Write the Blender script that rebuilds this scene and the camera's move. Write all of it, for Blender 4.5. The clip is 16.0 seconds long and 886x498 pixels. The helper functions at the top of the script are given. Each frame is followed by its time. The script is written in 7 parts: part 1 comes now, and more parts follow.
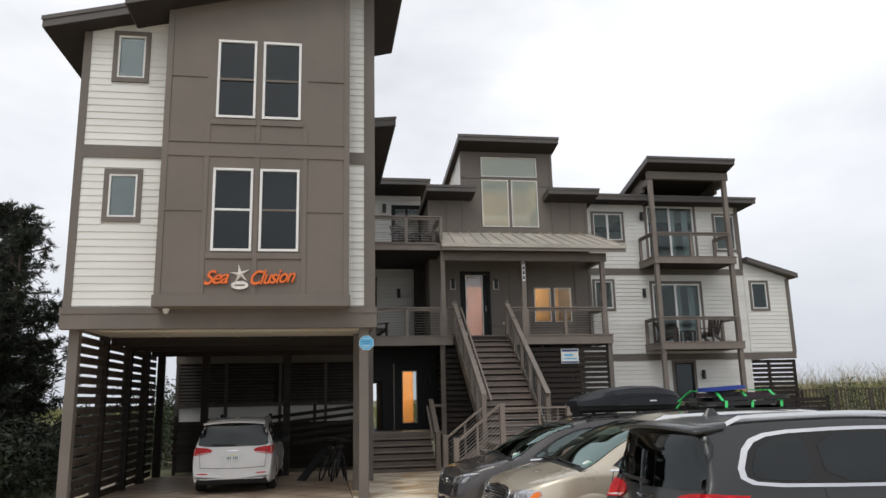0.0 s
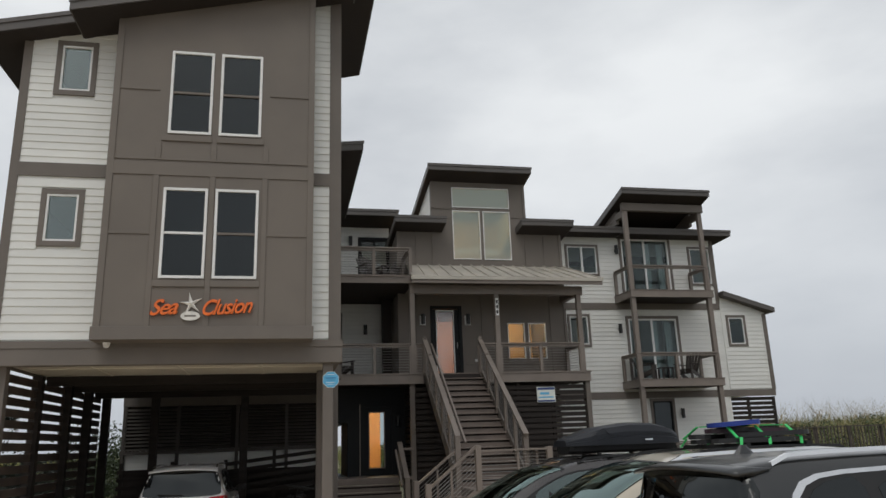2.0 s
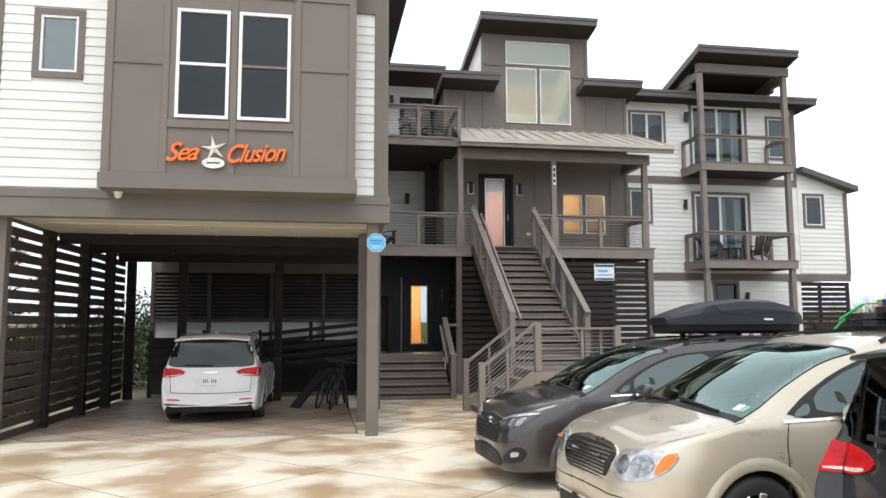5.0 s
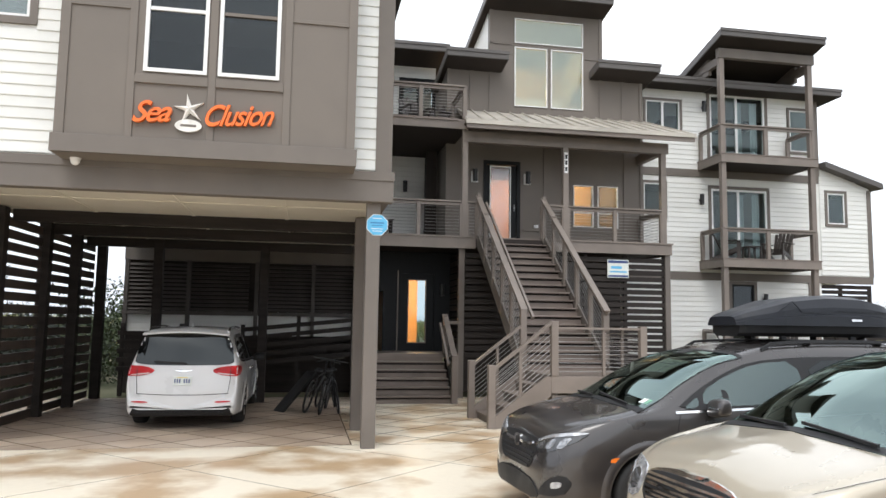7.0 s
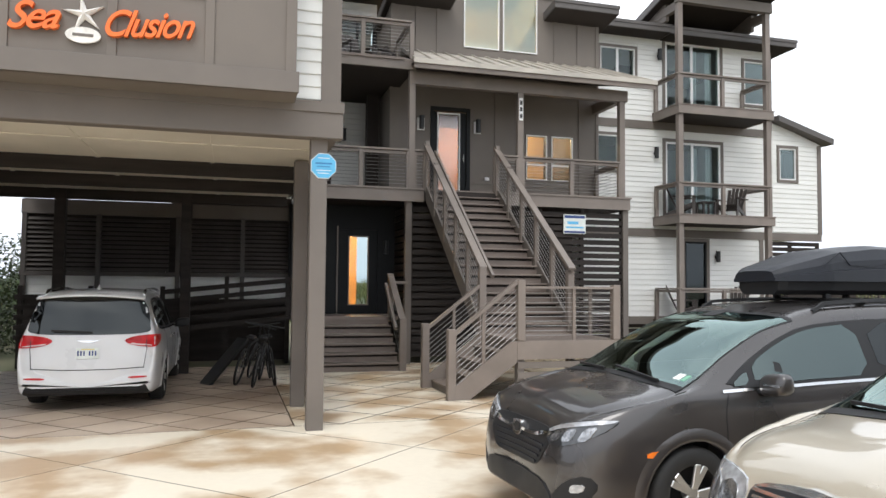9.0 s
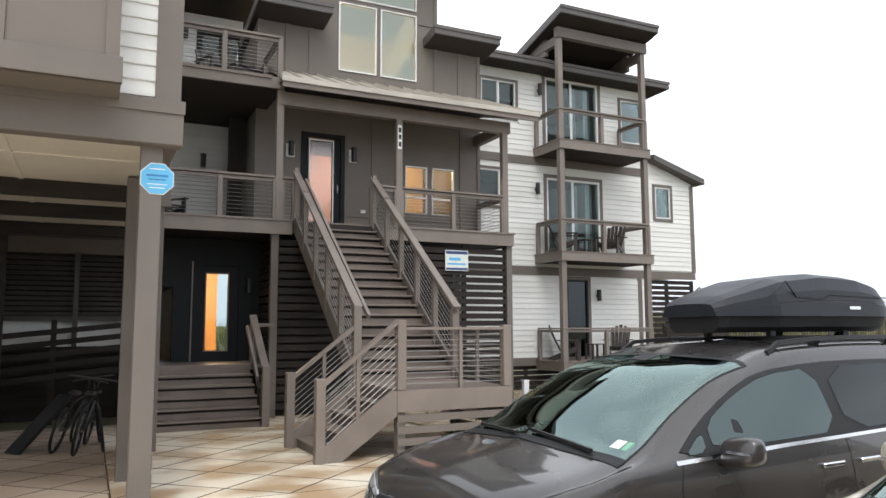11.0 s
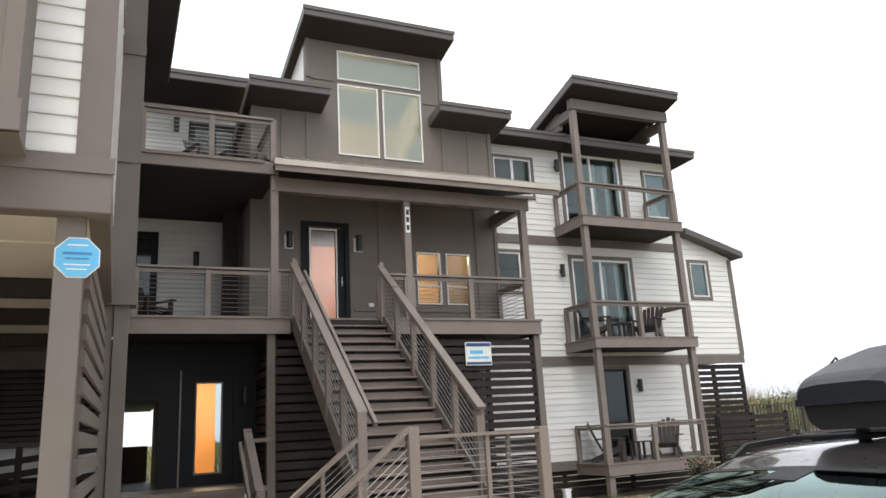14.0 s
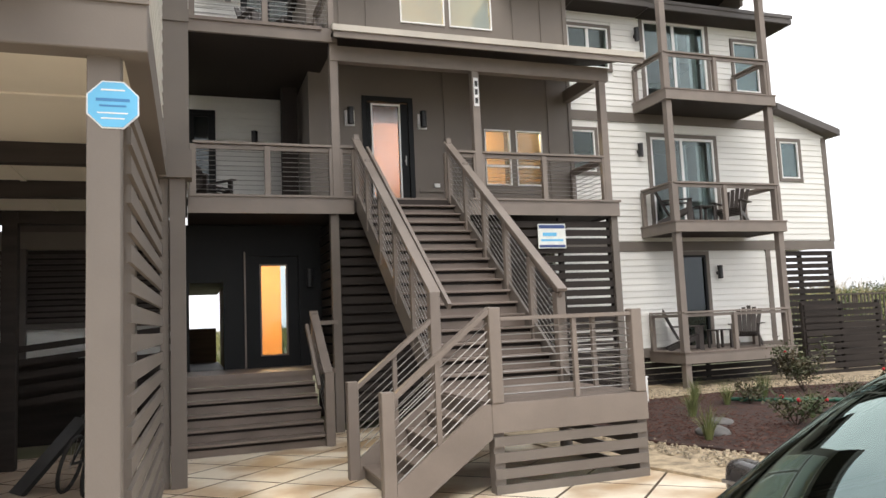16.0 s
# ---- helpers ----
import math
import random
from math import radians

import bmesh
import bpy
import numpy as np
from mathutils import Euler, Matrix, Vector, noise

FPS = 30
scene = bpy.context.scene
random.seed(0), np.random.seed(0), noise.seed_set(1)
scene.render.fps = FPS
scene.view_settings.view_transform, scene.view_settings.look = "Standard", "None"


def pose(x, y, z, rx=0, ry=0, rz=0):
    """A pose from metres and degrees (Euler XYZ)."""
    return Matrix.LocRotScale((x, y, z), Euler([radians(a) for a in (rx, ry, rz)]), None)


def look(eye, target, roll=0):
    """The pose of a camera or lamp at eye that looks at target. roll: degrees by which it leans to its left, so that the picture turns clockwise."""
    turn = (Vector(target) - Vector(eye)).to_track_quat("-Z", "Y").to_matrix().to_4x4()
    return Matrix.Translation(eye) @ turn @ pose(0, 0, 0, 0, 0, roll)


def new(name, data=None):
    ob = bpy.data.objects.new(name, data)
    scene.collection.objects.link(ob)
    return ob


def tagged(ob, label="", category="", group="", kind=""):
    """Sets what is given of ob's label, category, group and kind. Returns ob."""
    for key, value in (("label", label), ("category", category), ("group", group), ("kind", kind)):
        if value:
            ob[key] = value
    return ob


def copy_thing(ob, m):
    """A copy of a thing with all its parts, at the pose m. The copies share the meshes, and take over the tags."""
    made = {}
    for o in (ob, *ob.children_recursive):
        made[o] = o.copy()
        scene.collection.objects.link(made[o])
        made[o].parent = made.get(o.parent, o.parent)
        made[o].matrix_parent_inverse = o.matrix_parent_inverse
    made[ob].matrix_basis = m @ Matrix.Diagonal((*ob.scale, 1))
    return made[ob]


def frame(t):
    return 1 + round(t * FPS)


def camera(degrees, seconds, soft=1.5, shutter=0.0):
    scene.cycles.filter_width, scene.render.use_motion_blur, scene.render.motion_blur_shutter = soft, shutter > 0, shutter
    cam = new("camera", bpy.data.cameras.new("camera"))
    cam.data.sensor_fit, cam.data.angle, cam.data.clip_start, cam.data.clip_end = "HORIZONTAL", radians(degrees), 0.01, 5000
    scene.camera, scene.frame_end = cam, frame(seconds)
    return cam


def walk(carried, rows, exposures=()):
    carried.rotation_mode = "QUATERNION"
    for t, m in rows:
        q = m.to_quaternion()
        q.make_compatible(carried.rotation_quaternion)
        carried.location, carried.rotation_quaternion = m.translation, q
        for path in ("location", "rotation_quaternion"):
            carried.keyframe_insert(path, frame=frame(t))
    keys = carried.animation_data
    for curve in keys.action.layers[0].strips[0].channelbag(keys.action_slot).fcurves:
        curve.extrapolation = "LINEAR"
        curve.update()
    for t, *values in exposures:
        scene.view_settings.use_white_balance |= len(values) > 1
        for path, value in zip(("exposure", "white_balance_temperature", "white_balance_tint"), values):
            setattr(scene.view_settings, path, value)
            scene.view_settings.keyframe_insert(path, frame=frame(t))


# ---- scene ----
from mathutils.bvhtree import BVHTree

cam = camera(62.5, 16.0)
PATH = [
    (0, (-0.911, 0.61, 2.075), (-0.593, 2.543, 2.478), -1.3),
    (0.5, (-0.933, 0.929, 2.076), (-0.671, 2.847, 2.579), -1.8),
    (1, (-0.868, 1.22, 2.163), (-0.632, 3.121, 2.739), -1.1),
    (1.5, (-0.818, 1.459, 2.176), (-0.473, 3.328, 2.797), -0.8),
    (2, (-0.845, 1.811, 2.033), (-0.436, 3.701, 2.545), -2.0),
    (2.5, (-0.797, 2.183, 2.038), (-0.438, 4.116, 2.406), -0.4),
    (3, (-0.834, 2.477, 1.993), (-0.481, 4.423, 2.288), -0.2),
    (3.5, (-0.915, 2.833, 2.004), (-0.553, 4.789, 2.214), -1.1),
    (3.7, (-0.94, 3.009, 1.981), (-0.631, 4.975, 2.175), -1.2),
    (5.8, (-0.953, 4.751, 1.905), (-0.587, 6.706, 2.116), 0.9),
    (6, (-0.961, 4.925, 1.879), (-0.576, 6.876, 2.091), 0.9),
    (6.5, (-0.991, 5.349, 1.894), (-0.532, 7.286, 2.085), -0.6),
    (7, (-0.983, 5.782, 1.895), (-0.624, 7.739, 2.094), 0.9),
    (7.5, (-1.033, 6.222, 1.871), (-0.62, 8.175, 1.998), 1.1),
    (8, (-1.083, 6.599, 1.883), (-0.637, 8.545, 2.007), -0.7),
    (8.5, (-1.058, 7.026, 1.877), (-0.656, 8.982, 1.991), -0.1),
    (9, (-1.054, 7.436, 1.866), (-0.504, 9.356, 1.961), 0.5),
    (9.3, (-1.023, 7.733, 1.856), (-0.306, 9.597, 1.949), -0.2),
    (9.5, (-0.958, 7.827, 1.885), (-0.257, 9.696, 2.005), 0.3),
    (10, (-0.82, 8.133, 1.897), (-0.065, 9.979, 2.051), 1.6),
    (10.2, (-0.778, 8.267, 1.884), (0.029, 10.09, 2.046), 1.9),
    (12.5, (0.033, 9.685, 1.834), (0.908, 11.453, 2.16), -1.7),
    (13, (0.209, 9.89, 1.851), (1.036, 11.676, 2.203), 0.4),
    (13.5, (0.277, 10.185, 1.875), (1.093, 11.974, 2.24), -1.4),
    (14, (0.299, 10.404, 1.89), (1.097, 12.174, 2.37), -3.2),
    (14.5, (0.415, 10.62, 1.907), (1.101, 12.394, 2.527), -2.8),
    (15, (0.476, 10.803, 1.869), (1.139, 12.609, 2.417), -1.9),
    (15.5, (0.447, 11.133, 1.85), (1.197, 12.951, 2.216), -2.9),
    (16, (0.427, 11.371, 1.819), (1.084, 13.249, 2.016), -2.5),
]
walk(cam, [(t, look(eye, target, roll)) for t, eye, target, roll in PATH],
     [(0, 0.0, 6500, 10), (0.5, -0.1, 6500, 10), (1.0, -0.45, 6480, 9), (1.5, -0.57, 6460, 8), (2.0, -0.42, 6450, 8), (2.5, 0.1, 6450, 9), (3.0, 0.45, 6400, 9), (3.5, 0.6, 6350, 9), (6.0, 0.8, 6300, 9),
      (10.0, 0.8, 6300, 9), (12.5, 0.72, 6420, 10), (14.5, 0.72, 6500, 10), (16.0, 0.95, 6750, 11)])

# ---------- world, sun, exposure ----------
world = bpy.data.worlds.new("overcast_sky")
world.use_nodes = True
scene.world = world


def build_world(nt):
    n, l = nt.nodes, nt.links
    n.clear()
    out, bg = n.new("ShaderNodeOutputWorld"), n.new("ShaderNodeBackground")
    sky = n.new("ShaderNodeTexSky")
    sky.sky_type, sky.sun_disc = "NISHITA", False
    sky.sun_elevation, sky.sun_rotation = radians(48), radians(200)
    sky.air_density, sky.dust_density = 1.0, 3.0
    co, mp = n.new("ShaderNodeTexCoord"), n.new("ShaderNodeMapping")
    mp.inputs["Scale"].default_value = (1.0, 1.0, 2.4)
    no = n.new("ShaderNodeTexNoise")
    no.inputs["Scale"].default_value, no.inputs["Detail"].default_value = 1.5, 7.0
    no.inputs["Roughness"].default_value = 0.5
    ramp = n.new("ShaderNodeValToRGB")
    ramp.color_ramp.elements[0].position, ramp.color_ramp.elements[0].color = 0.3, (6.2, 6.5, 7.1, 1)
    ramp.color_ramp.elements[1].position, ramp.color_ramp.elements[1].color = 0.66, (12.4, 12.5, 12.7, 1)
    mix = n.new("ShaderNodeMix")
    mix.data_type = "RGBA"
    mix.inputs[0].default_value = 0.9
    l.new(co.outputs["Generated"], mp.inputs[0])
    l.new(mp.outputs[0], no.inputs["Vector"])
    l.new(no.outputs["Fac"], ramp.inputs[0])
    l.new(sky.outputs[0], mix.inputs[6])
    l.new(ramp.outputs[0], mix.inputs[7])
    sep, low, dim = n.new("ShaderNodeSeparateXYZ"), n.new("ShaderNodeMapRange"), n.new("ShaderNodeMix")
    low.inputs[1].default_value, low.inputs[2].default_value, low.inputs[3].default_value, low.inputs[4].default_value = 0.0, 0.4, 0.0, 1.0
    dim.data_type, dim.blend_type = "RGBA", "MIX"
    dim.inputs[6].default_value = (5.8, 6.2, 7.0, 1)
    half = n.new("ShaderNodeMath")
    half.operation = "MULTIPLY_ADD"
    half.inputs[1].default_value, half.inputs[2].default_value = 0.72, 0.28
    l.new(co.outputs["Generated"], sep.inputs[0])
    l.new(sep.outputs[2], low.inputs[0])
    l.new(low.outputs[0], half.inputs[0])
    l.new(half.outputs[0], dim.inputs[0])
    l.new(mix.outputs[2], dim.inputs[7])
    l.new(dim.outputs[2], bg.inputs[0])
    bg.inputs[1].default_value = 0.1
    l.new(bg.outputs[0], out.inputs[0])


build_world(world.node_tree)
sun = new("sun", bpy.data.lights.new("sun", "SUN"))
sun.data.energy, sun.data.angle, sun.data.color = 0.8, radians(25), (1.0, 0.96, 0.9)
sun.matrix_world = look((0, 0, 30), (8, 20, 0))


# ---------- materials ----------
def mat(name, col, rough=0.6, vary=0.15, scale=3.0, bump=0.1, fine=60.0, metal=0.0, rnd=0.0, col2=None, stretch=(1, 1, 1), spec=0.5, coat=0.0, lo=0.35, hi=0.65):
    """Two scales of noise over a base colour, with fine relief."""
    m = bpy.data.materials.new(name)
    m.use_nodes = True
    n, l = m.node_tree.nodes, m.node_tree.links
    b = n["Principled BSDF"]
    geo, mp = n.new("ShaderNodeNewGeometry"), n.new("ShaderNodeMapping")
    mp.inputs["Scale"].default_value = stretch
    l.new(geo.outputs["Position"], mp.inputs[0])
    big, small = n.new("ShaderNodeTexNoise"), n.new("ShaderNodeTexNoise")
    big.inputs["Scale"].default_value, big.inputs["Detail"].default_value = scale, 5
    small.inputs["Scale"].default_value, small.inputs["Detail"].default_value = fine, 3
    l.new(mp.outputs[0], big.inputs["Vector"])
    l.new(mp.outputs[0], small.inputs["Vector"])
    mix = n.new("ShaderNodeMix")
    mix.data_type = "RGBA"
    c2 = col2 or tuple(c * (1 - 2 * vary) for c in col)
    mix.inputs[6].default_value, mix.inputs[7].default_value = (*c2, 1), (*col, 1)
    rp = n.new("ShaderNodeMapRange")
    rp.inputs[1].default_value, rp.inputs[2].default_value = lo, hi
    l.new(big.outputs["Fac"], rp.inputs[0])
    l.new(rp.outputs[0], mix.inputs[0])
    hsv = n.new("ShaderNodeHueSaturation")
    v = n.new("ShaderNodeMath")
    v.operation = "MULTIPLY_ADD"
    v.inputs[1].default_value, v.inputs[2].default_value = vary * 0.8, 1 - vary * 0.4
    l.new(small.outputs["Fac"], v.inputs[0])
    if rnd:
        oi, v2 = n.new("ShaderNodeObjectInfo"), n.new("ShaderNodeMath")
        v2.operation = "MULTIPLY_ADD"
        v2.inputs[1].default_value = rnd
        l.new(oi.outputs["Random"], v2.inputs[0])
        l.new(v.outputs[0], v2.inputs[2])
        v = v2
    l.new(v.outputs[0], hsv.inputs["Value"])
    l.new(mix.outputs[2], hsv.inputs["Color"])
    l.new(hsv.outputs[0], b.inputs["Base Color"])
    rr = n.new("ShaderNodeMath")
    rr.operation = "MULTIPLY_ADD"
    rr.inputs[1].default_value, rr.inputs[2].default_value = 0.25, rough - 0.12
    l.new(big.outputs["Fac"], rr.inputs[0])
    l.new(rr.outputs[0], b.inputs["Roughness"])
    b.inputs["Metallic"].default_value = metal
    b.inputs["Specular IOR Level"].default_value = spec
    b.inputs["Coat Weight"].default_value = coat
    b.inputs["Coat Roughness"].default_value = 0.04
    if bump:
        bp = n.new("ShaderNodeBump")
        bp.inputs["Strength"].default_value, bp.inputs["Distance"].default_value = bump, 0.01
        l.new(small.outputs["Fac"], bp.inputs["Height"])
        l.new(bp.outputs[0], b.inputs["Normal"])
    return m


def glass(name, tint, through_part=0.5, rough=0.02, gain=1.0, sheen=(0.9, 0.95, 0.95)):
    """A window pane: a mix of see-through and mirror-like, by the angle."""
    m = bpy.data.materials.new(name)
    m.use_nodes = True
    n, l = m.node_tree.nodes, m.node_tree.links
    n.clear()
    out, mix = n.new("ShaderNodeOutputMaterial"), n.new("ShaderNodeMixShader")
    tr, gl, fr = n.new("ShaderNodeBsdfTransparent"), n.new("ShaderNodeBsdfGlossy"), n.new("ShaderNodeFresnel")
    tr.inputs[0].default_value = (*tint, 1)
    gl.inputs["Roughness"].default_value = rough
    gl.inputs[0].default_value = (*sheen, 1)
    fr.inputs[0].default_value = 1.45
    ad = n.new("ShaderNodeMath")
    ad.operation = "MULTIPLY_ADD"
    ad.inputs[1].default_value, ad.inputs[2].default_value = gain, through_part
    ad.use_clamp = True
    l.new(fr.outputs[0], ad.inputs[0])
    l.new(ad.outputs[0], mix.inputs[0])
    l.new(tr.outputs[0], mix.inputs[1])
    l.new(gl.outputs[0], mix.inputs[2])
    l.new(mix.outputs[0], out.inputs[0])
    return m


def frosted(name, tint, rough):
    """An obscured pane that scatters what lies behind it."""
    m = bpy.data.materials.new(name)
    m.use_nodes = True
    n, l = m.node_tree.nodes, m.node_tree.links
    n.clear()
    out, mix = n.new("ShaderNodeOutputMaterial"), n.new("ShaderNodeMixShader")
    rf, gl = n.new("ShaderNodeBsdfRefraction"), n.new("ShaderNodeBsdfGlossy")
    rf.inputs["Color"].default_value, rf.inputs["Roughness"].default_value, rf.inputs["IOR"].default_value = (*tint, 1), rough, 1.15
    gl.inputs["Color"].default_value, gl.inputs["Roughness"].default_value = (0.72, 0.78, 0.72, 1), 0.2
    mix.inputs[0].default_value = 0.22
    l.new(rf.outputs[0], mix.inputs[1])
    l.new(gl.outputs[0], mix.inputs[2])
    l.new(mix.outputs[0], out.inputs[0])
    return m


TAUPE = mat("taupe_panel_paint", (0.168, 0.144, 0.123), 0.62, 0.07, 0.8, 0.05, 90)
TRIM = mat("taupe_trim_paint", (0.16, 0.138, 0.12), 0.6, 0.08, 1.2, 0.06, 70)
WHITE = mat("white_lap_siding", (0.74, 0.74, 0.71), 0.55, 0.05, 0.7, 0.12, 45, rnd=0.05, stretch=(0.6, 1, 4))
DECKM = mat("deck_composite", (0.2, 0.16, 0.135), 0.5, 0.14, 1.5, 0.15, 50, rnd=0.12, stretch=(1, 4, 1))
RAILM = mat("rail_composite", (0.215, 0.18, 0.155), 0.5, 0.1, 1.5, 0.1, 40)
DARKW = mat("dark_stained_slat_joist_shade", (0.034, 0.028, 0.025), 0.65, 0.2, 2.0, 0.2, 40, rnd=0.15, stretch=(0.4, 1, 4), spec=0.2)
LOUVRE = mat("dark_louvre_paint", (0.09, 0.078, 0.07), 0.6, 0.15, 2.0, 0.1, 40)
ROOFM = mat("dark_fascia_metal", (0.1, 0.09, 0.085), 0.5, 0.1, 1.0, 0.05, 40)
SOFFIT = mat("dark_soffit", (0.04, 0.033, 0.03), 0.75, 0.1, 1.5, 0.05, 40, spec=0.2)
METALROOF = mat("taupe_standing_seam_metal", (0.52, 0.48, 0.42), 0.4, 0.12, 1.2, 0.05, 30)
CEIL = mat("cream_ceiling_board", (0.68, 0.64, 0.55), 0.6, 0.06, 1.0, 0.05, 60)
FRAMEW = mat("white_vinyl", (0.8, 0.8, 0.79), 0.35, 0.04, 2, 0.02, 60)
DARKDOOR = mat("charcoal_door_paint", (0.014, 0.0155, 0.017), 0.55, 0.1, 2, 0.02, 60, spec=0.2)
BLACK = mat("black_metal", (0.016, 0.016, 0.017), 0.4, 0.1, 3, 0.02, 60)
STEEL = mat("stainless_cable", (0.42, 0.41, 0.4), 0.35, 0.05, 3, 0, 60, metal=0.9)
ROOM = mat("interior_paint", (0.42, 0.4, 0.37), 0.8, 0.05, 1, 0, 40)
WARM = mat("interior_warm_wall", (0.72, 0.5, 0.27), 0.8, 0.1, 0.8, 0, 40)
CURTAIN = mat("pale_curtain", (0.76, 0.78, 0.77), 0.8, 0.1, 6, 0.2, 20, stretch=(6, 1, 0.2))
PANE = glass("window_pane", (0.72, 0.78, 0.78), 0.0, 0.02, 0.9)
FROST = frosted("frosted_dormer_pane", (0.7, 0.72, 0.62), 0.38)
PANEDARK = glass("tinted_pane", (0.22, 0.26, 0.29), 0.03, 0.05, 0.6)
PANEBLUE = glass("obscured_pane", (0.66, 0.75, 0.71), 0.12, 0.12)
ORANGE = mat("orange_letter_paint", (0.86, 0.17, 0.025), 0.4, 0.05, 4, 0.02, 60)
STARW = mat("white_carved_sign", (0.82, 0.79, 0.74), 0.5, 0.12, 9, 0.2, 40)
BLUE = mat("sky_blue_sign", (0.12, 0.46, 0.74), 0.35, 0.04, 6, 0, 60)
INK = mat("sign_ink", (0.03, 0.06, 0.2), 0.5, 0.05, 6, 0, 60)
ASPH = mat("sand_and_grass_soil", (0.2, 0.18, 0.12), 0.95, 0.25, 0.25, 0.4, 12, col2=(0.09, 0.1, 0.045))


def gz(y):
    """Height of the drive, which falls gently towards the house."""
    return 0.0135 * (23.0 - min(23.0, max(-6.0, y)))


def drive_tilt(y):
    return -math.degrees(math.atan(0.0135)) if -6.0 < y < 23.0 else 0.0


# ---------- mesh helpers ----------
def box(bm, x0, x1, y0, y1, z0, z1, bevel=0.0):
    r = bmesh.ops.create_cube(bm, size=1, matrix=Matrix.LocRotScale(((x0 + x1) / 2, (y0 + y1) / 2, (z0 + z1) / 2), None, (x1 - x0, y1 - y0, z1 - z0)))
    if bevel:
        edges = list({e for v in r["verts"] for e in v.link_edges})
        bmesh.ops.bevel(bm, geom=edges, offset=bevel, segments=1, affect="EDGES")
    return bm


def boxes(*rows, bevel=0.0):
    bm = bmesh.new()
    for r in rows:
        box(bm, *r, bevel=bevel)
    return bm


def beam(bm, a, b, w, h, up=(0, 0, 1), bevel=0.0):
    """A bar from a to b, w wide and h high."""
    a, b = Vector(a), Vector(b)
    d = (b - a)
    x = d.normalized()
    y = Vector(up).cross(x).normalized()
    z = x.cross(y)
    m = Matrix((x, y, z)).transposed().to_4x4()
    m.translation = (a + b) / 2
    r = bmesh.ops.create_cube(bm, size=1, matrix=m @ Matrix.Diagonal((d.length, w, h, 1)))
    if bevel:
        bmesh.ops.bevel(bm, geom=list({e for v in r["verts"] for e in v.link_edges}), offset=bevel, segments=1, affect="EDGES")
    return bm


def rod(bm, a, b, r, seg=6):
    a, b = Vector(a), Vector(b)
    q = (b - a).to_track_quat("Z", "Y").to_matrix().to_4x4()
    q.translation = (a + b) / 2
    bmesh.ops.create_cone(bm, cap_ends=True, segments=seg, radius1=r, radius2=r, depth=(b - a).length, matrix=q)
    return bm


def prism(bm, pts, y0, y1):
    """An outline in x and z, drawn out from y0 to y1."""
    f = [bm.verts.new((x, y0, z)) for x, z in pts]
    k = [bm.verts.new((x, y1, z)) for x, z in pts]
    bm.faces.new(f)
    bm.faces.new(k[::-1])
    for i in range(len(pts)):
        j = (i + 1) % len(pts)
        bm.faces.new((f[j], f[i], k[i], k[j]))
    return bm


def hexa(bm, low, high):
    """A block from four lower and four upper corners."""
    a = [bm.verts.new(p) for p in low]
    b = [bm.verts.new(p) for p in high]
    bm.faces.new(a[::-1])
    bm.faces.new(b)
    for i in range(4):
        j = (i + 1) % 4
        bm.faces.new((a[i], a[j], b[j], b[i]))
    return bm


def mesh_of(name, bm, material, smooth=False):
    bmesh.ops.recalc_face_normals(bm, faces=bm.faces)
    me = bpy.data.meshes.new(name)
    bm.to_mesh(me)
    bm.free()
    if material:
        me.materials.append(material)
    if smooth:
        me.shade_smooth()
    return me


def part(name, bm, material, parent, label="", smooth=False):
    ob = new(name, mesh_of(name, bm, material, smooth))
    ob.parent = parent
    ob.matrix_parent_inverse = Matrix.Identity(4)
    if label:
        ob["label"] = label
    return ob


def each(name, material, parent, *rows, bevel=0.0):
    """One part for every box given."""
    return [part(name, boxes(r, bevel=bevel), material, parent) for r in rows]


def thing(name, at, label, category, group="", kind=""):
    ob = new(name)
    ob.empty_display_size = 0.2
    ob.location = at
    return tagged(ob, label, category, group, kind)


def solid(name, bm, material, label, category, kind="", smooth=False):
    return tagged(new(name, mesh_of(name, bm, material, smooth)), label, category, kind=kind)


def shared(name, me, m, parent):
    ob = new(name, me)
    ob.parent = parent
    ob.matrix_basis = m
    return ob


def wall_cells(bm, x0, x1, z0, z1, y0, y1, holes):
    """A wall in the plane of x and z with openings (x0, x1, z0, z1) right through it, as one closed skin."""
    xs = sorted({x0, x1, *(min(max(v, x0), x1) for h in holes for v in h[:2])})
    zs = sorted({z0, z1, *(min(max(v, z0), z1) for h in holes for v in h[2:])})
    seen = {}

    def v(i, k, y):
        if (i, k, y) not in seen:
            seen[i, k, y] = bm.verts.new((xs[i], y, zs[k]))
        return seen[i, k, y]

    def full(i, k):
        if not (0 <= i < len(xs) - 1 and 0 <= k < len(zs) - 1):
            return False
        mx, mz = (xs[i] + xs[i + 1]) / 2, (zs[k] + zs[k + 1]) / 2
        return not any(h[0] < mx < h[1] and h[2] < mz < h[3] for h in holes)

    for i in range(len(xs) - 1):
        for k in range(len(zs) - 1):
            if not full(i, k):
                continue
            for y in (y0, y1):
                bm.faces.new((v(i, k, y), v(i + 1, k, y), v(i + 1, k + 1, y), v(i, k + 1, y)))
            for di, dk, a, b in ((-1, 0, (i, k), (i, k + 1)), (1, 0, (i + 1, k), (i + 1, k + 1)), (0, -1, (i, k), (i + 1, k)), (0, 1, (i, k + 1), (i + 1, k + 1))):
                if not full(i + di, k + dk):
                    bm.faces.new((v(*a, y0), v(*b, y0), v(*b, y1), v(*a, y1)))
    return bm


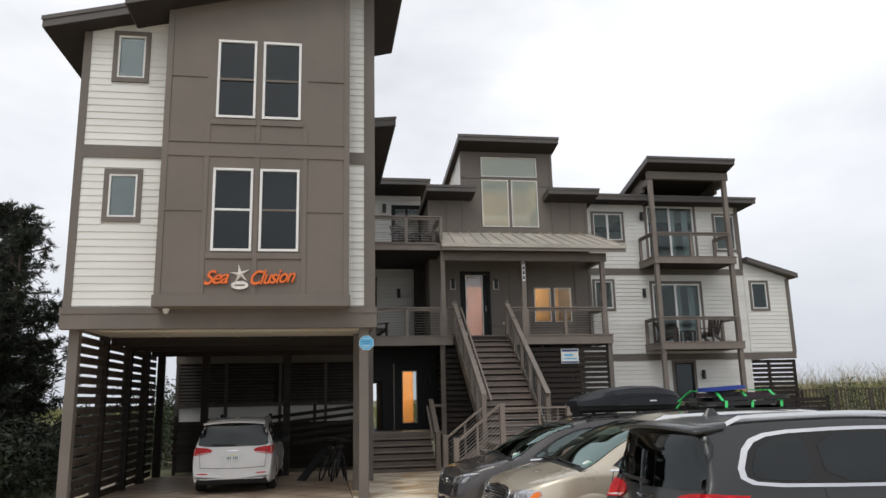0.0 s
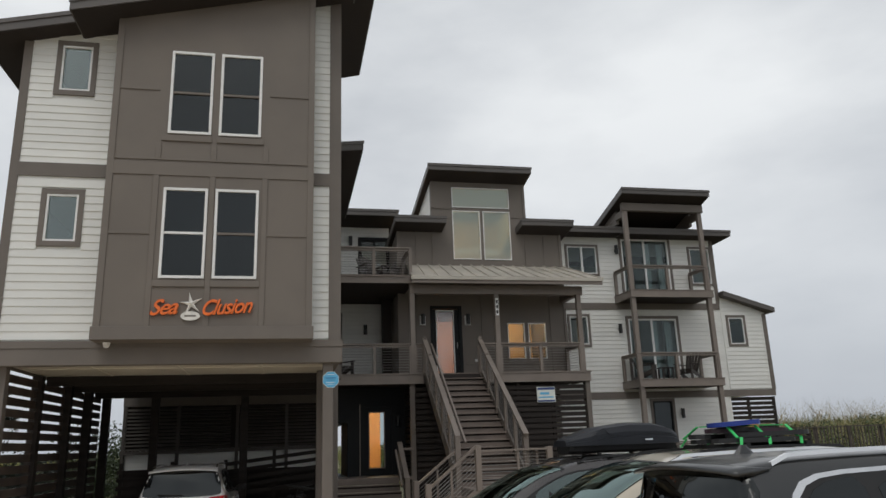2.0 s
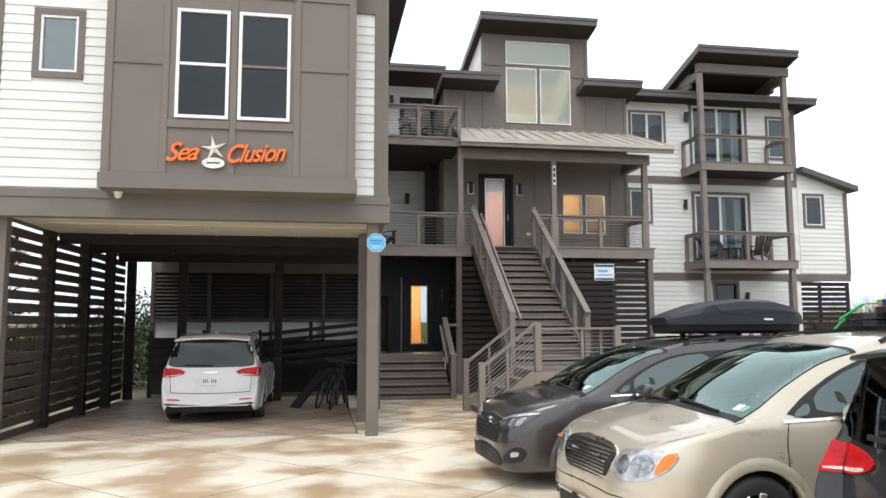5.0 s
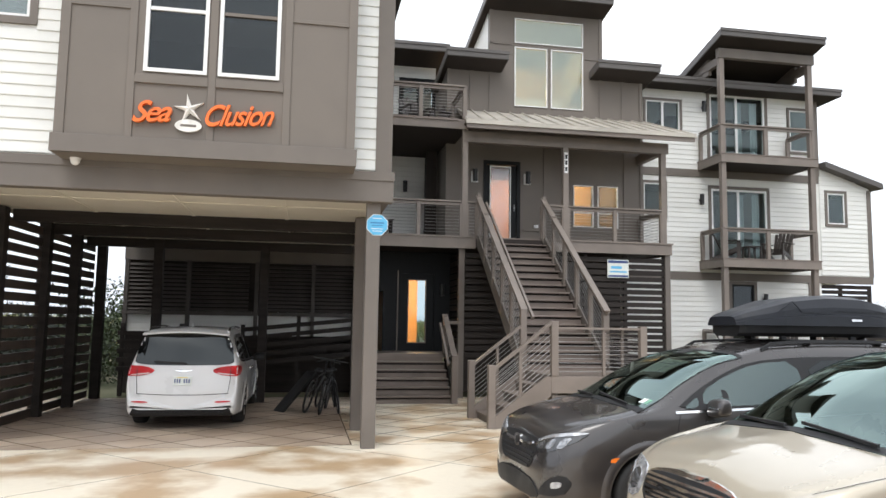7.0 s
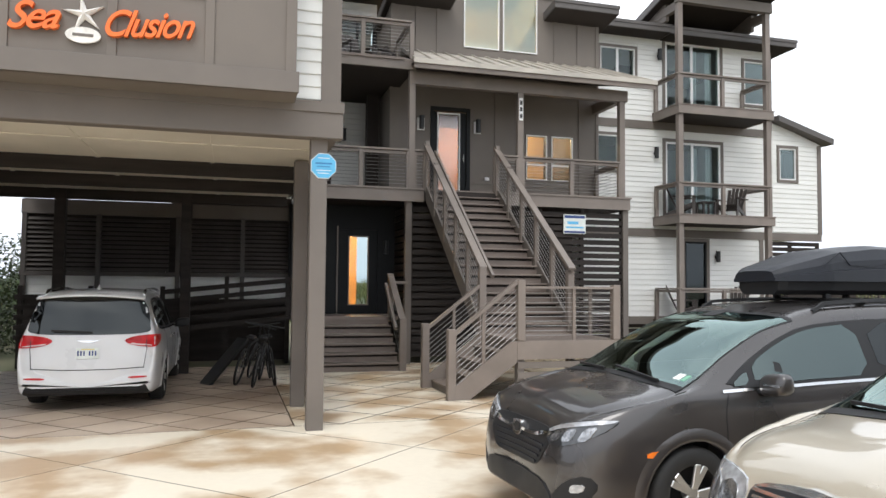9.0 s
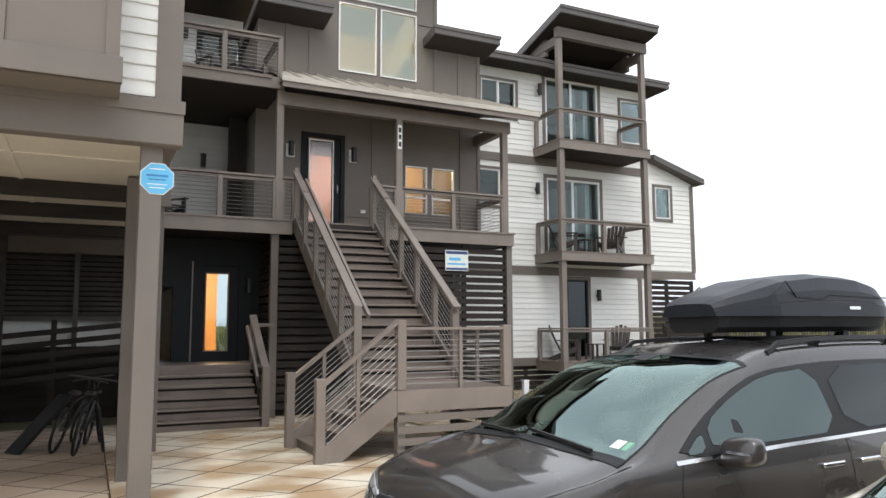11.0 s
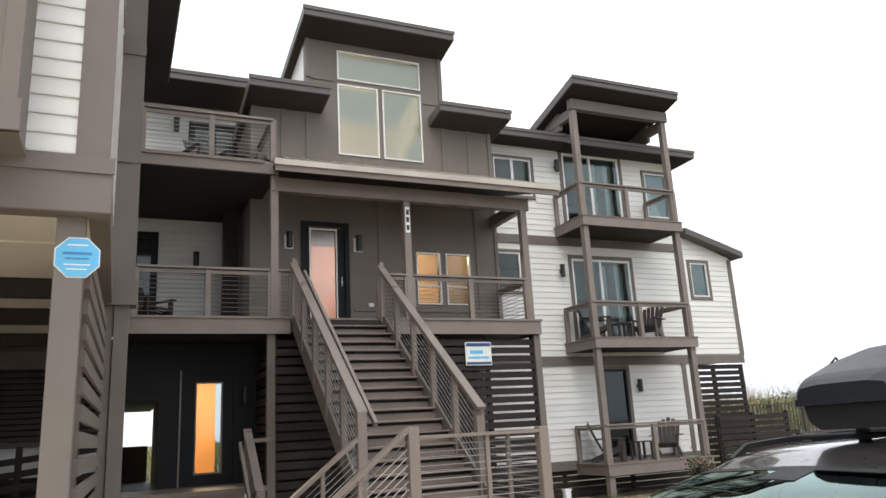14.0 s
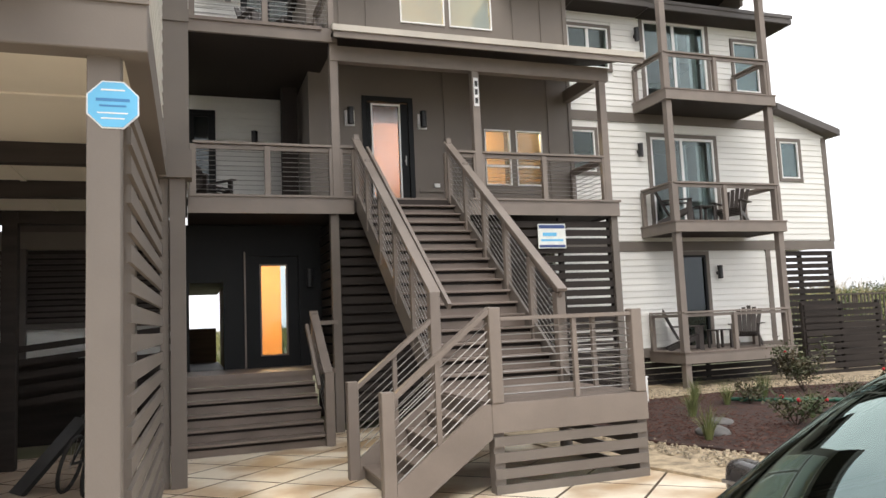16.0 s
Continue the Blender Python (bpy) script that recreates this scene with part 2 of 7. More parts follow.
def board_mesh():
    """One lap siding board, 1 long, hung from its top edge; the butt stands proud."""
    bm = bmesh.new()
    e = 0.155
    pts = [(0.0, 0.0), (-0.028, 0.0), (-0.03, 0.012), (-0.012, e + 0.012), (0.0, e + 0.012)]
    a = [bm.verts.new((0, y, z)) for y, z in pts]
    b = [bm.verts.new((1, y, z)) for y, z in pts]
    bm.faces.new(a)
    bm.faces.new(b[::-1])
    for i in range(5):
        j = (i + 1) % 5
        bm.faces.new((a[j], a[i], b[i], b[j]))
    return mesh_of("siding_board", bm, WHITE)


BOARD = board_mesh()


def siding(parent, x0, x1, z0, z1, y, holes=(), top=None, turn=None):
    """Courses of lap siding on a wall face; top(x) may slope. turn: a pose that carries the face elsewhere."""
    z = z0
    while z < z1 - 0.03:
        cuts = [(x0, x1)]
        for a, b, c, d in holes:
            if c < z + 0.1 and d > z + 0.05:
                nxt = []
                for s, e in cuts:
                    if b <= s or a >= e:
                        nxt.append((s, e))
                    else:
                        if a > s:
                            nxt.append((s, a))
                        if b < e:
                            nxt.append((b, e))
                cuts = nxt
        for s, e in cuts:
            if top:
                while s < e and top(s) < z + 0.12:
                    s += 0.05
                while s < e and top(e) < z + 0.12:
                    e -= 0.05
            if e - s > 0.04:
                m = Matrix.LocRotScale((s, y, z), None, (e - s, 1, 1))
                shared("siding_board", BOARD, (turn @ m) if turn else m, parent)
        z += 0.155


def window(parent, x0, x1, z0, z1, y, pane, frame_mat, trim=0.0, trim_mat=None, sash=None, mull=None, wide=0.055, name="window", sash_mat=None):
    """A window unit set in its opening: outer trim, frame, sash rail, panes."""
    w = part(name, boxes((x0, x0 + wide, y - 0.03, y + 0.06, z0, z1), (x1 - wide, x1, y - 0.03, y + 0.06, z0, z1),
                         (x0 + wide, x1 - wide, y - 0.03, y + 0.06, z1 - wide, z1), (x0 + wide, x1 - wide, y - 0.034, y + 0.06, z0, z0 + wide)), frame_mat, parent)
    if trim:
        part("window_trim", boxes((x0 - trim, x0, y - 0.045, y + 0.02, z0 - trim, z1 + trim), (x1, x1 + trim, y - 0.045, y + 0.02, z0 - trim, z1 + trim),
                                  (x0, x1, y - 0.045, y + 0.02, z1, z1 + trim), (x0, x1, y - 0.05, y + 0.02, z0 - trim, z0)), trim_mat, w)
    if sash:
        part("sash_rail", boxes((x0 + wide, x1 - wide, y - 0.012, y + 0.04, sash - 0.022, sash + 0.022)), sash_mat or frame_mat, w)
        for a, b, dy in ((z0 + wide, sash - 0.022, 0.015), (sash + 0.022, z1 - wide, 0.0)):
            part("pane", boxes((x0 + wide, x1 - wide, y + 0.01 + dy, y + 0.016 + dy, a, b)), pane, w)
    elif mull:
        part("mullion", boxes((mull - 0.04, mull + 0.04, y - 0.012, y + 0.04, z0 + wide, z1 - wide)), frame_mat, w)
        for a, b in ((x0 + wide, mull - 0.04), (mull + 0.04, x1 - wide)):
            part("pane", boxes((a, b, y + 0.01, y + 0.016, z0 + wide, z1 - wide)), pane, w)
    else:
        part("pane", boxes((x0 + wide, x1 - wide, y + 0.01, y + 0.016, z0 + wide, z1 - wide)), pane, w)
    return w


# ---------- ground ----------
def ground_sheet():
    bm = bmesh.new()
    n = 90
    vs = {}
    for i in range(n + 1):
        for j in range(n + 1):
            u, v = i / n * 2 - 1, j / n * 2 - 1
            x, y = 6 + 700 * u * abs(u) ** 1.6, 20 + 700 * v * abs(v) ** 1.6
            far = max(0.0, y - 31.0)
            side = max(0.0, x - 19.0) if y > 8 else 0.0
            h = min(1.5, far * 0.12) * (0.75 + 0.5 * noise.noise((x * 0.07, y * 0.07, 0))) + min(1.1, side * 0.07) * 0.7
            vs[i, j] = bm.verts.new((x, y, -0.06 + (h if y > 20 else h * 0.3) + gz(y)))
    for i in range(n):
        for j in range(n):
            bm.faces.new((vs[i, j], vs[i + 1, j], vs[i + 1, j + 1], vs[i, j + 1]))
    return bm


solid("ground", ground_sheet(), ASPH, "sandy ground with patchy dune grass", "ground", "structure", True)

CONC = mat("stained_concrete", (0.79, 0.71, 0.575), 0.34, 0.14, 0.95, 0.12, 14, rnd=0.05, col2=(0.47, 0.33, 0.195), lo=0.4, hi=0.56)
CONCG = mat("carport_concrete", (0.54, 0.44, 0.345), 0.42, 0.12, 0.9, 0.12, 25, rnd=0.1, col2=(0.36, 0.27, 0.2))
JOINT = mat("dark_joint", (0.2, 0.155, 0.11), 0.8, 0.15, 2, 0.1, 30)


def drive_bed():
    """One sheet that follows the fall of the drive, narrower between the houses."""
    bm = bmesh.new()
    ys = [-14, -6, 17.0, 17.0, 23.0, 24.5]
    xr = [(-30, 9.5)] * 3 + [(-7, 6.0)] * 3
    rows = [[bm.verts.new((x0, y, gz(y) - 0.024)), bm.verts.new((x1, y, gz(y) - 0.024))] for y, (x0, x1) in zip(ys, xr)]
    for a, b in zip(rows, rows[1:]):
        bm.faces.new((a[0], a[1], b[1], b[0]))
    return bm


drive = solid("driveway", drive_bed(), JOINT, "pale stained concrete driveway with scored joints", "driveway", "structure")

# ---------- left wing over the carport ----------
WX0, WX1, WY, WYB = -6.1, 0.12, 16.3, 19.9
SL = 0.247


def roof_z(x):
    return 10.18 + SL * (x + 6.85) - 0.26


wing = thing("wing_house", (-3, 18, 0), "tall taupe and white house wing raised on posts over a carport", "house")
wing.location = (0, 0, 0)
small_w = [(-5.42, -4.85, 9.07, 10.06), (-5.42, -4.85, 5.95, 6.89)]
bay_w = [(-3.23, -2.42, 8.03, 9.81), (-2.28, -1.47, 8.03, 9.81), (-3.23, -2.42, 5.14, 6.91), (-2.28, -1.47, 5.14, 6.91)]


wing_wall = part("wall", wall_cells(bmesh.new(), WX0, -4.27, 4.05, 10.06, WY, WY + 0.18, small_w), WHITE, wing, "white lap-sided wall")
part("gable_wall", prism(bmesh.new(), [(WX0, 10.06), (-4.27, 10.06), (-4.27, roof_z(-4.27)), (WX0, roof_z(WX0))], WY, WY + 0.18), WHITE, wing)
part("wall", prism(bmesh.new(), [(-0.42, 4.05), (WX1, 4.05), (WX1, roof_z(WX1)), (-0.42, roof_z(-0.42))], WY, WY + 0.18), WHITE, wing)
for x0, x1 in ((WX0, WX0 + 0.18), (WX1 - 0.18, WX1)):
    part("side_wall", prism(bmesh.new(), [(x0, 4.05), (x1, 4.05), (x1, roof_z(x1)), (x0, roof_z(x0))], WY + 0.18, WYB), WHITE, wing)
part("back_wall", prism(bmesh.new(), [(WX0, 4.05), (WX1, 4.05), (WX1, roof_z(WX1)), (WX0, roof_z(WX0))], WYB, WYB + 0.18), WHITE, wing)
each("floor", ROOM, wing, (WX0 + 0.18, WX1 - 0.18, WY + 0.18, WYB, 4.05, 4.2), (WX0 + 0.18, WX1 - 0.18, WY + 0.18, WYB, 7.1, 7.3))
sl_top = lambda x: roof_z(x)
holes_s = [(a - 0.1, b + 0.1, c - 0.1, d + 0.1) for a, b, c, d in small_w] + [(-9, 9, 7.25, 7.52)]
siding(wing_wall, WX0 + 0.13, -4.27, 4.08, 10.6, WY, holes_s, sl_top)
siding(wing_wall, -0.42, WX1 - 0.2, 4.08, 11.7, WY, [(-9, 9, 7.25, 7.52)], sl_top)
siding(wing_wall, 0.0, 4.1, 4.08, 11.7, 0, [(-9, 9, 7.25, 7.52)], None, pose(WX1, WY + 0.13, 0, 0, 0, 90))
# corner boards and belt
part("corner_board", prism(bmesh.new(), [(WX0 - 0.03, 4.05), (WX0 + 0.13, 4.05), (WX0 + 0.13, roof_z(WX0)), (WX0 - 0.03, roof_z(WX0))], WY - 0.04, WY + 0.1), TRIM, wing)
part("corner_board", prism(bmesh.new(), [(WX1 - 0.2, 4.05), (WX1 + 0.04, 4.05), (WX1 + 0.04, roof_z(WX1)), (WX1 - 0.2, roof_z(WX1))], WY - 0.04, WY + 0.13), TRIM, wing)
part("belt_board", boxes((WX0 + 0.13, -4.27, WY - 0.038, WY, 7.25, 7.52)), TRIM, wing)
part("belt_board", boxes((-0.42, WX1 - 0.2, WY - 0.038, WY, 7.25, 7.52)), TRIM, wing)
part("belt_board", boxes((WX1, WX1 + 0.038, WY + 0.13, WYB, 7.25, 7.52)), TRIM, wing)
part("fascia_beam", boxes((WX0 - 0.06, WX1 + 0.07, WY - 0.07, WY + 0.13, 3.61, 4.05), bevel=0.008), TRIM, wing)
part("drip_board", boxes((WX0 - 0.07, WX1 + 0.08, WY - 0.09, WY - 0.07, 3.92, 4.05)), TRIM, wing)
part("side_beam", boxes((WX1 - 0.1, WX1 + 0.06, WY + 0.13, 20.5, 3.68, 4.05)), TRIM, wing)
part("side_beam", boxes((WX0 - 0.06, WX0 + 0.1, WY + 0.13, 24.6, 3.68, 4.05)), TRIM, wing)

# the projecting bay
BX0, BX1, BY = -4.28, -0.42, 15.75
bay = part("bay", wall_cells(bmesh.new(), BX0, BX1, 4.05, 9.81, BY, BY + 0.16, bay_w), TAUPE, wing, "projecting taupe panelled bay")


def bay_rest():
    bm = bmesh.new()
    z1 = lambda x: 10.5 + 0.255 * (x + 5.07) - 0.26
    prism(bm, [(BX0, 9.81), (BX1, 9.81), (BX1, z1(BX1)), (BX0, z1(BX0))], BY, BY + 0.16)
    for x0, x1 in ((BX0, BX0 + 0.14), (BX1 - 0.14, BX1)):
        prism(bm, [(x0, 4.05), (x1, 4.05), (x1, z1(x1)), (x0, z1(x0))], BY + 0.16, WY + 0.02)
    box(bm, BX0 + 0.14, BX1 - 0.14, BY + 0.16, WY + 0.02, 4.05, 4.2)
    box(bm, BX0 - 0.02, BX1 + 0.02, BY - 0.03, WY + 0.0, 4.0, 4.05)
    return bm


part("bay_shell", bay_rest(), TAUPE, bay)


def batten(x0, x1, z0, z1, dy=0.022):
    part("batten", boxes((x0, x1, BY - dy, BY, z0, z1), bevel=0.003), TAUPE, bay)


part("base_board", boxes((BX0 - 0.03, BX1 + 0.03, BY - 0.05, BY, 4.0, 4.24), bevel=0.005), TRIM, bay)
for x in (BX0, -3.43, -2.4, -1.41, BX1 - 0.12):
    w = 0.1 if x in (-3.43, -2.4, -1.41) else 0.12
    zt = 10.45 if x < -4 else 11.3 if x > -1 else 10.0
    batten(x, x + w, 4.24, 7.16 if x in (-3.43, -2.4, -1.41) else zt)
batten(BX0 + 0.12, BX1 - 0.12, 7.16, 7.42)
batten(BX0 + 0.12, BX1 - 0.12, 7.47, 7.51)
for x in (-3.43, -2.4, -1.41):
    batten(x, x + 0.1, 7.51, 7.82)
for z in (5.98, 8.93):
    batten(BX0 + 0.12, -3.43, z, z + 0.05)
    batten(-1.31, BX1 - 0.12, z, z + 0.05)
for z in (5.04, 7.93):
    batten(-3.33, -2.4, z - 0.06, z + 0.06, 0.035)
    batten(-2.3, -1.41, z - 0.06, z + 0.06, 0.035)
for a, b, c, d in bay_w:
    window(bay, a, b, c, d, BY, PANEDARK, FRAMEW, sash=c + 0.88, wide=0.05, sash_mat=FRAMEW if (a < -3 and c < 6) else TAUPE)
for a, b, c, d in small_w:
    window(wing, a, b, c, d, WY, PANEBLUE, FRAMEW, 0.1, TRIM, wide=0.04)
for a, b in ((-3.2, -2.45), (-2.25, -1.5)):
    part("blind", boxes((a, b, BY + 0.2, BY + 0.22, 6.0, 6.85)), CURTAIN, bay, "half-drawn pale roller blind")


def slab_roof(x0, x1, y0, y1, z, slope, th=0.24):
    """A mono-pitch slab that rises along x; z is its top at x0."""
    bm = bmesh.new()
    a, b = z, z + slope * (x1 - x0)
    return hexa(bm, [(x0, y0, a - th), (x1, y0, b - th), (x1, y1, b - th), (x0, y1, a - th)], [(x0, y0, a), (x1, y0, b), (x1, y1, b), (x0, y1, a)])


def back_roof(x0, x1, y0, y1, z, drop, th=0.22):
    """A slab that falls from its front edge at y0 towards the back."""
    return hexa(bmesh.new(), [(x0, y0, z - th), (x1, y0, z - th), (x1, y1, z - drop - th), (x0, y1, z - drop - th)], [(x0, y0, z), (x1, y0, z), (x1, y1, z - drop), (x0, y1, z - drop)])


def roof_part(parent, bm_fascia, bm_soffit):
    r = part("roof", bm_fascia, ROOFM, parent, "dark metal-edged flat roof")
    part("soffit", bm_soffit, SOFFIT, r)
    return r


def side_roof(parent, x0, x1, y0, y1, z, slope):
    roof_part(parent, slab_roof(x0, x1, y0, y1, z, slope), slab_roof(x0 + 0.03, x1 - 0.03, y0 + 0.03, y1 - 0.03, z - 0.24 + slope * 0.03, slope, 0.02))
    part("drip_edge", slab_roof(x0 - 0.02, x1 + 0.02, y0 - 0.025, y0, z + 0.01, slope, 0.09), ROOFM, parent)


def rear_roof(parent, x0, x1, y0, y1, z, drop):
    roof_part(parent, back_roof(x0, x1, y0, y1, z, drop), back_roof(x0 + 0.03, x1 - 0.03, y0 + 0.03, y1 - 0.03, z - 0.22, drop, 0.02))
    part("drip_edge", hexa(bmesh.new(), [(x0 - 0.02, y0 - 0.025, z - 0.08), (x1 + 0.02, y0 - 0.025, z - 0.08), (x1 + 0.02, y0, z - 0.08), (x0 - 0.02, y0, z - 0.08)],
                           [(x0 - 0.02, y0 - 0.025, z + 0.01), (x1 + 0.02, y0 - 0.025, z + 0.01), (x1 + 0.02, y0, z + 0.01), (x0 - 0.02, y0, z + 0.01)]), ROOFM, parent)


side_roof(wing, -6.85, 0.915, 15.85, 20.0, 10.18, SL)
side_roof(wing, -5.07, 0.455, 15.25, 16.35, 10.5, 0.255)

# rear block of the wing, a storey lower
part("rear_wall", boxes((-5.6, 0.4, 20.55, 26.4, 4.05, 9.5)), TAUPE, wing, "taupe panelled rear block")
siding(wing_wall, 0.0, 3.4, 4.08, 9.4, 0, [(-9, 9, 7.25, 7.52)], None, pose(0.41, 20.75, 0, 0, 0, 90))
part("corner_board", boxes((0.12, 0.44, 20.5, 20.55, 4.0, 9.4), (0.4, 0.44, 20.55, 20.75, 4.0, 9.4)), TRIM, wing)
for z in (5.6, 7.2, 8.6):
    each("batten", TRIM, wing, (0.12, 0.45, 20.47, 20.5, z, z + 0.16))
part("base_board", boxes((0.1, 0.47, 20.45, 20.75, 3.66, 4.0)), TRIM, wing)
side_roof(wing, -6.4, 1.02, 20.1, 26.3, 9.95 - 0.1 * 7.42, 0.1)

# carport: posts, joists, ceiling, screens
carport_posts = [(-0.08, 16.46), (-0.12, 18.4), (0.3, 20.62), (-5.95, 16.62), (-5.95, 18.7), (-5.9, 20.7), (-5.85, 22.4), (-5.8, 24.2), (-4.35, 23.3), (-2.0, 23.3)]
for i, (x, y) in enumerate(carport_posts):
    w = (0.1, 0.1, 0.09)[i] if i < 3 else 0.1
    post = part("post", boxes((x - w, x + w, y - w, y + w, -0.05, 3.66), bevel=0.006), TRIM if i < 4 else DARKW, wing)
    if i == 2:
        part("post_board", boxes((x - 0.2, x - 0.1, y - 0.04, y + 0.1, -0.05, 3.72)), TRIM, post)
# Joists in slat dark rather than trim: their shade is put in the colour.
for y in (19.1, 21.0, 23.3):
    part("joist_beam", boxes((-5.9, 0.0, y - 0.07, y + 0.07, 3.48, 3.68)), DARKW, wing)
carport_ceiling = solid("ceiling", boxes((-5.95, 0.02, WY + 0.131, 24.6, 3.68, 3.76)), CEIL, "cream boarded carport ceiling", "ceiling", "structure")
each("seam", CEIL, carport_ceiling, *[(-5.9, 0.0, y - 0.03, y + 0.03, 3.665, 3.68) for y in (17.5, 19.5, 21.7)], *[(x - 0.03, x + 0.03, 16.5, 23.2, 3.667, 3.68) for x in (-4.6, -3.0, -1.4)])

SLAT = mesh_of("slat", boxes((0, 1, -0.016, 0.016, -0.062, 0.062)), DARKW)
BSLAT = mesh_of("slat", boxes((0, 1, -0.016, 0.016, -0.076, 0.076)), mat("brown_stained_slat", (0.075, 0.057, 0.045), 0.6, 0.25, 2.0, 0.2, 40, rnd=0.2))
LSLAT = mesh_of("slat", boxes((0, 1, -0.016, 0.016, -0.062, 0.062)), TRIM)


def screen(name, a, b, z0, z1, pitch, label, frame_mat=DARKW, me=SLAT, posts=2):
    """A screen of horizontal slats between two points of the plan."""
    a, b = Vector((*a, 0)), Vector((*b, 0))
    d = b - a
    sc = thing(name, (0, 0, 0), label, "slat screen")
    ang = math.degrees(math.atan2(d.y, d.x))
    z = z0 + 0.07
    while z < z1:
        shared("slat", me, pose(a.x, a.y, z, 0, 0, ang) @ Matrix.Diagonal((d.length, 1, 1, 1)), sc)
        z += pitch
    for i in range(posts):
        p = a + d * (i / max(1, posts - 1))
        part("upright", boxes((p.x - 0.045, p.x + 0.045, p.y + 0.02, p.y + 0.11, z0, z1)), frame_mat, sc)
    return sc


ys = [16.72, 18.6, 20.6, 22.3, 24.1]
for y0, y1 in zip(ys, ys[1:]):
    screen("slat_screen", (-6.0, y0), (-5.95, y1), 0.05, 3.6, 0.21, "dark horizontal slat screen along the carport", me=BSLAT, posts=0)
screen("slat_screen", (0.04, 16.75), (0.12, 20.5), 0.05, 3.6, 0.205, "taupe horizontal slat screen beside the walkway", TRIM, LSLAT, 0)

# back of the carport: louvred enclosure with white boards below
back = thing("louvred_enclosure", (0, 0, 0), "dark louvred enclosure above white boards behind the carport", "enclosure")
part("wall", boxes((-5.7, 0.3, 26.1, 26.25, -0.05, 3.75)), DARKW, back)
part("header", boxes((-5.72, 0.3, 25.98, 26.1, 3.4, 3.72)), TRIM, back)
LV = mesh_of("louvre", hexa(bmesh.new(), [(0, -0.06, -0.035), (1, -0.06, -0.035), (1, -0.045, -0.045), (0, -0.045, -0.045)], [(0, 0.005, 0.03), (1, 0.005, 0.03), (1, 0.02, 0.02), (0, 0.02, 0.02)]), LOUVRE)
for x0, x1 in ((-5.6, -4.15), (-4.05, -2.55), (-2.3, -0.9), (-0.8, 0.3)):
    z = 2.14
    while z < 3.38:
        shared("louvre", LV, Matrix.LocRotScale((x0, 26.03, z), None, (x1 - x0, 1, 1)), back)
        z += 0.105
    part("stile", boxes((x0 - 0.1, x0, 25.96, 26.1, 1.45, 3.42)), LOUVRE, back)
part("sill", boxes((-5.72, 0.3, 25.94, 26.1, 1.98, 2.08)), LOUVRE, back)
siding(back, -5.62, 0.3, 1.45, 1.97, 26.1)
part("upper_board", boxes((-2.5, 0.3, 26.0, 26.1, 3.72, 3.95)), LOUVRE, back)
ramp = thing("ramp_rail", (0, 0, 0), "dark board railing of a sloping ramp behind the carport", "railing")
for k, dz in enumerate((0.0, -0.22, -0.44, -0.66, -0.88)):
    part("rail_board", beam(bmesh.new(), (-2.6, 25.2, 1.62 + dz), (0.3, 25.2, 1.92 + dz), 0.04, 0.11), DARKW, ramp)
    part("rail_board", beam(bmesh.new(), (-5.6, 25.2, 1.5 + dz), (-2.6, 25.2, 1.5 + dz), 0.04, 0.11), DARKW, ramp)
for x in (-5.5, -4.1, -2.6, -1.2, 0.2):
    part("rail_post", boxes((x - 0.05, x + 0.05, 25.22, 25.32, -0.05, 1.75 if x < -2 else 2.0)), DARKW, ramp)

# ---------- centre block with the porch ----------
centre = thing("centre_house", (0, 0, 0), "taupe panelled entrance block with porch, dormer window and flat roofs", "house")
CY = 25.6
door_hole = (3.88, 4.76, 4.1, 6.38)
up_w = [(4.67, 6.76, 10.0, 10.74), (4.67, 5.66, 8.12, 9.88), (5.77, 6.76, 8.12, 9.88)]
por_w = [(6.45, 7.06, 4.68, 5.9), (7.19, 7.82, 4.68, 5.9)]
cwall = part("wall", wall_cells(bmesh.new(), 2.7, 8.62, 3.9, 9.3, CY, CY + 0.18, [door_hole] + up_w[1:] + por_w), TAUPE, centre, "taupe panelled front wall")
part("dormer_wall", wall_cells(bmesh.new(), 3.92, 7.36, 9.3, 11.05, CY, CY + 0.18, up_w), TAUPE, centre)
each("dormer_cheek", WHITE, centre, (3.92, 4.08, CY + 0.18, 28.6, 9.2, 10.95), (7.2, 7.36, CY + 0.18, 28.6, 9.2, 10.95))
each("side_wall", TAUPE, centre, (2.7, 2.86, CY + 0.18, 27.6, 3.9, 9.3), (8.46, 8.62, CY + 0.18, 29, 3.9, 9.3))
room = part("room", boxes((2.86, 8.46, 29.0, 29.15, 3.9, 9.3), (4.08, 7.2, 28.6, 28.75, 9.3, 10.9), (2.86, 8.46, CY + 0.18, 29, 3.95, 4.1), (2.86, 8.46, CY + 0.18, 29, 7.0, 7.2),
                          (2.86, 3.92, CY + 0.18, 29, 9.2, 9.3), (7.36, 8.46, CY + 0.18, 29, 9.2, 9.3)), WARM, centre, "warm-lit interior walls")
rear_roof(centre, 3.72, 7.42, 24.85, 28.8, 11.32, 0.75)
rear_roof(centre, 2.55, 4.3, 24.85, 27.2, 9.42, 0.35)
rear_roof(centre, 6.95, 8.85, 24.85, 27.2, 9.42, 0.35)
for x in (3.92, 7.26):
    each("batten", TAUPE, centre, (x, x + 0.1, CY - 0.025, CY, 7.9, 10.95))
for x in (2.7, 8.52, 3.35, 7.95):
    each("batten", TAUPE, centre, (x, x + 0.1, CY - 0.025, CY, 7.9, 9.2))
for x in (2.7, 3.3, 5.55, 6.2, 8.0, 8.52):
    each("batten", TAUPE, centre, (x, x + 0.08, CY - 0.025, CY, 4.1, 7.4))
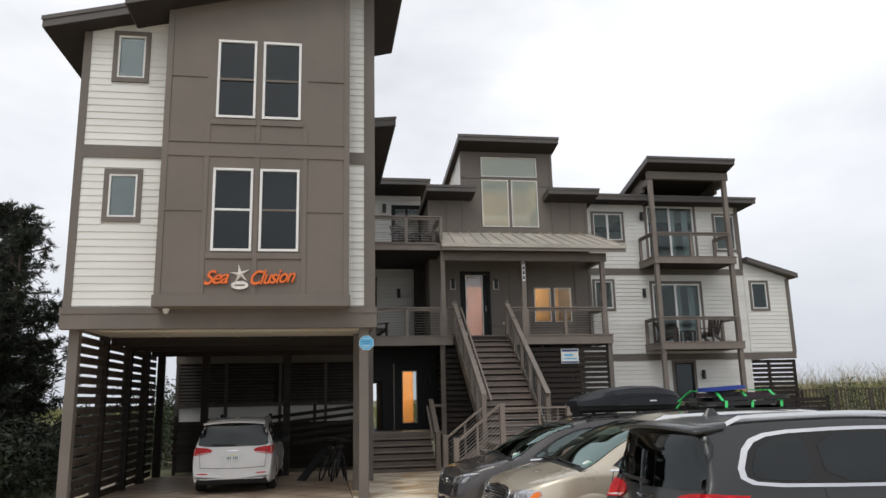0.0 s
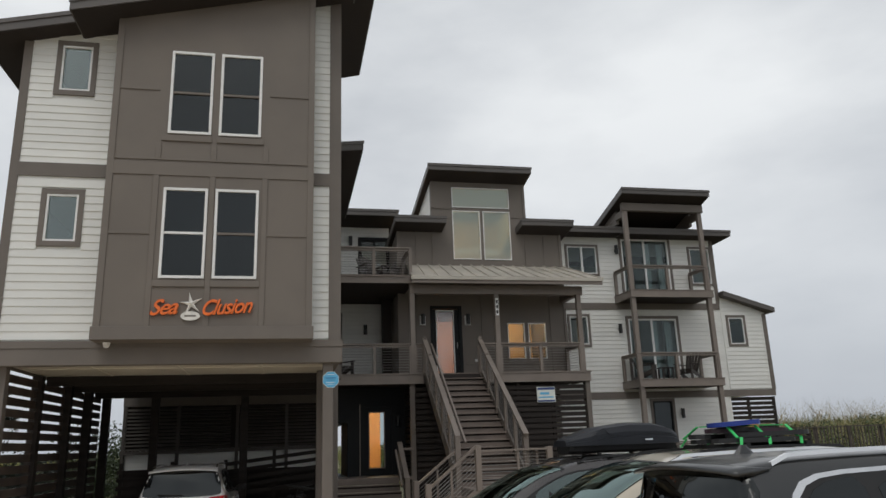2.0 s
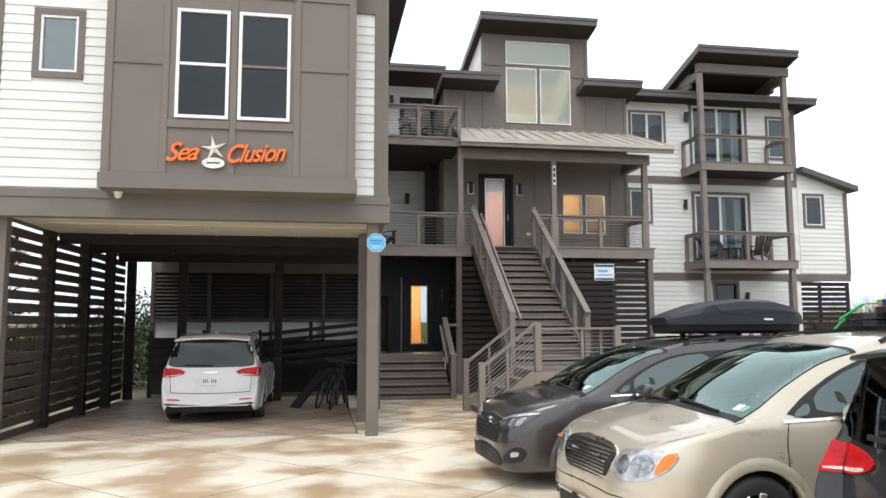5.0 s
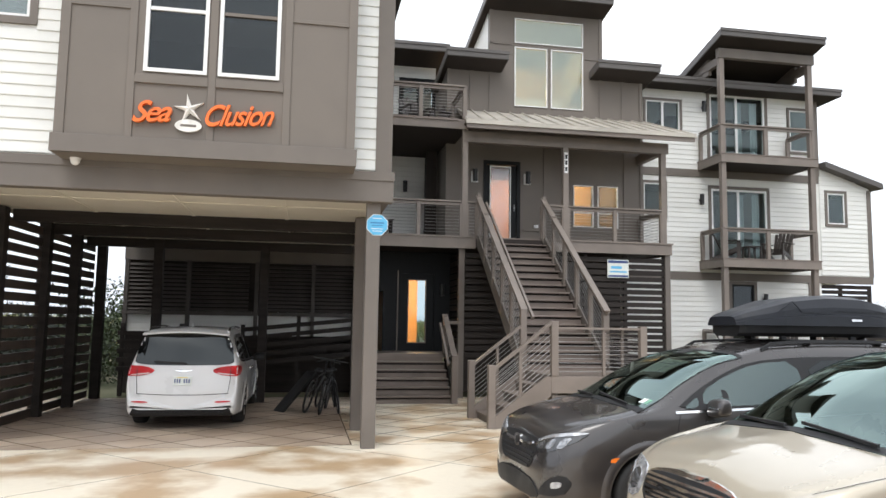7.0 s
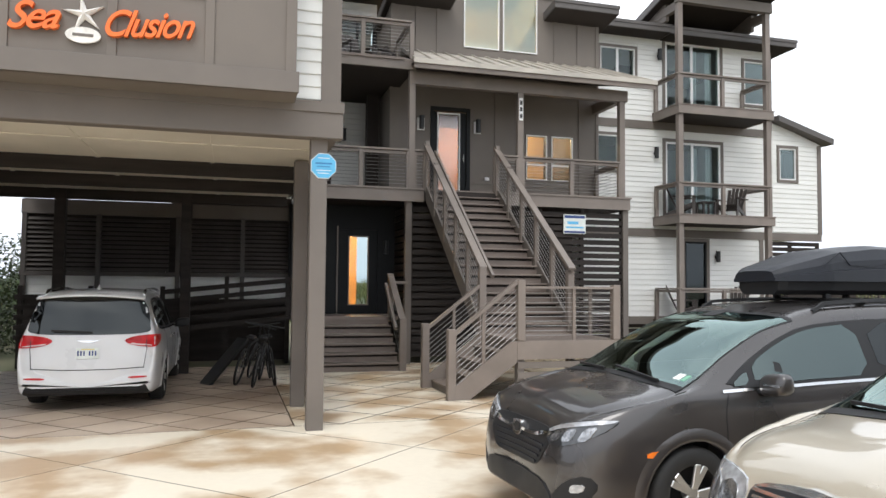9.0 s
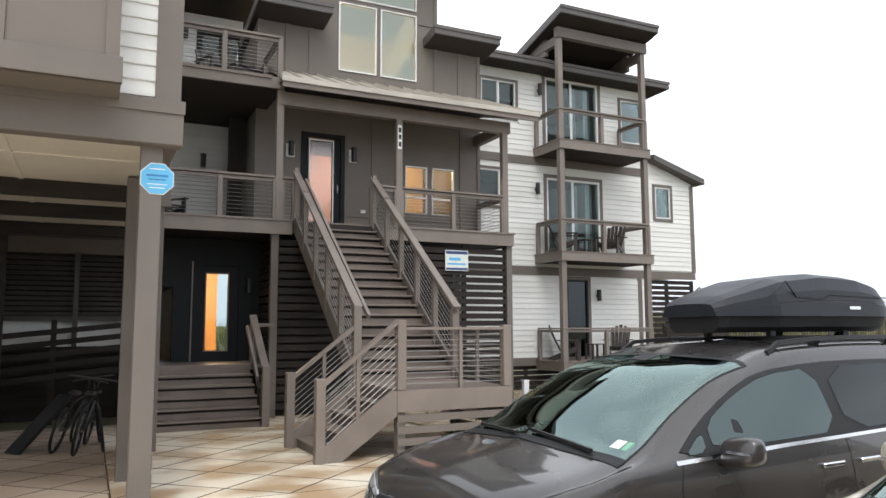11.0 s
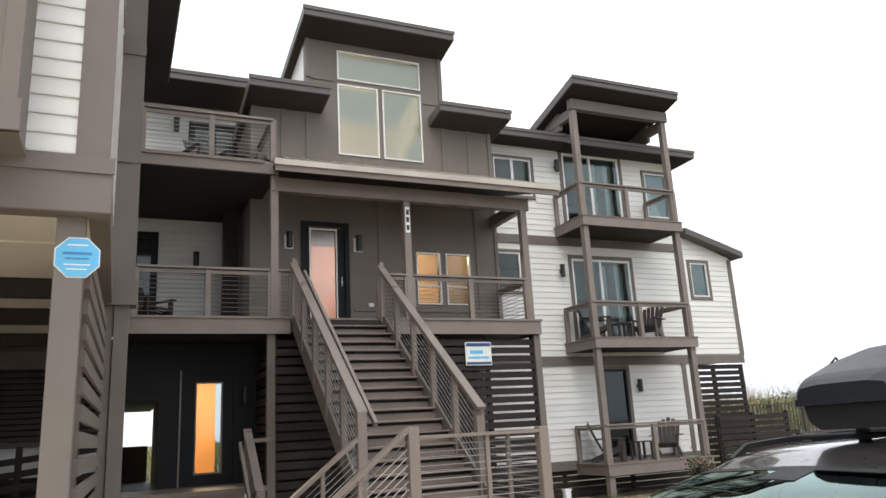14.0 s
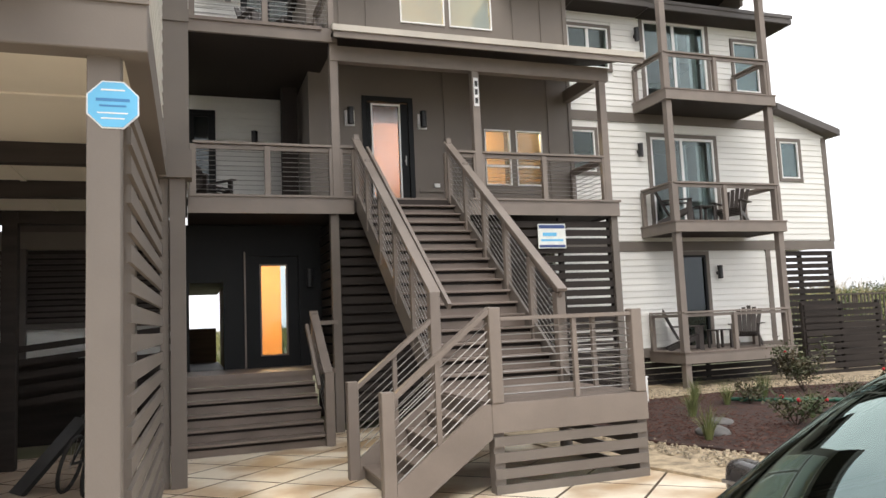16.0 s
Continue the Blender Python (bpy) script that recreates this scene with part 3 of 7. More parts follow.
for a, b in ((4.95, 5.55), (6.3, 8.0)):
    each("batten", TAUPE, centre, (a, b, CY - 0.025, CY, 4.5, 4.58))
each("batten", TAUPE, centre, (3.92, 4.6, CY - 0.025, CY, 9.93, 9.97), (6.83, 7.36, CY - 0.025, CY, 9.66, 9.7))
for h in up_w:
    window(centre, *h, CY, FROST, FRAMEW, wide=0.03)
for h in por_w:
    window(centre, *h, CY, PANE, FRAMEW, sash=h[2] + 0.42, wide=0.03)
fd = part("front_door", boxes((3.9, 4.0, CY + 0.03, CY + 0.1, 4.1, 6.36), (4.56, 4.76, CY + 0.03, CY + 0.1, 4.1, 6.36), (4.0, 4.56, CY + 0.03, CY + 0.1, 6.3, 6.36), (4.0, 4.56, CY + 0.03, CY + 0.1, 4.1, 4.2)), DARKDOOR, centre, "charcoal door with a full-height glass")
PINK = glass("frosted_door_glass", (0.85, 0.74, 0.7), 0.14, 0.25)
part("pane", boxes((4.0, 4.56, CY + 0.05, CY + 0.06, 4.2, 6.3)), PINK, fd)
part("door_lite_frame", boxes((3.97, 4.0, CY + 0.0, CY + 0.06, 4.2, 6.34), (4.56, 4.59, CY, CY + 0.06, 4.2, 6.34), (4.0, 4.56, CY, CY + 0.06, 6.3, 6.34)), FRAMEW, fd)
BROWN = mat("brown_valance", (0.3, 0.14, 0.06), 0.7, 0.1, 3, 0, 40)
part("valance", boxes((3.99, 4.57, CY + 0.075, CY + 0.095, 5.95, 6.32)), BROWN, fd)
part("handle", rod(rod(bmesh.new(), (4.68, CY - 0.02, 5.05), (4.68, CY - 0.02, 5.25), 0.012), (4.68, CY + 0.03, 5.15), (4.68, CY - 0.03, 5.15), 0.02), STEEL, fd)
part("door_casing", boxes((3.78, 3.88, CY - 0.03, CY + 0.02, 4.1, 6.48), (4.76, 4.86, CY - 0.03, CY + 0.02, 4.1, 6.48), (3.88, 4.76, CY - 0.03, CY + 0.02, 6.38, 6.48)), DARKDOOR, centre)

# recess to the left of the porch
rec = part("recess_wall", wall_cells(bmesh.new(), 0.4, 2.7, 4.0, 10.0, 27.6, 27.75, [(0.5, 0.9, 4.1, 6.5), (1.65, 2.65, 7.2, 9.3)]), WHITE, centre, "white lap-sided recess wall")
siding(rec, 0.4, 2.7, 4.12, 9.9, 27.6, [(0.4, 1.0, 4.0, 6.6), (1.55, 2.7, 7.0, 9.4), (-9, 9, 6.8, 7.2)])
each("recess_room", ROOM, centre, (0.4, 2.9, 29.6, 29.7, 4.0, 9.9), (0.4, 2.9, 27.75, 29.6, 6.9, 7.1))
window(centre, 0.5, 0.9, 4.1, 6.5, 27.6, PANEDARK, DARKDOOR, 0.09, DARKDOOR, name="side_door")
window(centre, 1.65, 2.65, 7.2, 9.3, 27.6, PANE, DARKDOOR, 0.09, DARKDOOR, mull=2.15, name="balcony_door")
rear_roof(centre, 0.42, 2.9, 26.4, 29.8, 10.1, 0.3)
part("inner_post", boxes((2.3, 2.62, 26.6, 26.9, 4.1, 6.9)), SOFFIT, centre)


def lamp_fixture(x, y, z, white=True):
    lm = thing("wall_lamp", (x, y, z), "black cylinder wall lamp" + (" on a white plate" if white else ""), "wall lamp", "wall lamps")
    if white:
        part("back_plate", boxes((-0.1, 0.1, -0.03, 0.0, -0.17, 0.15), bevel=0.004), FRAMEW, lm)
    part("bracket", boxes((-0.03, 0.03, -0.08, -0.0, -0.04, 0.04)), BLACK, lm)
    part("body", rod(bmesh.new(), (0, -0.12, -0.15), (0, -0.12, 0.17), 0.065, 14), BLACK, lm, smooth=False)
    part("cap", rod(bmesh.new(), (0, -0.12, 0.17), (0, -0.12, 0.185), 0.072, 14), BLACK, lm)
    return lm


lamp_fixture(3.52, CY, 6.0)
lamp_fixture(5.06, CY, 6.0)
lamp_fixture(1.8, 27.57, 5.95, False)
lamp_fixture(1.28, 27.57, 9.2, False)

# ---------- porch deck, roof and railings ----------
deck = thing("porch_deck", (0, 0, 0), "raised composite porch deck on posts", "deck")
each("fascia", RAILM, deck, (0.42, 3.2, 23.96, 24.0, 3.78, 4.06), (5.08, 8.64, 23.96, 24.0, 3.78, 4.06))
each("edge_board", RAILM, deck, (0.42, 3.2, 23.93, 24.06, 4.06, 4.1), (5.08, 8.67, 23.93, 24.06, 4.06, 4.1))
part("side_fascia", boxes((8.6, 8.64, 24.0, 25.6, 3.78, 4.06)), RAILM, deck)
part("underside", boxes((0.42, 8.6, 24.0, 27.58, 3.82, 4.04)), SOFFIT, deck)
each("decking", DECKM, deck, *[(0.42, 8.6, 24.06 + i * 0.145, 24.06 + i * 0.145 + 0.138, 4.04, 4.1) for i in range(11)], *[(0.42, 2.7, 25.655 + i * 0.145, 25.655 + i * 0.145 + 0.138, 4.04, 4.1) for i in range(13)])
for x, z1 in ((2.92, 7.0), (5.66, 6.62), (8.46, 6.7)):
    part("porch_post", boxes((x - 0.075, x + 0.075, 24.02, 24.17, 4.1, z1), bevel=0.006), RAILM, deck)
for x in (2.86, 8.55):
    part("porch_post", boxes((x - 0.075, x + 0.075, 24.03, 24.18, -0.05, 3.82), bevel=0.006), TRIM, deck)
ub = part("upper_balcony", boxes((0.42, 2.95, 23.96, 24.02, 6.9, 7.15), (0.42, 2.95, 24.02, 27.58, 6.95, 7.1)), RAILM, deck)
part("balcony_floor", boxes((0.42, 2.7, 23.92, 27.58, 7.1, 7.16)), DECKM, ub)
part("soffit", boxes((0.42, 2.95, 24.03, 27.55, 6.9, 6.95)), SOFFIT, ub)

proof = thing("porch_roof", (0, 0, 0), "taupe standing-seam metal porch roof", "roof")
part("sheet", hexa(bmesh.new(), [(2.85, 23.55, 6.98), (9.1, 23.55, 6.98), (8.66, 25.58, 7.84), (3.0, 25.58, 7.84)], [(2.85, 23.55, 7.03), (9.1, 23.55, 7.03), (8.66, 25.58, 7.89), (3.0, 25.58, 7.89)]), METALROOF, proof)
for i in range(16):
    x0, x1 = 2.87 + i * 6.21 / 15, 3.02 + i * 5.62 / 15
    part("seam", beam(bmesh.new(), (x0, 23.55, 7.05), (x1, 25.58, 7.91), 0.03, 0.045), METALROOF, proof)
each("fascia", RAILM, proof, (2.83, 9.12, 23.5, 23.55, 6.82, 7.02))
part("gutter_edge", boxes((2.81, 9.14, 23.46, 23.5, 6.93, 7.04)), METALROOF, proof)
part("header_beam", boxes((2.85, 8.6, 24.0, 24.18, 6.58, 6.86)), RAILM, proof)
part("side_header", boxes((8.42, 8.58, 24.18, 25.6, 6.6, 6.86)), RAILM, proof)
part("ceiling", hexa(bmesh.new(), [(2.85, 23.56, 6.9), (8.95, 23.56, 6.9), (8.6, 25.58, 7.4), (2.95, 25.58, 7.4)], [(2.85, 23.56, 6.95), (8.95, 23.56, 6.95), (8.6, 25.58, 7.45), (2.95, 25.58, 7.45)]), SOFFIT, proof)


def cable_panel(parent, a, b, z0, z1, n):
    """Cables from a to b (points at the lower cable), up to z1 above."""
    for i in range(n):
        dz = z0 + (z1 - z0) * i / (n - 1)
        part("cable", rod(bmesh.new(), (a[0], a[1], a[2] + dz), (b[0], b[1], b[2] + dz), 0.006, 4), STEEL, parent)


def level_rail(name, pts, z, h, label, extra=(), n=9, infill=True):
    """A railing on a deck at height z along the points of the plan, with posts at them."""
    r = thing(name, (0, 0, 0), label, "railing")
    for x, y in (*pts, *extra):
        part("rail_post", boxes((x - 0.05, x + 0.05, y - 0.05, y + 0.05, z, z + h - 0.03), bevel=0.004), RAILM, r)
    for a, b in zip(pts, pts[1:]):
        part("top_rail", beam(bmesh.new(), (*a, z + h), (*b, z + h), 0.14, 0.045, bevel=0.004), RAILM, r)
        part("under_rail", beam(bmesh.new(), (*a, z + h - 0.07), (*b, z + h - 0.07), 0.045, 0.07), RAILM, r)
        if infill:
            cable_panel(r, (*a, z), (*b, z), 0.1, h - 0.14, n)
    return r


level_rail("porch_railing", [(0.5, 24.08), (2.84, 24.08)], 4.1, 0.9, "taupe porch railing with steel cables", [(1.72, 24.08)])
level_rail("porch_railing", [(2.99, 24.08), (3.25, 24.08)], 4.1, 0.9, "short taupe porch railing beside the stairs")
level_rail("porch_railing", [(5.02, 24.08), (5.6, 24.08)], 4.1, 0.9, "short taupe porch railing beside the stairs")
level_rail("porch_railing", [(5.73, 24.08), (8.4, 24.08)], 4.1, 0.9, "taupe porch railing with steel cables", [(7.05, 24.08)])
level_rail("porch_railing", [(8.5, 24.2), (8.5, 25.5)], 4.1, 0.9, "taupe porch side railing with steel cables")
level_rail("balcony_railing", [(0.5, 24.02), (2.88, 24.02), (2.88, 25.5)], 7.16, 0.88, "taupe upper balcony railing with steel cables", [(1.72, 24.02)])

# screens under the porch
screen("slat_screen", (5.1, 24.1), (8.5, 24.1), 0.15, 3.75, 0.17, "dark slat screen beneath the porch", posts=4)
screen("slat_screen", (2.95, 24.12), (5.1, 24.12), 0.15, 3.75, 0.17, "dark slat screen behind the stairs", posts=2)
screen("slat_screen", (2.86, 24.2), (2.86, 25.5), 0.15, 3.75, 0.17, "dark slat screen beside the lower entrance", posts=0)
# Dark sheet added behind the slats to keep the space under the porch dim.
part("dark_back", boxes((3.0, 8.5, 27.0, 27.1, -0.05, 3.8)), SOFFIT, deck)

# ---------- lower entrance ----------
low = thing("lower_entrance", (0, 0, 0), "dark recessed ground floor entrance with a glass door", "entrance")
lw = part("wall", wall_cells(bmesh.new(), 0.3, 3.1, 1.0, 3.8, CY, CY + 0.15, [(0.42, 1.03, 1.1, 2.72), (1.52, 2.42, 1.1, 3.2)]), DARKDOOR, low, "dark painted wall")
each("floor", DECKM, low, (0.3, 2.8, 24.0, CY + 0.15, 1.02, 1.1))
part("door_casing", boxes((1.43, 1.52, CY - 0.04, CY + 0.05, 1.1, 3.26), (2.42, 2.5, CY - 0.04, CY + 0.05, 1.1, 3.26), (1.52, 2.42, CY - 0.04, CY + 0.05, 3.2, 3.26)), DARKDOOR, low)
part("casing_edge", boxes((1.4, 1.43, CY - 0.05, CY + 0.02, 1.1, 3.28)), RAILM, low)
ld = part("entrance_door", wall_cells(bmesh.new(), 1.52, 2.42, 1.1, 3.2, CY + 0.02, CY + 0.07, [(1.72, 2.18, 1.34, 3.02)]), DARKDOOR, low)
part("pane", boxes((1.72, 2.18, CY + 0.04, CY + 0.05, 1.34, 3.02)), PANE, ld)
part("lite_frame", boxes((1.69, 1.72, CY, CY + 0.03, 1.31, 3.05), (2.18, 2.21, CY, CY + 0.03, 1.31, 3.05), (1.72, 2.18, CY, CY + 0.03, 1.31, 1.34), (1.72, 2.18, CY, CY + 0.03, 3.02, 3.05)), RAILM, ld)
each("hall_wall", WARM, low, (1.1, 1.2, CY + 0.15, 29.5, 1.0, 3.8), (3.0, 3.1, CY + 0.15, 29.5, 1.0, 3.8), (1.2, 2.52, 29.4, 29.5, 1.0, 3.8), (1.2, 3.0, CY + 0.15, 29.5, 3.6, 3.7), (1.2, 3.0, CY + 0.15, 29.5, 0.9, 1.05))
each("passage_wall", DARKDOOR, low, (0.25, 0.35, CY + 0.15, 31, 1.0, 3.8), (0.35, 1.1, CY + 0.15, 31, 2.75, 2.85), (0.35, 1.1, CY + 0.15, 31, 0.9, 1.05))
part("passage_rail", boxes((0.4, 1.05, 30.6, 30.66, 1.05, 1.9)), DARKW, low)
lamp_fixture(2.62, CY, 2.75, False)


def flight(name, x0, x1, y0, y1, z0, z1, n, label):
    """Steps that climb along y."""
    st = thing(name, (0, 0, 0), label, "stairs")
    run, rise = (y1 - y0) / (n - 1), (z1 - z0) / n
    tread = mesh_of("tread", boxes((x0, x1, -0.045, run - 0.005, -0.034, 0.0), bevel=0.006), DECKM)
    riser = mesh_of("riser", boxes((x0, x1, 0.02, 0.04, -rise + 0.002, -0.08)), DECKM)
    # Dark strip added behind the gap; it draws the shadow line under each nosing.
    shadow_strip = mesh_of("carriage_board", boxes((x0, x1, 0.045, 0.06, -0.12, -0.036)), DARKW)
    for i in range(n):
        y, z = y0 + i * run, z0 + (i + 1) * rise
        if i < n - 1:
            shared("tread", tread, pose(0, y, z), st)
        shared("riser", riser, pose(0, y, z), st)
        shared("carriage_board", shadow_strip, pose(0, y, z), st)
    return st


lower_steps = flight("lower_steps", 0.38, 2.4, 22.75, 24.0, 0.0, 1.1, 6, "six wide taupe composite steps to the lower entrance")
part("stringer", beam(bmesh.new(), (0.36, 22.7, 0.0), (0.36, 24.0, 1.0), 0.04, 0.3), TRIM, lower_steps)
lr = thing("step_handrail", (0, 0, 0), "taupe handrail of the lower steps", "handrail")
part("newel", boxes((2.38, 2.52, 22.68, 22.82, -0.05, 1.12), bevel=0.006), RAILM, lr)
part("newel", boxes((2.4, 2.52, 24.0, 24.12, 1.0, 2.05)), RAILM, lr)
part("rail", beam(bmesh.new(), (2.45, 22.7, 1.02), (2.45, 24.1, 2.08), 0.14, 0.045), RAILM, lr)
part("rail", beam(bmesh.new(), (2.3, 22.75, 0.9), (2.3, 23.9, 1.85), 0.05, 0.08), RAILM, lr)
part("upper_rail", boxes((2.45, 2.86, 24.0, 24.08, 1.85, 1.92)), RAILM, lr)
cable_panel(lr, (2.45, 22.8, 0.0), (2.45, 24.05, 1.0), 0.15, 0.85, 6)

# ---------- the main stairs ----------
SX0, SX1, LY0, LY1, LZ = 3.3, 5.02, 18.35, 20.05, 0.97
stairs = flight("main_stairs", SX0, SX1, LY1, 24.0, LZ, 4.1, 17, "long straight taupe composite stairs up to the porch")
for x in (SX0 - 0.03, SX1 + 0.03):
    part("stringer", beam(bmesh.new(), (x, LY1 - 0.1, LZ - 0.02), (x, 24.0, 4.02), 0.045, 0.3), TRIM, stairs)
landing = thing("stair_landing", (0, 0, 0), "square taupe stair landing with slatted skirt", "landing")
each("decking", DECKM, landing, *[(3.32, 5.12, LY0 + i * 0.145, LY0 + i * 0.145 + 0.138, LZ - 0.03, LZ) for i in range(12)])
part("fascia", boxes((3.3, 5.14, LY0 - 0.05, LY0 - 0.01, LZ - 0.3, LZ - 0.005), bevel=0.004), RAILM, landing)
part("side_fascia", boxes((5.1, 5.14, LY0 - 0.01, LY1 + 0.05, LZ - 0.3, LZ - 0.01)), RAILM, landing)
part("rear_fascia", boxes((3.2, 5.1, LY1 + 0.0, LY1 + 0.04, LZ - 0.3, LZ - 0.04)), RAILM, landing)
for i in range(4):
    z = 0.1 + i * 0.16
    part("skirt_slat", boxes((3.32, 5.12, LY0 - 0.03, LY0, z - 0.05, z + 0.05)), TRIM, landing)
    part("skirt_slat", boxes((5.09, 5.12, LY0, LY1, z - 0.05, z + 0.05)), TRIM, landing)
for x, y in ((3.38, LY0), (5.08, LY0), (3.25, LY1), (5.08, LY1)):
    part("leg", boxes((x - 0.06, x + 0.06, y + 0.0, y + 0.12, -0.05, LZ - 0.03)), TRIM, landing)

entry = thing("entry_steps", (0, 0, 0), "short side flight of taupe steps up to the landing", "stairs")
N = 5
for i in range(N - 1):
    x, z = 2.34 + i * 0.26, (i + 1) * LZ / N
    part("tread", boxes((x - 0.03, x + 0.27, LY0 + 0.05, LY1 - 0.15, z - 0.03, z), bevel=0.005), DECKM, entry)
    part("riser", boxes((x, x + 0.02, LY0 + 0.05, LY1 - 0.15, z - LZ / N, z - 0.03)), TRIM, entry)
part("riser", boxes((3.3, 3.32, LY0 + 0.05, LY1 - 0.15, 0.78, 0.94)), TRIM, entry)
for y in (LY0 - 0.01, LY1 - 0.12):
    part("stringer", prism(bmesh.new(), [(2.18, 0.0), (2.42, 0.0), (3.3, 0.62), (3.3, 0.96), (3.22, 0.96), (2.18, 0.2)], y - 0.03, y + 0.03), RAILM, entry)

rails = thing("stair_railing", (0, 0, 0), "taupe stair railing with posts and steel cables", "railing")


def newel(x, y, z0, z1, w=0.065):
    part("newel", boxes((x - w, x + w, y - w, y + w, z0, z1), bevel=0.008), RAILM, rails)


newel(2.22, LY0, -0.05, 1.16)
newel(2.22, LY1 - 0.1, -0.05, 1.16)
newel(3.37, LY0, LZ, 1.94)
newel(5.06, LY0, LZ, 1.87)
newel(3.27, LY1 - 0.1, 0.0, 2.18)
newel(5.06, LY1, LZ, 2.14)
for y in (LY0, LY1 - 0.1):
    part("top_rail", beam(bmesh.new(), (2.26, y, 1.08), (3.34, y, 1.93), 0.11, 0.05), RAILM, rails)
    part("baluster", boxes((2.72, 2.77, y - 0.025, y + 0.025, 0.4, 1.48)), RAILM, rails)
    cable_panel(rails, (2.26, y, 0.12), (3.34, y, 0.99), 0.05, 0.82, 10)
part("top_rail", boxes((3.4, 5.04, LY0 - 0.05, LY0 + 0.05, 1.8, 1.84)), RAILM, rails)
part("baluster", boxes((4.28, 4.33, LY0 - 0.025, LY0 + 0.025, LZ, 1.8)), RAILM, rails)
cable_panel(rails, (3.4, LY0, LZ), (5.04, LY0, LZ), 0.08, 0.76, 10)
part("top_rail", boxes((5.01, 5.11, LY0 + 0.06, LY1 - 0.06, 1.79, 1.83)), RAILM, rails)
part("baluster", boxes((5.03, 5.08, 19.2, 19.25, LZ, 1.79)), RAILM, rails)
cable_panel(rails, (5.06, LY0, LZ), (5.06, LY1, LZ), 0.08, 0.76, 10)
for x in (SX0 - 0.02, SX1 + 0.02):
    part("hand_rail", beam(bmesh.new(), (x, LY1 - 0.15, 2.16), (x, 24.08, 5.17), 0.14, 0.05, bevel=0.004), RAILM, rails)
    part("under_rail", beam(bmesh.new(), (x, LY1 - 0.1, 2.1), (x, 24.05, 5.09), 0.045, 0.08), RAILM, rails)
    for k in range(5):
        y = 20.8 + k * 0.8
        z = LZ + (y - LY1) / (24.0 - LY1) * 3.13
        part("rail_post", boxes((x - 0.045, x + 0.045, y - 0.045, y + 0.045, z - 0.1, z + 1.12)), RAILM, rails)
    cable_panel(rails, (x, LY1, LZ + 0.15), (x, 24.0, 4.22), 0.08, 0.86, 9)
part("wall_rail", beam(bmesh.new(), (SX0 + 0.18, LY1 - 0.1, 2.0), (SX0 + 0.18, 24.0, 4.98), 0.05, 0.08), RAILM, rails)

# ---------- right house with balconies ----------
right = thing("right_house", (0, 0, 0), "white lap-sided three-storey house with stacked balconies", "house")
RY, RX0, RX1 = 26.8, 8.62, 15.35
sl_u, sl_m, dl = (11.5, 13.45, 7.1, 9.33), (11.5, 13.45, 3.98, 6.25), (12.15, 12.92, 0.9, 3.22)
ow = [(14.35, 15.18, 7.62, 9.0), (9.3, 10.46, 7.95, 9.0), (9.2, 9.9, 5.3, 6.34)]
rwall = part("wall", wall_cells(bmesh.new(), RX0, RX1, 0.75, 9.4, RY, RY + 0.16, [sl_u, sl_m, dl] + ow), WHITE, right, "white lap-sided wall")
each("side_wall", WHITE, right, (RX1 - 0.16, RX1, RY + 0.16, 31, 0.75, 9.4), (RX0, RX1, 31, 31.1, 0.75, 9.4))
each("floor", ROOM, right, (RX0, RX1 - 0.16, RY + 0.16, 31, 3.75, 3.95), (RX0, RX1 - 0.16, RY + 0.16, 31, 6.9, 7.05), (RX0, RX1 - 0.16, RY + 0.16, 31, 0.75, 0.88), (RX0, RX1 - 0.16, RY + 0.16, 31, 9.3, 9.38))
trimmed = [(a - 0.1, b + 0.1, c - 0.1, d + 0.1) for a, b, c, d in [sl_u, sl_m, dl] + ow] + [(-9, 30, 6.6, 6.84), (-9, 30, 3.33, 3.57)]
siding(rwall, RX0, RX1 - 0.12, 0.95, 9.36, RY, trimmed)
for z in (6.6, 3.33):
    part("belt_board", boxes((RX0, RX1 if z > 5 else 17.25, RY - 0.038, RY, z, z + 0.24)), TRIM, right)
part("base_board", boxes((RX0, RX1, RY - 0.04, RY, 0.72, 0.95)), TRIM, right)
part("corner_board", boxes((RX1 - 0.12, RX1 + 0.03, RY - 0.04, RY + 0.1, 6.84, 9.4)), TRIM, right)
part("corner_board", boxes((14.85, 15.0, RY - 0.042, RY - 0.0, 0.95, 3.33)), TRIM, right)
for h in (sl_u, sl_m):
    window(right, *h, RY, PANE, FRAMEW, 0.1, TRIM, mull=12.45, wide=0.06, name="sliding_door")
    for a, b in ((12.55, 12.8), (13.1, 13.36)):
        part("curtain", boxes(*[(a + i * 0.05, a + i * 0.05 + 0.045, RY + 0.25 + 0.02 * (i % 2), RY + 0.27 + 0.02 * (i % 2), h[2] + 0.05, h[3] - 0.1) for i in range(5)]), CURTAIN, right)
window(right, *dl, RY, PANEDARK, DARKDOOR, 0.1, TRIM, name="ground_door")
window(right, *ow[0], RY, PANE, FRAMEW, 0.08, TRIM, wide=0.04)
window(right, *ow[1], RY, PANE, FRAMEW, 0.08, TRIM, mull=9.88, wide=0.04)
window(right, *ow[2], RY, PANE, FRAMEW, 0.08, TRIM, wide=0.04)
rear_roof(right, 8.86, 11.3, 26.15, 31.3, 9.62, 0.1)
rear_roof(right, 11.3, 15.83, 26.15, 31.3, 9.6, 0.1)
rear_roof(right, 10.85, 14.36, 24.95, 28.8, 10.76, 0.95)
each("tower_beam", TRIM, right, (11.05, 14.3, 25.42, 25.6, 10.05, 10.34), (11.08, 11.22, 25.6, 26.75, 9.85, 10.1), (14.1, 14.24, 25.6, 26.75, 9.85, 10.1))
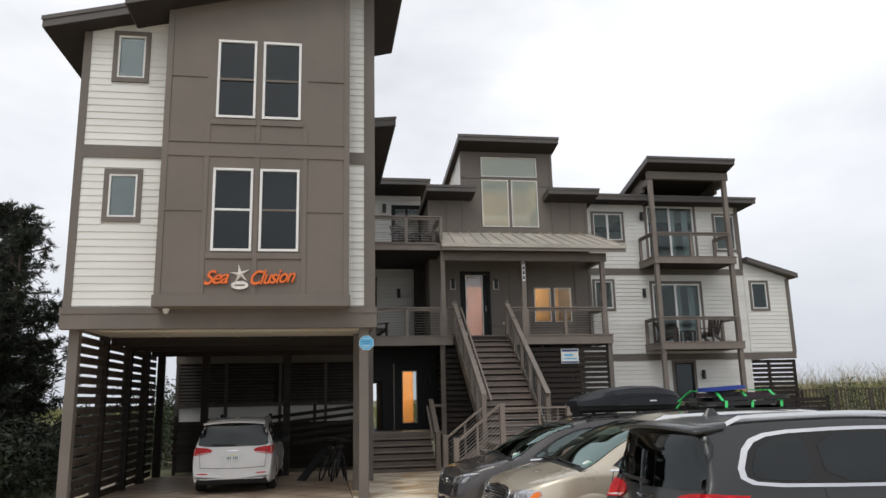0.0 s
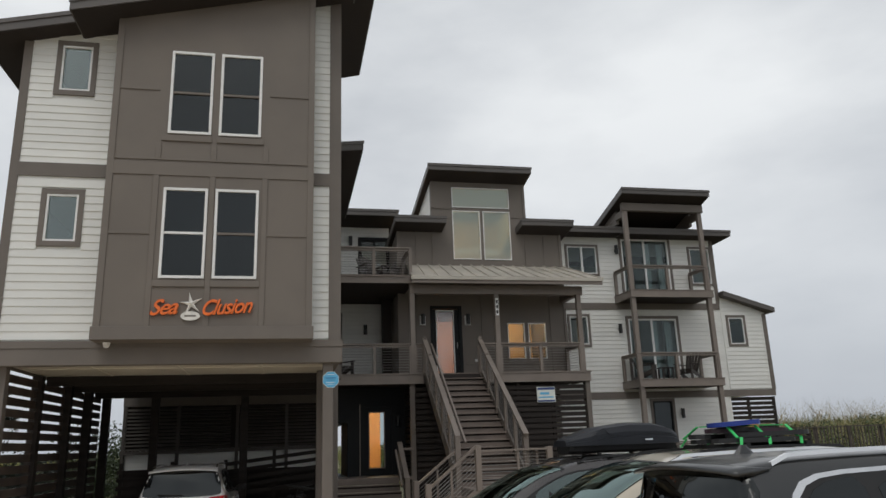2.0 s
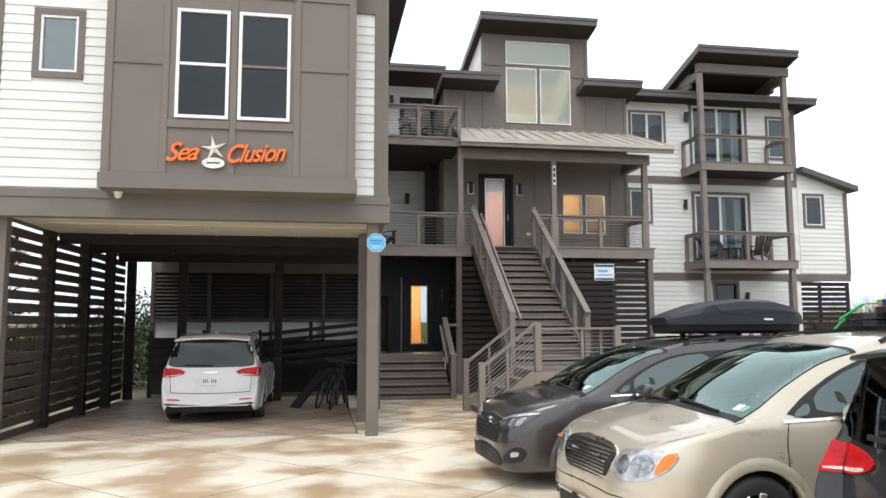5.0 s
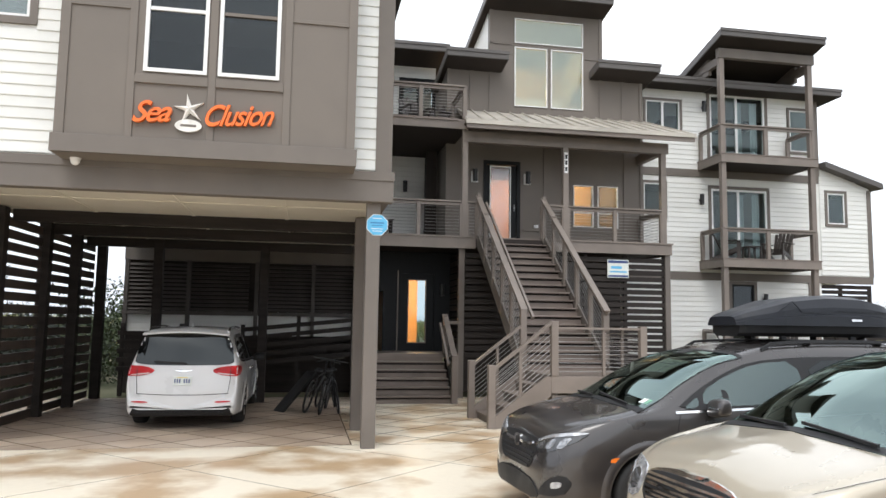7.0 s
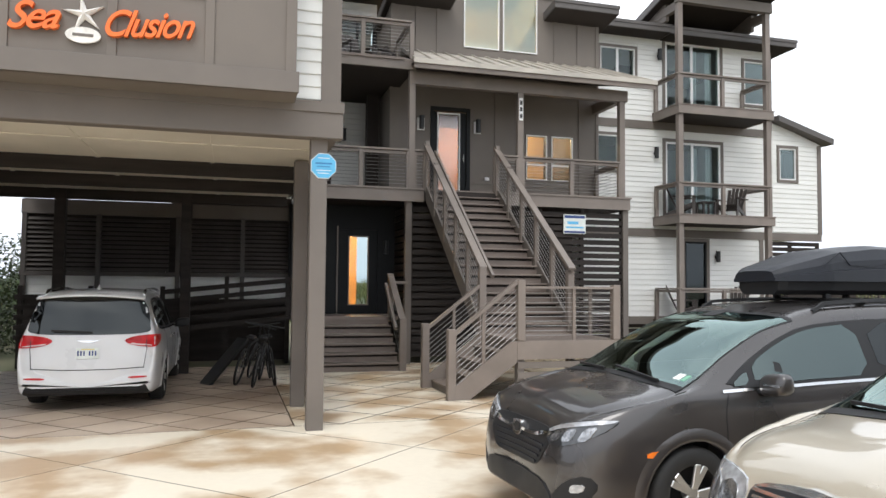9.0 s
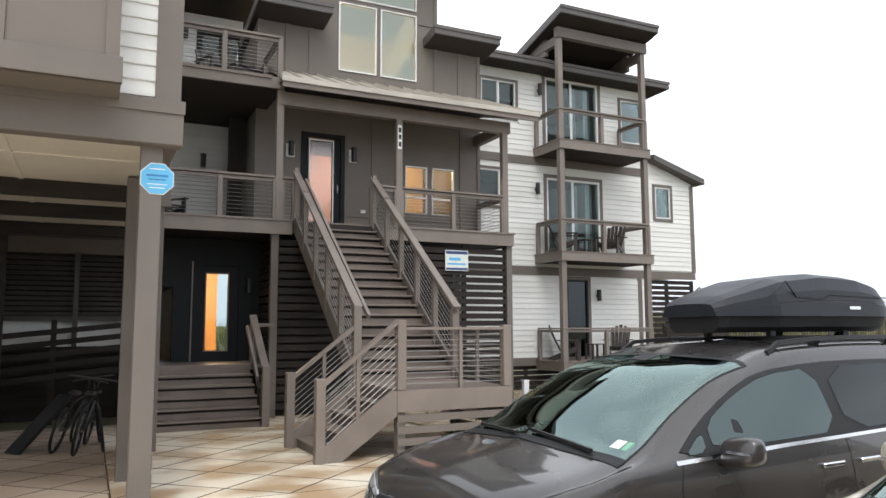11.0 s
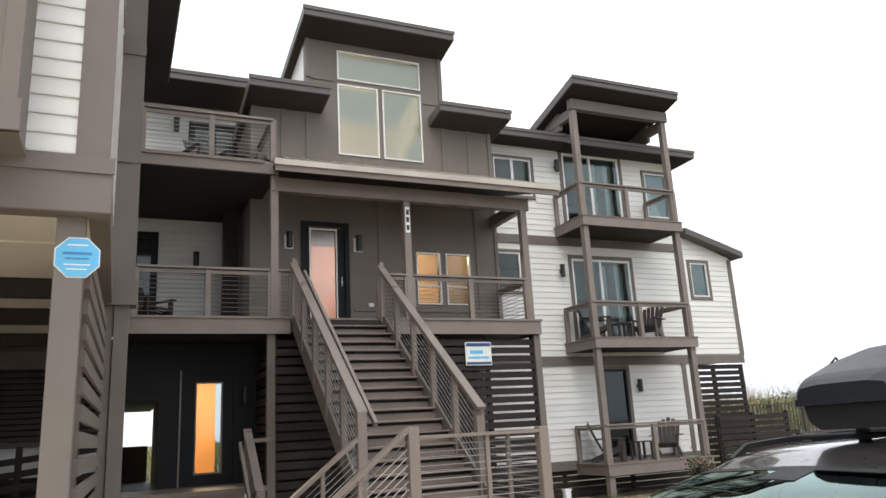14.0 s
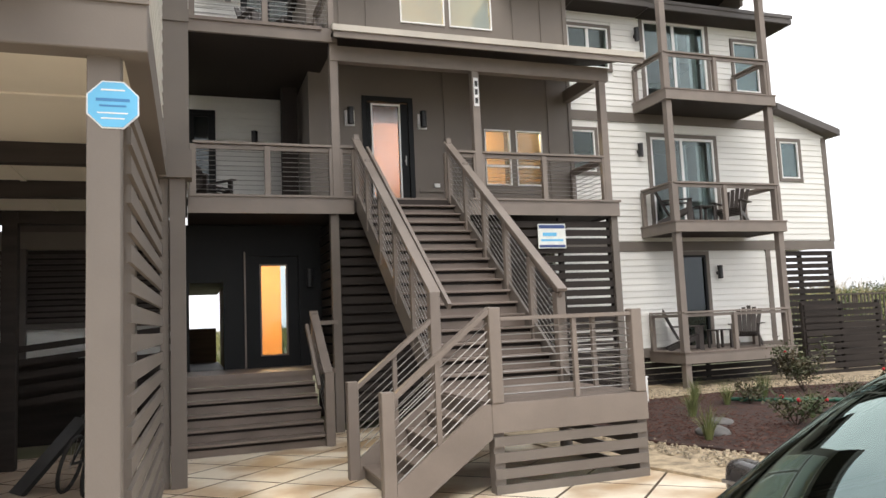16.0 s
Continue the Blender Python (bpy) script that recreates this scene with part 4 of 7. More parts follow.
each("tower_cheek", TRIM, right, (11.1, 11.2, 26.1, 28.6, 9.7, 10.2), (14.1, 14.2, 26.1, 28.6, 9.7, 10.2))

add = thing("right_annex", (0, 0, 0), "white lap-sided annex with a sloping roof on slatted piers", "house")
fw = (15.65, 16.28, 5.28, 6.3)
awall = part("wall", prism(wall_cells(bmesh.new(), RX1 + 0.002, 17.25, 3.55, 6.35, RY, RY + 0.16, [fw]), [(RX1 + 0.002, 6.35), (17.25, 6.35), (17.25, 6.5), (RX1 + 0.002, 7.15)], RY, RY + 0.16), WHITE, add)
each("side_wall", WHITE, add, (17.09, 17.25, RY + 0.16, 31, 3.55, 6.45), (RX1 + 0.01, 17.25, 31, 31.1, 3.55, 6.9), (RX1 + 0.01, 17.09, RY + 0.16, 31, 3.4, 3.6))
siding(awall, RX1 + 0.03, 17.12, 3.6, 7.1, RY, [(fw[0] - 0.1, fw[1] + 0.1, fw[2] - 0.1, fw[3] + 0.1)], lambda x: 7.15 - 0.65 * (x - RX1) / 1.9)
window(add, *fw, RY, PANE, FRAMEW, 0.09, TRIM, wide=0.04)
part("corner_board", boxes((17.12, 17.28, RY - 0.04, RY + 0.1, 3.55, 6.45)), TRIM, add)
part("roof", slab_roof(RX1 + 0.035, 17.5, 26.45, 31.3, 7.28, -0.3, 0.18), ROOFM, add)
screen("slat_screen", (15.05, RY + 0.05), (17.2, RY + 0.05), 0.1, 3.3, 0.17, "dark slat screen under the annex", posts=3)
screen("slat_screen", (8.7, RY + 0.1), (15.0, RY + 0.1), 0.0, 0.7, 0.15, "dark slat skirt under the house", posts=4)

for z, g in ((0.88, True), (3.92, True), (7.08, True)):
    bal = thing("balcony", (0, 0, 0), "taupe timber balcony with railing and posts", "balcony", "stacked balconies")
    each("fascia", RAILM, bal, (11.05, 14.3, 25.4, 25.45, z - 0.27, z - 0.03), (11.05, 11.1, 25.45, RY - 0.04, z - 0.27, z - 0.03), (14.25, 14.3, 25.45, RY - 0.04, z - 0.27, z - 0.03))
    each("decking", DECKM, bal, *[(11.03, 14.32, 25.38 + i * 0.14, 25.38 + i * 0.14 + 0.133, z - 0.03, z) for i in range(10)])
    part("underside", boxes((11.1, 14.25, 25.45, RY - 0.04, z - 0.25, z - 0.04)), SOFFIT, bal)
    top = {0.88: 3.65, 3.92: 6.81, 7.08: 10.06}[z]
    for x in (11.17, 14.17):
        part("post", boxes((x - 0.08, x + 0.08, 25.47, 25.63, z, top), bevel=0.006), RAILM, bal)
        if z < 1:
            part("pier", boxes((x - 0.08, x + 0.08, 25.47, 25.63, -0.1, z - 0.03)), RAILM, bal)
    r = level_rail("balcony_railing", [(11.12, RY - 0.12), (11.12, 25.5), (14.2, 25.5), (14.2, RY - 0.12)], z, 0.9, "thin taupe balcony railing with a middle post", [(12.58, 25.5)], 8, infill=False)
lamp_fixture(11.25, RY - 0.03, 8.86, False)
lamp_fixture(11.12, RY - 0.03, 5.85, False)
lamp_fixture(13.25, RY - 0.03, 2.75, False)


# ---------- vehicles ----------
RUBBER = mat("tyre_rubber", (0.02, 0.02, 0.02), 0.75, 0.15, 5, 0.1, 60)
ALLOY = mat("alloy_rim", (0.68, 0.68, 0.67), 0.35, 0.05, 5, 0, 60, metal=0.9)
CHROME = mat("chrome", (0.75, 0.75, 0.75), 0.12, 0.03, 5, 0, 60, metal=1.0)
PLASTIC = mat("black_plastic", (0.02, 0.02, 0.021), 0.5, 0.1, 5, 0.05, 80, spec=0.3)
LENS = mat("clear_lamp_lens", (0.55, 0.56, 0.58), 0.18, 0.2, 22, 0.3, 40, metal=0.5, coat=1.0)
LENSM = mat("lamp_bowl", (0.42, 0.42, 0.43), 0.2, 0.3, 30, 0.1, 40, metal=0.8, coat=1.0)
LENSD = mat("smoked_lamp_lens", (0.06, 0.062, 0.066), 0.15, 0.2, 14, 0.1, 40, metal=0.3, coat=1.0)
PLASTICG = mat("glossy_black_shell", (0.016, 0.018, 0.024), 0.42, 0.15, 3, 0.05, 90, spec=0.32)
LENSR = mat("pale_reverse_lens", (0.75, 0.6, 0.58), 0.25, 0.1, 12, 0, 60, coat=0.5)
REDLENS = mat("red_lamp_lens", (0.6, 0.008, 0.012), 0.3, 0.2, 9, 0, 60, spec=0.3, coat=0.1)
AMBER = mat("amber_lens", (0.85, 0.2, 0.02), 0.2, 0.05, 9, 0, 60)
CARGLASS = glass("car_glass", (0.5, 0.66, 0.6), 0.24, 0.015, 0.9, (0.66, 0.84, 0.8))
CARSIDE = glass("car_side_glass", (0.3, 0.38, 0.38), 0.12, 0.14, 0.9, (0.7, 0.84, 0.82))
CARDARK = glass("privacy_glass", (0.02, 0.022, 0.024), 0.02, 0.05, 1.0)
CABIN = mat("cabin_dark", (0.03, 0.03, 0.032), 0.8, 0.1, 5, 0, 60)
PLATE = mat("plate_white", (0.75, 0.78, 0.74), 0.45, 0.05, 9, 0, 60)
GREENP = mat("plate_green", (0.2, 0.45, 0.3), 0.45, 0.05, 9, 0, 60)
YEL = mat("plate_yellow", (0.8, 0.62, 0.12), 0.45, 0.05, 9, 0, 60)


def smooth_curve(xs, ys, at):
    """Monotone cubic through the keys."""
    xs, ys = np.array(xs, float), np.array(ys, float)
    h, d = np.diff(xs), np.diff(ys) / np.diff(xs)
    m = np.zeros(len(xs))
    for i in range(1, len(xs) - 1):
        if d[i - 1] * d[i] > 0:
            w1, w2 = 2 * h[i] + h[i - 1], h[i] + 2 * h[i - 1]
            m[i] = (w1 + w2) / (w1 / d[i - 1] + w2 / d[i])
    m[0], m[-1] = d[0], d[-1]
    k = np.clip(np.searchsorted(xs, at) - 1, 0, len(xs) - 2)
    t = (at - xs[k]) / h[k]
    return ((2 * t**3 - 3 * t**2 + 1) * ys[k] + (t**3 - 2 * t**2 + t) * h[k] * m[k] + (-2 * t**3 + 3 * t**2) * ys[k + 1] + (t**3 - t**2) * h[k] * m[k + 1])


def wheel_meshes(spokes, r=0.345):
    tyre = bmesh.new()
    prof = [(0.215, -0.1), (0.24, -0.115), (0.3, -0.118), (0.335, -0.1), (r, -0.07), (r, 0.07), (0.335, 0.1), (0.3, 0.118), (0.24, 0.115), (0.215, 0.1)]
    rings = [[tyre.verts.new((q * math.cos(a), y, q * math.sin(a))) for q, y in prof] for a in np.linspace(0, 2 * math.pi, 36, endpoint=False)]
    for i in range(36):
        for j in range(len(prof) - 1):
            tyre.faces.new((rings[i][j], rings[i][j + 1], rings[(i + 1) % 36][j + 1], rings[(i + 1) % 36][j]))
    rim = bmesh.new()
    out = [(0.225, -0.105), (0.21, -0.1), (0.2, -0.05), (0.19, 0.02), (0.0, 0.02)]
    rr = [[rim.verts.new((q * math.cos(a), y, q * math.sin(a))) for q, y in out[:-1]] for a in np.linspace(0, 2 * math.pi, 36, endpoint=False)]
    c = rim.verts.new((0, 0.02, 0))
    for i in range(36):
        for j in range(3):
            rim.faces.new((rr[i][j], rr[i][j + 1], rr[(i + 1) % 36][j + 1], rr[(i + 1) % 36][j]))
        rim.faces.new((rr[i][3], c, rr[(i + 1) % 36][3]))
    sp = bmesh.new()
    rod(sp, (0, -0.085, 0), (0, -0.02, 0), 0.055, 16)
    for k in range(spokes):
        a = 2 * math.pi * k / spokes
        for da in (-0.15, 0.15) if spokes < 7 else (0.0,):
            wd = 0.05 if spokes < 7 else 0.062
            beam(sp, (0.04 * math.cos(a), -0.08, 0.04 * math.sin(a)), (0.222 * math.cos(a + da), -0.1, 0.222 * math.sin(a + da)), wd, 0.026, (0, 1, 0), bevel=0.006)
    return mesh_of("tyre", tyre, RUBBER, True), mesh_of("rim", rim, PLASTIC), mesh_of("spokes", sp, ALLOY)


S_KEYS = [0, 0.03, 0.10, 0.22, 0.45, 0.75, 0.98, 1.18, 1.52, 1.95, 2.25, 2.6, 3.4, 4.3, 4.75, 4.92, 5.0, 5.06, 5.11, 5.14, 5.16]
Z_TOP = [0.79, 0.89, 0.955, 1.005, 1.06, 1.105, 1.135, 1.2, 1.39, 1.585, 1.655, 1.73, 1.765, 1.75, 1.715, 1.67, 1.49, 1.16, 0.98, 0.8, 0.62]
W_BODY = [0.5, 0.68, 0.81, 0.895, 0.955, 0.985, 0.99, 0.99, 0.995, 1.0, 1.0, 1.0, 1.0, 0.99, 0.97, 0.955, 0.945, 0.935, 0.92, 0.9, 0.86]
W_ROOF = [0.42, 0.58, 0.7, 0.78, 0.84, 0.86, 0.86, 0.84, 0.79, 0.755, 0.745, 0.74, 0.74, 0.735, 0.73, 0.73, 0.75, 0.78, 0.79, 0.77, 0.72]
Z_BOT = [0.24, 0.22, 0.205, 0.2, 0.2, 0.2, 0.2, 0.2, 0.2, 0.2, 0.2, 0.2, 0.2, 0.2, 0.21, 0.22, 0.23, 0.24, 0.26, 0.3, 0.36]
Z_BELT = [0.72, 0.81, 0.87, 0.915, 0.965, 1.015, 1.05, 1.05, 1.05, 1.06, 1.06, 1.07, 1.08, 1.1, 1.11, 1.11, 1.1, 1.05, 0.92, 0.75, 0.58]


def crisp(bm):
    """Keeps the rim of a curved piece sharp, so that its face reflects evenly."""
    bmesh.ops.recalc_face_normals(bm, faces=bm.faces)
    for e in bm.edges:
        if len(e.link_faces) == 2 and e.calc_face_angle(0) > 0.6:
            e.smooth = False


def shell_of(place, n_s, n_r):
    """The whole skin of a car as points and faces."""
    pts, faces = [], []
    for side in (1, -1):
        base = len(pts)
        pts += [place(i, r, side) for i in range(n_s) for r in range(n_r)]
        for i in range(n_s - 1):
            for r in range(n_r - 1):
                a = base + i * n_r + r
                faces.append((a, a + n_r, a + n_r + 1, a + 1))
        for i in (0, n_s - 1):
            a = base + i * n_r
            faces += [(a, a + r, a + r + 1) for r in range(1, n_r - 1)]
    return pts, faces


def minivan(at, label, paint, spokes, glass_front=CARGLASS, chrome_line=True, style="odyssey", cab=0.0, tall=1.0):
    v = thing("minivan", at.translation, label, "minivan", "parked minivans")
    v.matrix_basis = at
    ss = np.concatenate([np.linspace(0, 0.5, 18), np.linspace(0.5, 4.85, 80)[1:], np.linspace(4.85, 5.16, 20)[1:]])
    keys = [k + cab * max(0.0, min(1.0, (k - 0.3) / 0.8, (3.4 - k) / 0.8)) for k in S_KEYS]
    zt, wb, wr, zb, zl = (smooth_curve(keys, k, ss) for k in (Z_TOP, W_BODY, W_ROOF, Z_BOT, Z_BELT))
    zt = np.where(zt > 1.15, 1.15 + (zt - 1.15) * tall, zt)
    rows = []
    for i in range(len(ss)):
        hi = zl[i]
        mid = min(0.62, hi * 0.72)
        ctl = [(0, zb[i]), (0.82 * wb[i], zb[i]), (0.955 * wb[i], zb[i] + 0.07), (0.985 * wb[i], zb[i] + (mid - zb[i]) * 0.6), (1.0 * wb[i], mid + (hi - mid) * 0.35),
               (0.955 * wb[i], hi), (wr[i], zt[i] - (zt[i] - hi) * 0.14 - 0.035), (wr[i] - 0.16 * wr[i], zt[i] - 0.03), (0, zt[i])]
        crown = 1.3 * max(0.0, min(1.0, (1.25 + cab - ss[i]) / 0.4)) * min(1.0, 0.4 + ss[i])
        ctl[6] = (ctl[6][0], ctl[6][1] - 0.035 * crown)
        ctl[7] = (ctl[7][0], ctl[7][1] - 0.02 * crown)
        pts = []
        for k in range(8):
            p0, p1, p2, p3 = (np.array(ctl[min(max(k + j, 0), 8)]) for j in (-1, 0, 1, 2))
            tens = 0.5 if k not in (0,) else 0.0
            for q in range(4):
                t = q / 4
                m1, m2 = (p2 - p0) * tens * 0.7, (p3 - p1) * tens * 0.7
                pts.append((2 * t**3 - 3 * t**2 + 1) * p1 + (t**3 - 2 * t**2 + t) * m1 + (-2 * t**3 + 3 * t**2) * p2 + (t**3 - t**2) * m2)
        pts.append(np.array(ctl[8]))
        rows.append(pts)
    G = np.array(rows)
    nS, nR = len(ss), 33
    axles = (0.98, 4.04)

    def rake(z):
        return 0.12 * max(0.0, min(1.0, (z - 0.5) / 0.42)) ** 1.5

    def place(i, r, side):
        """A point of the skin; the nose leans back, the screen and the tailgate are bowed in plan."""
        x, y, z = ss[i], G[i, r, 0], G[i, r, 1]
        up = max(0.0, min(1.0, (r - 18) / 6))
        bow = 0.1 * max(0.0, min(1.0, (x - 0.55) / 0.5, (2.7 - x) / 0.5)) - 0.13 * max(0.0, min(1.0, (x - 4.7) / 0.3))
        return Vector((x + bow * up * (y / 0.8) ** 2 + rake(z) * max(0.0, 1 - x / 0.95), y * side, z))
    groups = {}

    def kind_of(s, r, y, z):
        if z < 0.75 and abs(y) > 0.5:
            for a in axles:
                if (s - a) ** 2 + (z - 0.335) ** 2 < 0.4**2:
                    return None
        if r >= 26 and 1.03 + cab < s < 2.2 + cab:
            return "opening"
        if s > 0.25 and r < 6:
            return "lower_trim"
        return "body"

    mats = {"body": paint, "lower_trim": PLASTIC}
    for side in (1, -1):
        for i in range(nS - 1):
            for r in range(nR - 1):
                y, z = G[i:i + 2, r:r + 2, 0].mean(), G[i:i + 2, r:r + 2, 1].mean()
                k = kind_of((ss[i] + ss[i + 1]) / 2, r + 0.5, y, z)
                if k in mats:
                    groups.setdefault((k, 0), []).append((i, r, side))
    for (k, _), cells in groups.items():
        bm, seen = bmesh.new(), {}

        def vert(i, r, side):
            key = (i, r, side if 0 < r < 32 else 0)
            if key not in seen:
                x, y, z = place(i, r, side)
                if k in ("body", "lower_trim") and abs(y) > 0.5:
                    for a in axles:
                        d = math.hypot(x - a, z - 0.335)
                        if 0.3 < d < 0.445 and z < 0.8:
                            x, z = a + (x - a) * 0.405 / d, 0.335 + (z - 0.335) * 0.405 / d
                seen[key] = bm.verts.new((x, y, z))
            return seen[key]

        for i, r, side in cells:
            q = [vert(i, r, side), vert(i + 1, r, side), vert(i + 1, r + 1, side), vert(i, r + 1, side)]
            u = list(dict.fromkeys(q))
            if len(u) > 2:
                try:
                    bm.faces.new(u)
                except ValueError:
                    pass
        if k == "body":
            for i in (0, nS - 1):
                for side in (1, -1):
                    for r in range(1, 32):
                        bm.faces.new((vert(i, 0, side), vert(i, r, side), vert(i, r + 1, side)))
        bmesh.ops.recalc_face_normals(bm, faces=bm.faces)
        part(k, bm, mats[k], v, smooth=True)
    def surf(s, q, side=1):
        """A point of the skin at any station and girth; girths past 32 lie on the other side."""
        if q > 32:
            q, side = 64 - q, -side
        f = float(np.interp(s, ss, np.arange(nS)))
        i, r = min(int(f), nS - 2), min(int(q), nR - 2)
        fi, fr = f - i, q - r
        return (place(i, r, side) * (1 - fi) + place(i + 1, r, side) * fi) * (1 - fr) + (place(i, r + 1, side) * (1 - fi) + place(i + 1, r + 1, side) * fi) * fr

    def skin(name, s0, s1, q0, q1, side, material, out, parent=None, taper=0.0, ns=16, nq=10, label=""):
        """A panel, pane or lamp that lies on the skin, with an edge of its own thickness."""
        bm = bmesh.new()
        mid_s, mid_q = (s0 + s1) / 2, (q0 + q1) / 2
        core = Vector((mid_s, 0, 0.7))
        nrm_sign = 1
        grid, foot = [], []
        for i in range(ns + 1):
            row, low = [], []
            for j in range(nq + 1):
                u, w = i / ns, j / nq
                s = s0 + (s1 - s0) * u
                lo = q0 + (q1 - q0) * taper * u
                q = lo + (q1 - lo) * w
                c = surf(s, q, side)
                n = (surf(s + 0.01, q, side) - surf(s - 0.01, q, side)).cross(surf(s, min(q + 0.2, 63), side) - surf(s, q - 0.2, side)).normalized()
                if n.dot(c - Vector((min(max(c.x, 0.6), 4.6), 0, 0.75))) < 0:
                    n = -n
                row.append(bm.verts.new(c + n * out))
                low.append(bm.verts.new(c - n * 0.01))
            grid.append(row)
            foot.append(low)
        for i in range(ns):
            for j in range(nq):
                bm.faces.new((grid[i][j], grid[i + 1][j], grid[i + 1][j + 1], grid[i][j + 1]))
        for i in range(ns):
            for j in (0, nq):
                bm.faces.new((grid[i][j], grid[i + 1][j], foot[i + 1][j], foot[i][j]))
        for j in range(nq):
            for i in (0, ns):
                bm.faces.new((grid[i][j], grid[i][j + 1], foot[i][j + 1], foot[i][j]))
        for row in foot:
            for x in row[1:-1] if row not in (foot[0], foot[-1]) else []:
                bm.verts.remove(x)
        crisp(bm)
        return part(name, bm, material, parent or v, label, smooth=True)

    # the finished skin as a tree, on which lamps, panes and trim are laid by their outlines
    shell = BVHTree.FromPolygons(*shell_of(place, nS, nR))

    def zt_of(z):
        return z if z < 1.15 else 1.15 + (z - 1.15) * tall

    def lay(name, outline, view, side, material, out, parent=None, label="", step=0.05, round_by=1, sink=0.02):
        """A piece cut to an outline seen from the front, the back or the side, and laid on the skin."""
        pts = list(outline)
        for _ in range(round_by):
            pts = [((a[0] * (1 - k) + b[0] * k), (a[1] * (1 - k) + b[1] * k)) for a, b in zip(pts, pts[1:] + pts[:1]) for k in (0.22, 0.78)]
        pts = [(u, zt_of(w)) for u, w in pts]
        bm = bmesh.new()
        bm.faces.new([bm.verts.new((u, w, 0)) for u, w in pts])
        for axis in (0, 1):
            lo, hi = min(p[axis] for p in pts), max(p[axis] for p in pts)
            n = max(1, int((hi - lo) / step))
            no = Vector((1, 0, 0)) if axis == 0 else Vector((0, 1, 0))
            for k in range(1, n):
                bmesh.ops.bisect_plane(bm, geom=bm.verts[:] + bm.edges[:] + bm.faces[:], plane_co=no * (lo + (hi - lo) * k / n), plane_no=no)
        d = {"front": Vector((1, 0, 0)), "rear": Vector((-1, 0, 0)), "side": Vector((0, -side, 0))}[view]
        for q in bm.verts:
            u, w = q.co.x, q.co.y
            o = {"front": Vector((-1, u * side, w)), "rear": Vector((6.5, u * side, w)), "side": Vector((u, side * 2, w))}[view]
            hit, nrm, _, _ = shell.ray_cast(o, d)
            if hit is None:
                hit, nrm, _, _ = shell.find_nearest(o + d * (1.3 if view != "side" else 1.05))
            if nrm.dot(d) > 0:
                nrm = -nrm
            q.co = hit + (nrm - d).normalized() * out
        rim = [e for e in bm.edges if e.is_boundary]
        r = bmesh.ops.extrude_edge_only(bm, edges=rim)
        for q in r["geom"]:
            if isinstance(q, bmesh.types.BMVert):
                q.co += d * (out + sink)
        crisp(bm)
        return part(name, bm, material, parent or v, label, smooth=True)

    # glass
    w0, w1 = 1.0 + cab, 2.24 + cab
    screen_pane = skin("windshield", w0, w1, 25.2, 38.8, 1, glass_front, 0.004, ns=24, nq=22)
    for nm, a, b, c, d in (("lower_band", w0, w0 + 0.07, 25.2, 38.8), ("upper_band", w1 - 0.05, w1, 25.2, 38.8), ("edge_band", w0, w1, 25.2, 25.6), ("edge_band", w0, w1, 38.4, 38.8)):
        skin(nm, a, b, c, d, 1, PLASTIC, 0.006, screen_pane, nq=14)
    skin("mirror_mount", w1 - 0.2, w1 - 0.05, 31.2, 32.8, 1, PLASTIC, 0.007, screen_pane, ns=4, nq=4)
    if style != "pacifica":
        for q in (35.6, 36.4):
            skin("sticker", w0 + 0.13, w0 + 0.2, q, q + 0.55, 1, PLATE if q < 36 else GREENP, 0.0055, screen_pane, ns=2, nq=2)
    side_pane = CARSIDE if glass_front is CARGLASS else CARDARK
    belt = [(1.42 + cab, 1.085), (2.2, 1.115), (3.4, 1.14), (4.45, 1.18)]
    upper = [(4.6, 1.25), (4.45, 1.5), (4.2, 1.58), (3.4, 1.6), (2.75, 1.59), (2.38 + cab, 1.545), (2.02 + cab, 1.42), (1.72 + cab, 1.27)]
    for side in (1, -1):
        if style == "pacifica":
            lay("chrome_surround", [(1.34, 1.055), (2.2, 1.085), (3.4, 1.11), (4.5, 1.15), (4.67, 1.245), (4.5, 1.53), (4.22, 1.612), (3.4, 1.632), (2.7, 1.62), (2.35, 1.575), (1.98, 1.445), (1.66, 1.28)], "side", side, CHROME, 0.006, step=0.12)
        lay("window_surround", belt + upper, "side", side, PLASTIC, 0.009, step=0.12)
        for nm, pl, m in (("front_window", [(1.74 + cab, 1.12), (2.2, 1.135), (2.76, 1.15), (2.73, 1.56), (2.4 + cab, 1.52), (2.04 + cab, 1.4), (1.76 + cab, 1.26)], side_pane),
                          ("vent_window", [(1.5 + cab, 1.1), (1.68 + cab, 1.115), (1.7 + cab, 1.22)], side_pane),
                          ("rear_window", [(2.88, 1.15), (3.78, 1.17), (3.78, 1.565), (2.86, 1.56)], CARDARK),
                          ("quarter_window", [(3.9, 1.175), (4.44, 1.205), (4.52, 1.27), (4.4, 1.47), (4.18, 1.55), (3.9, 1.565)], CARDARK)):
            lay(nm, pl, "side", side, m, 0.012, step=0.15)
        skin("hood_gap", 0.22, 1.02 + cab, 23.2, 23.32, side, PLASTIC, 0.002, ns=20, nq=2)
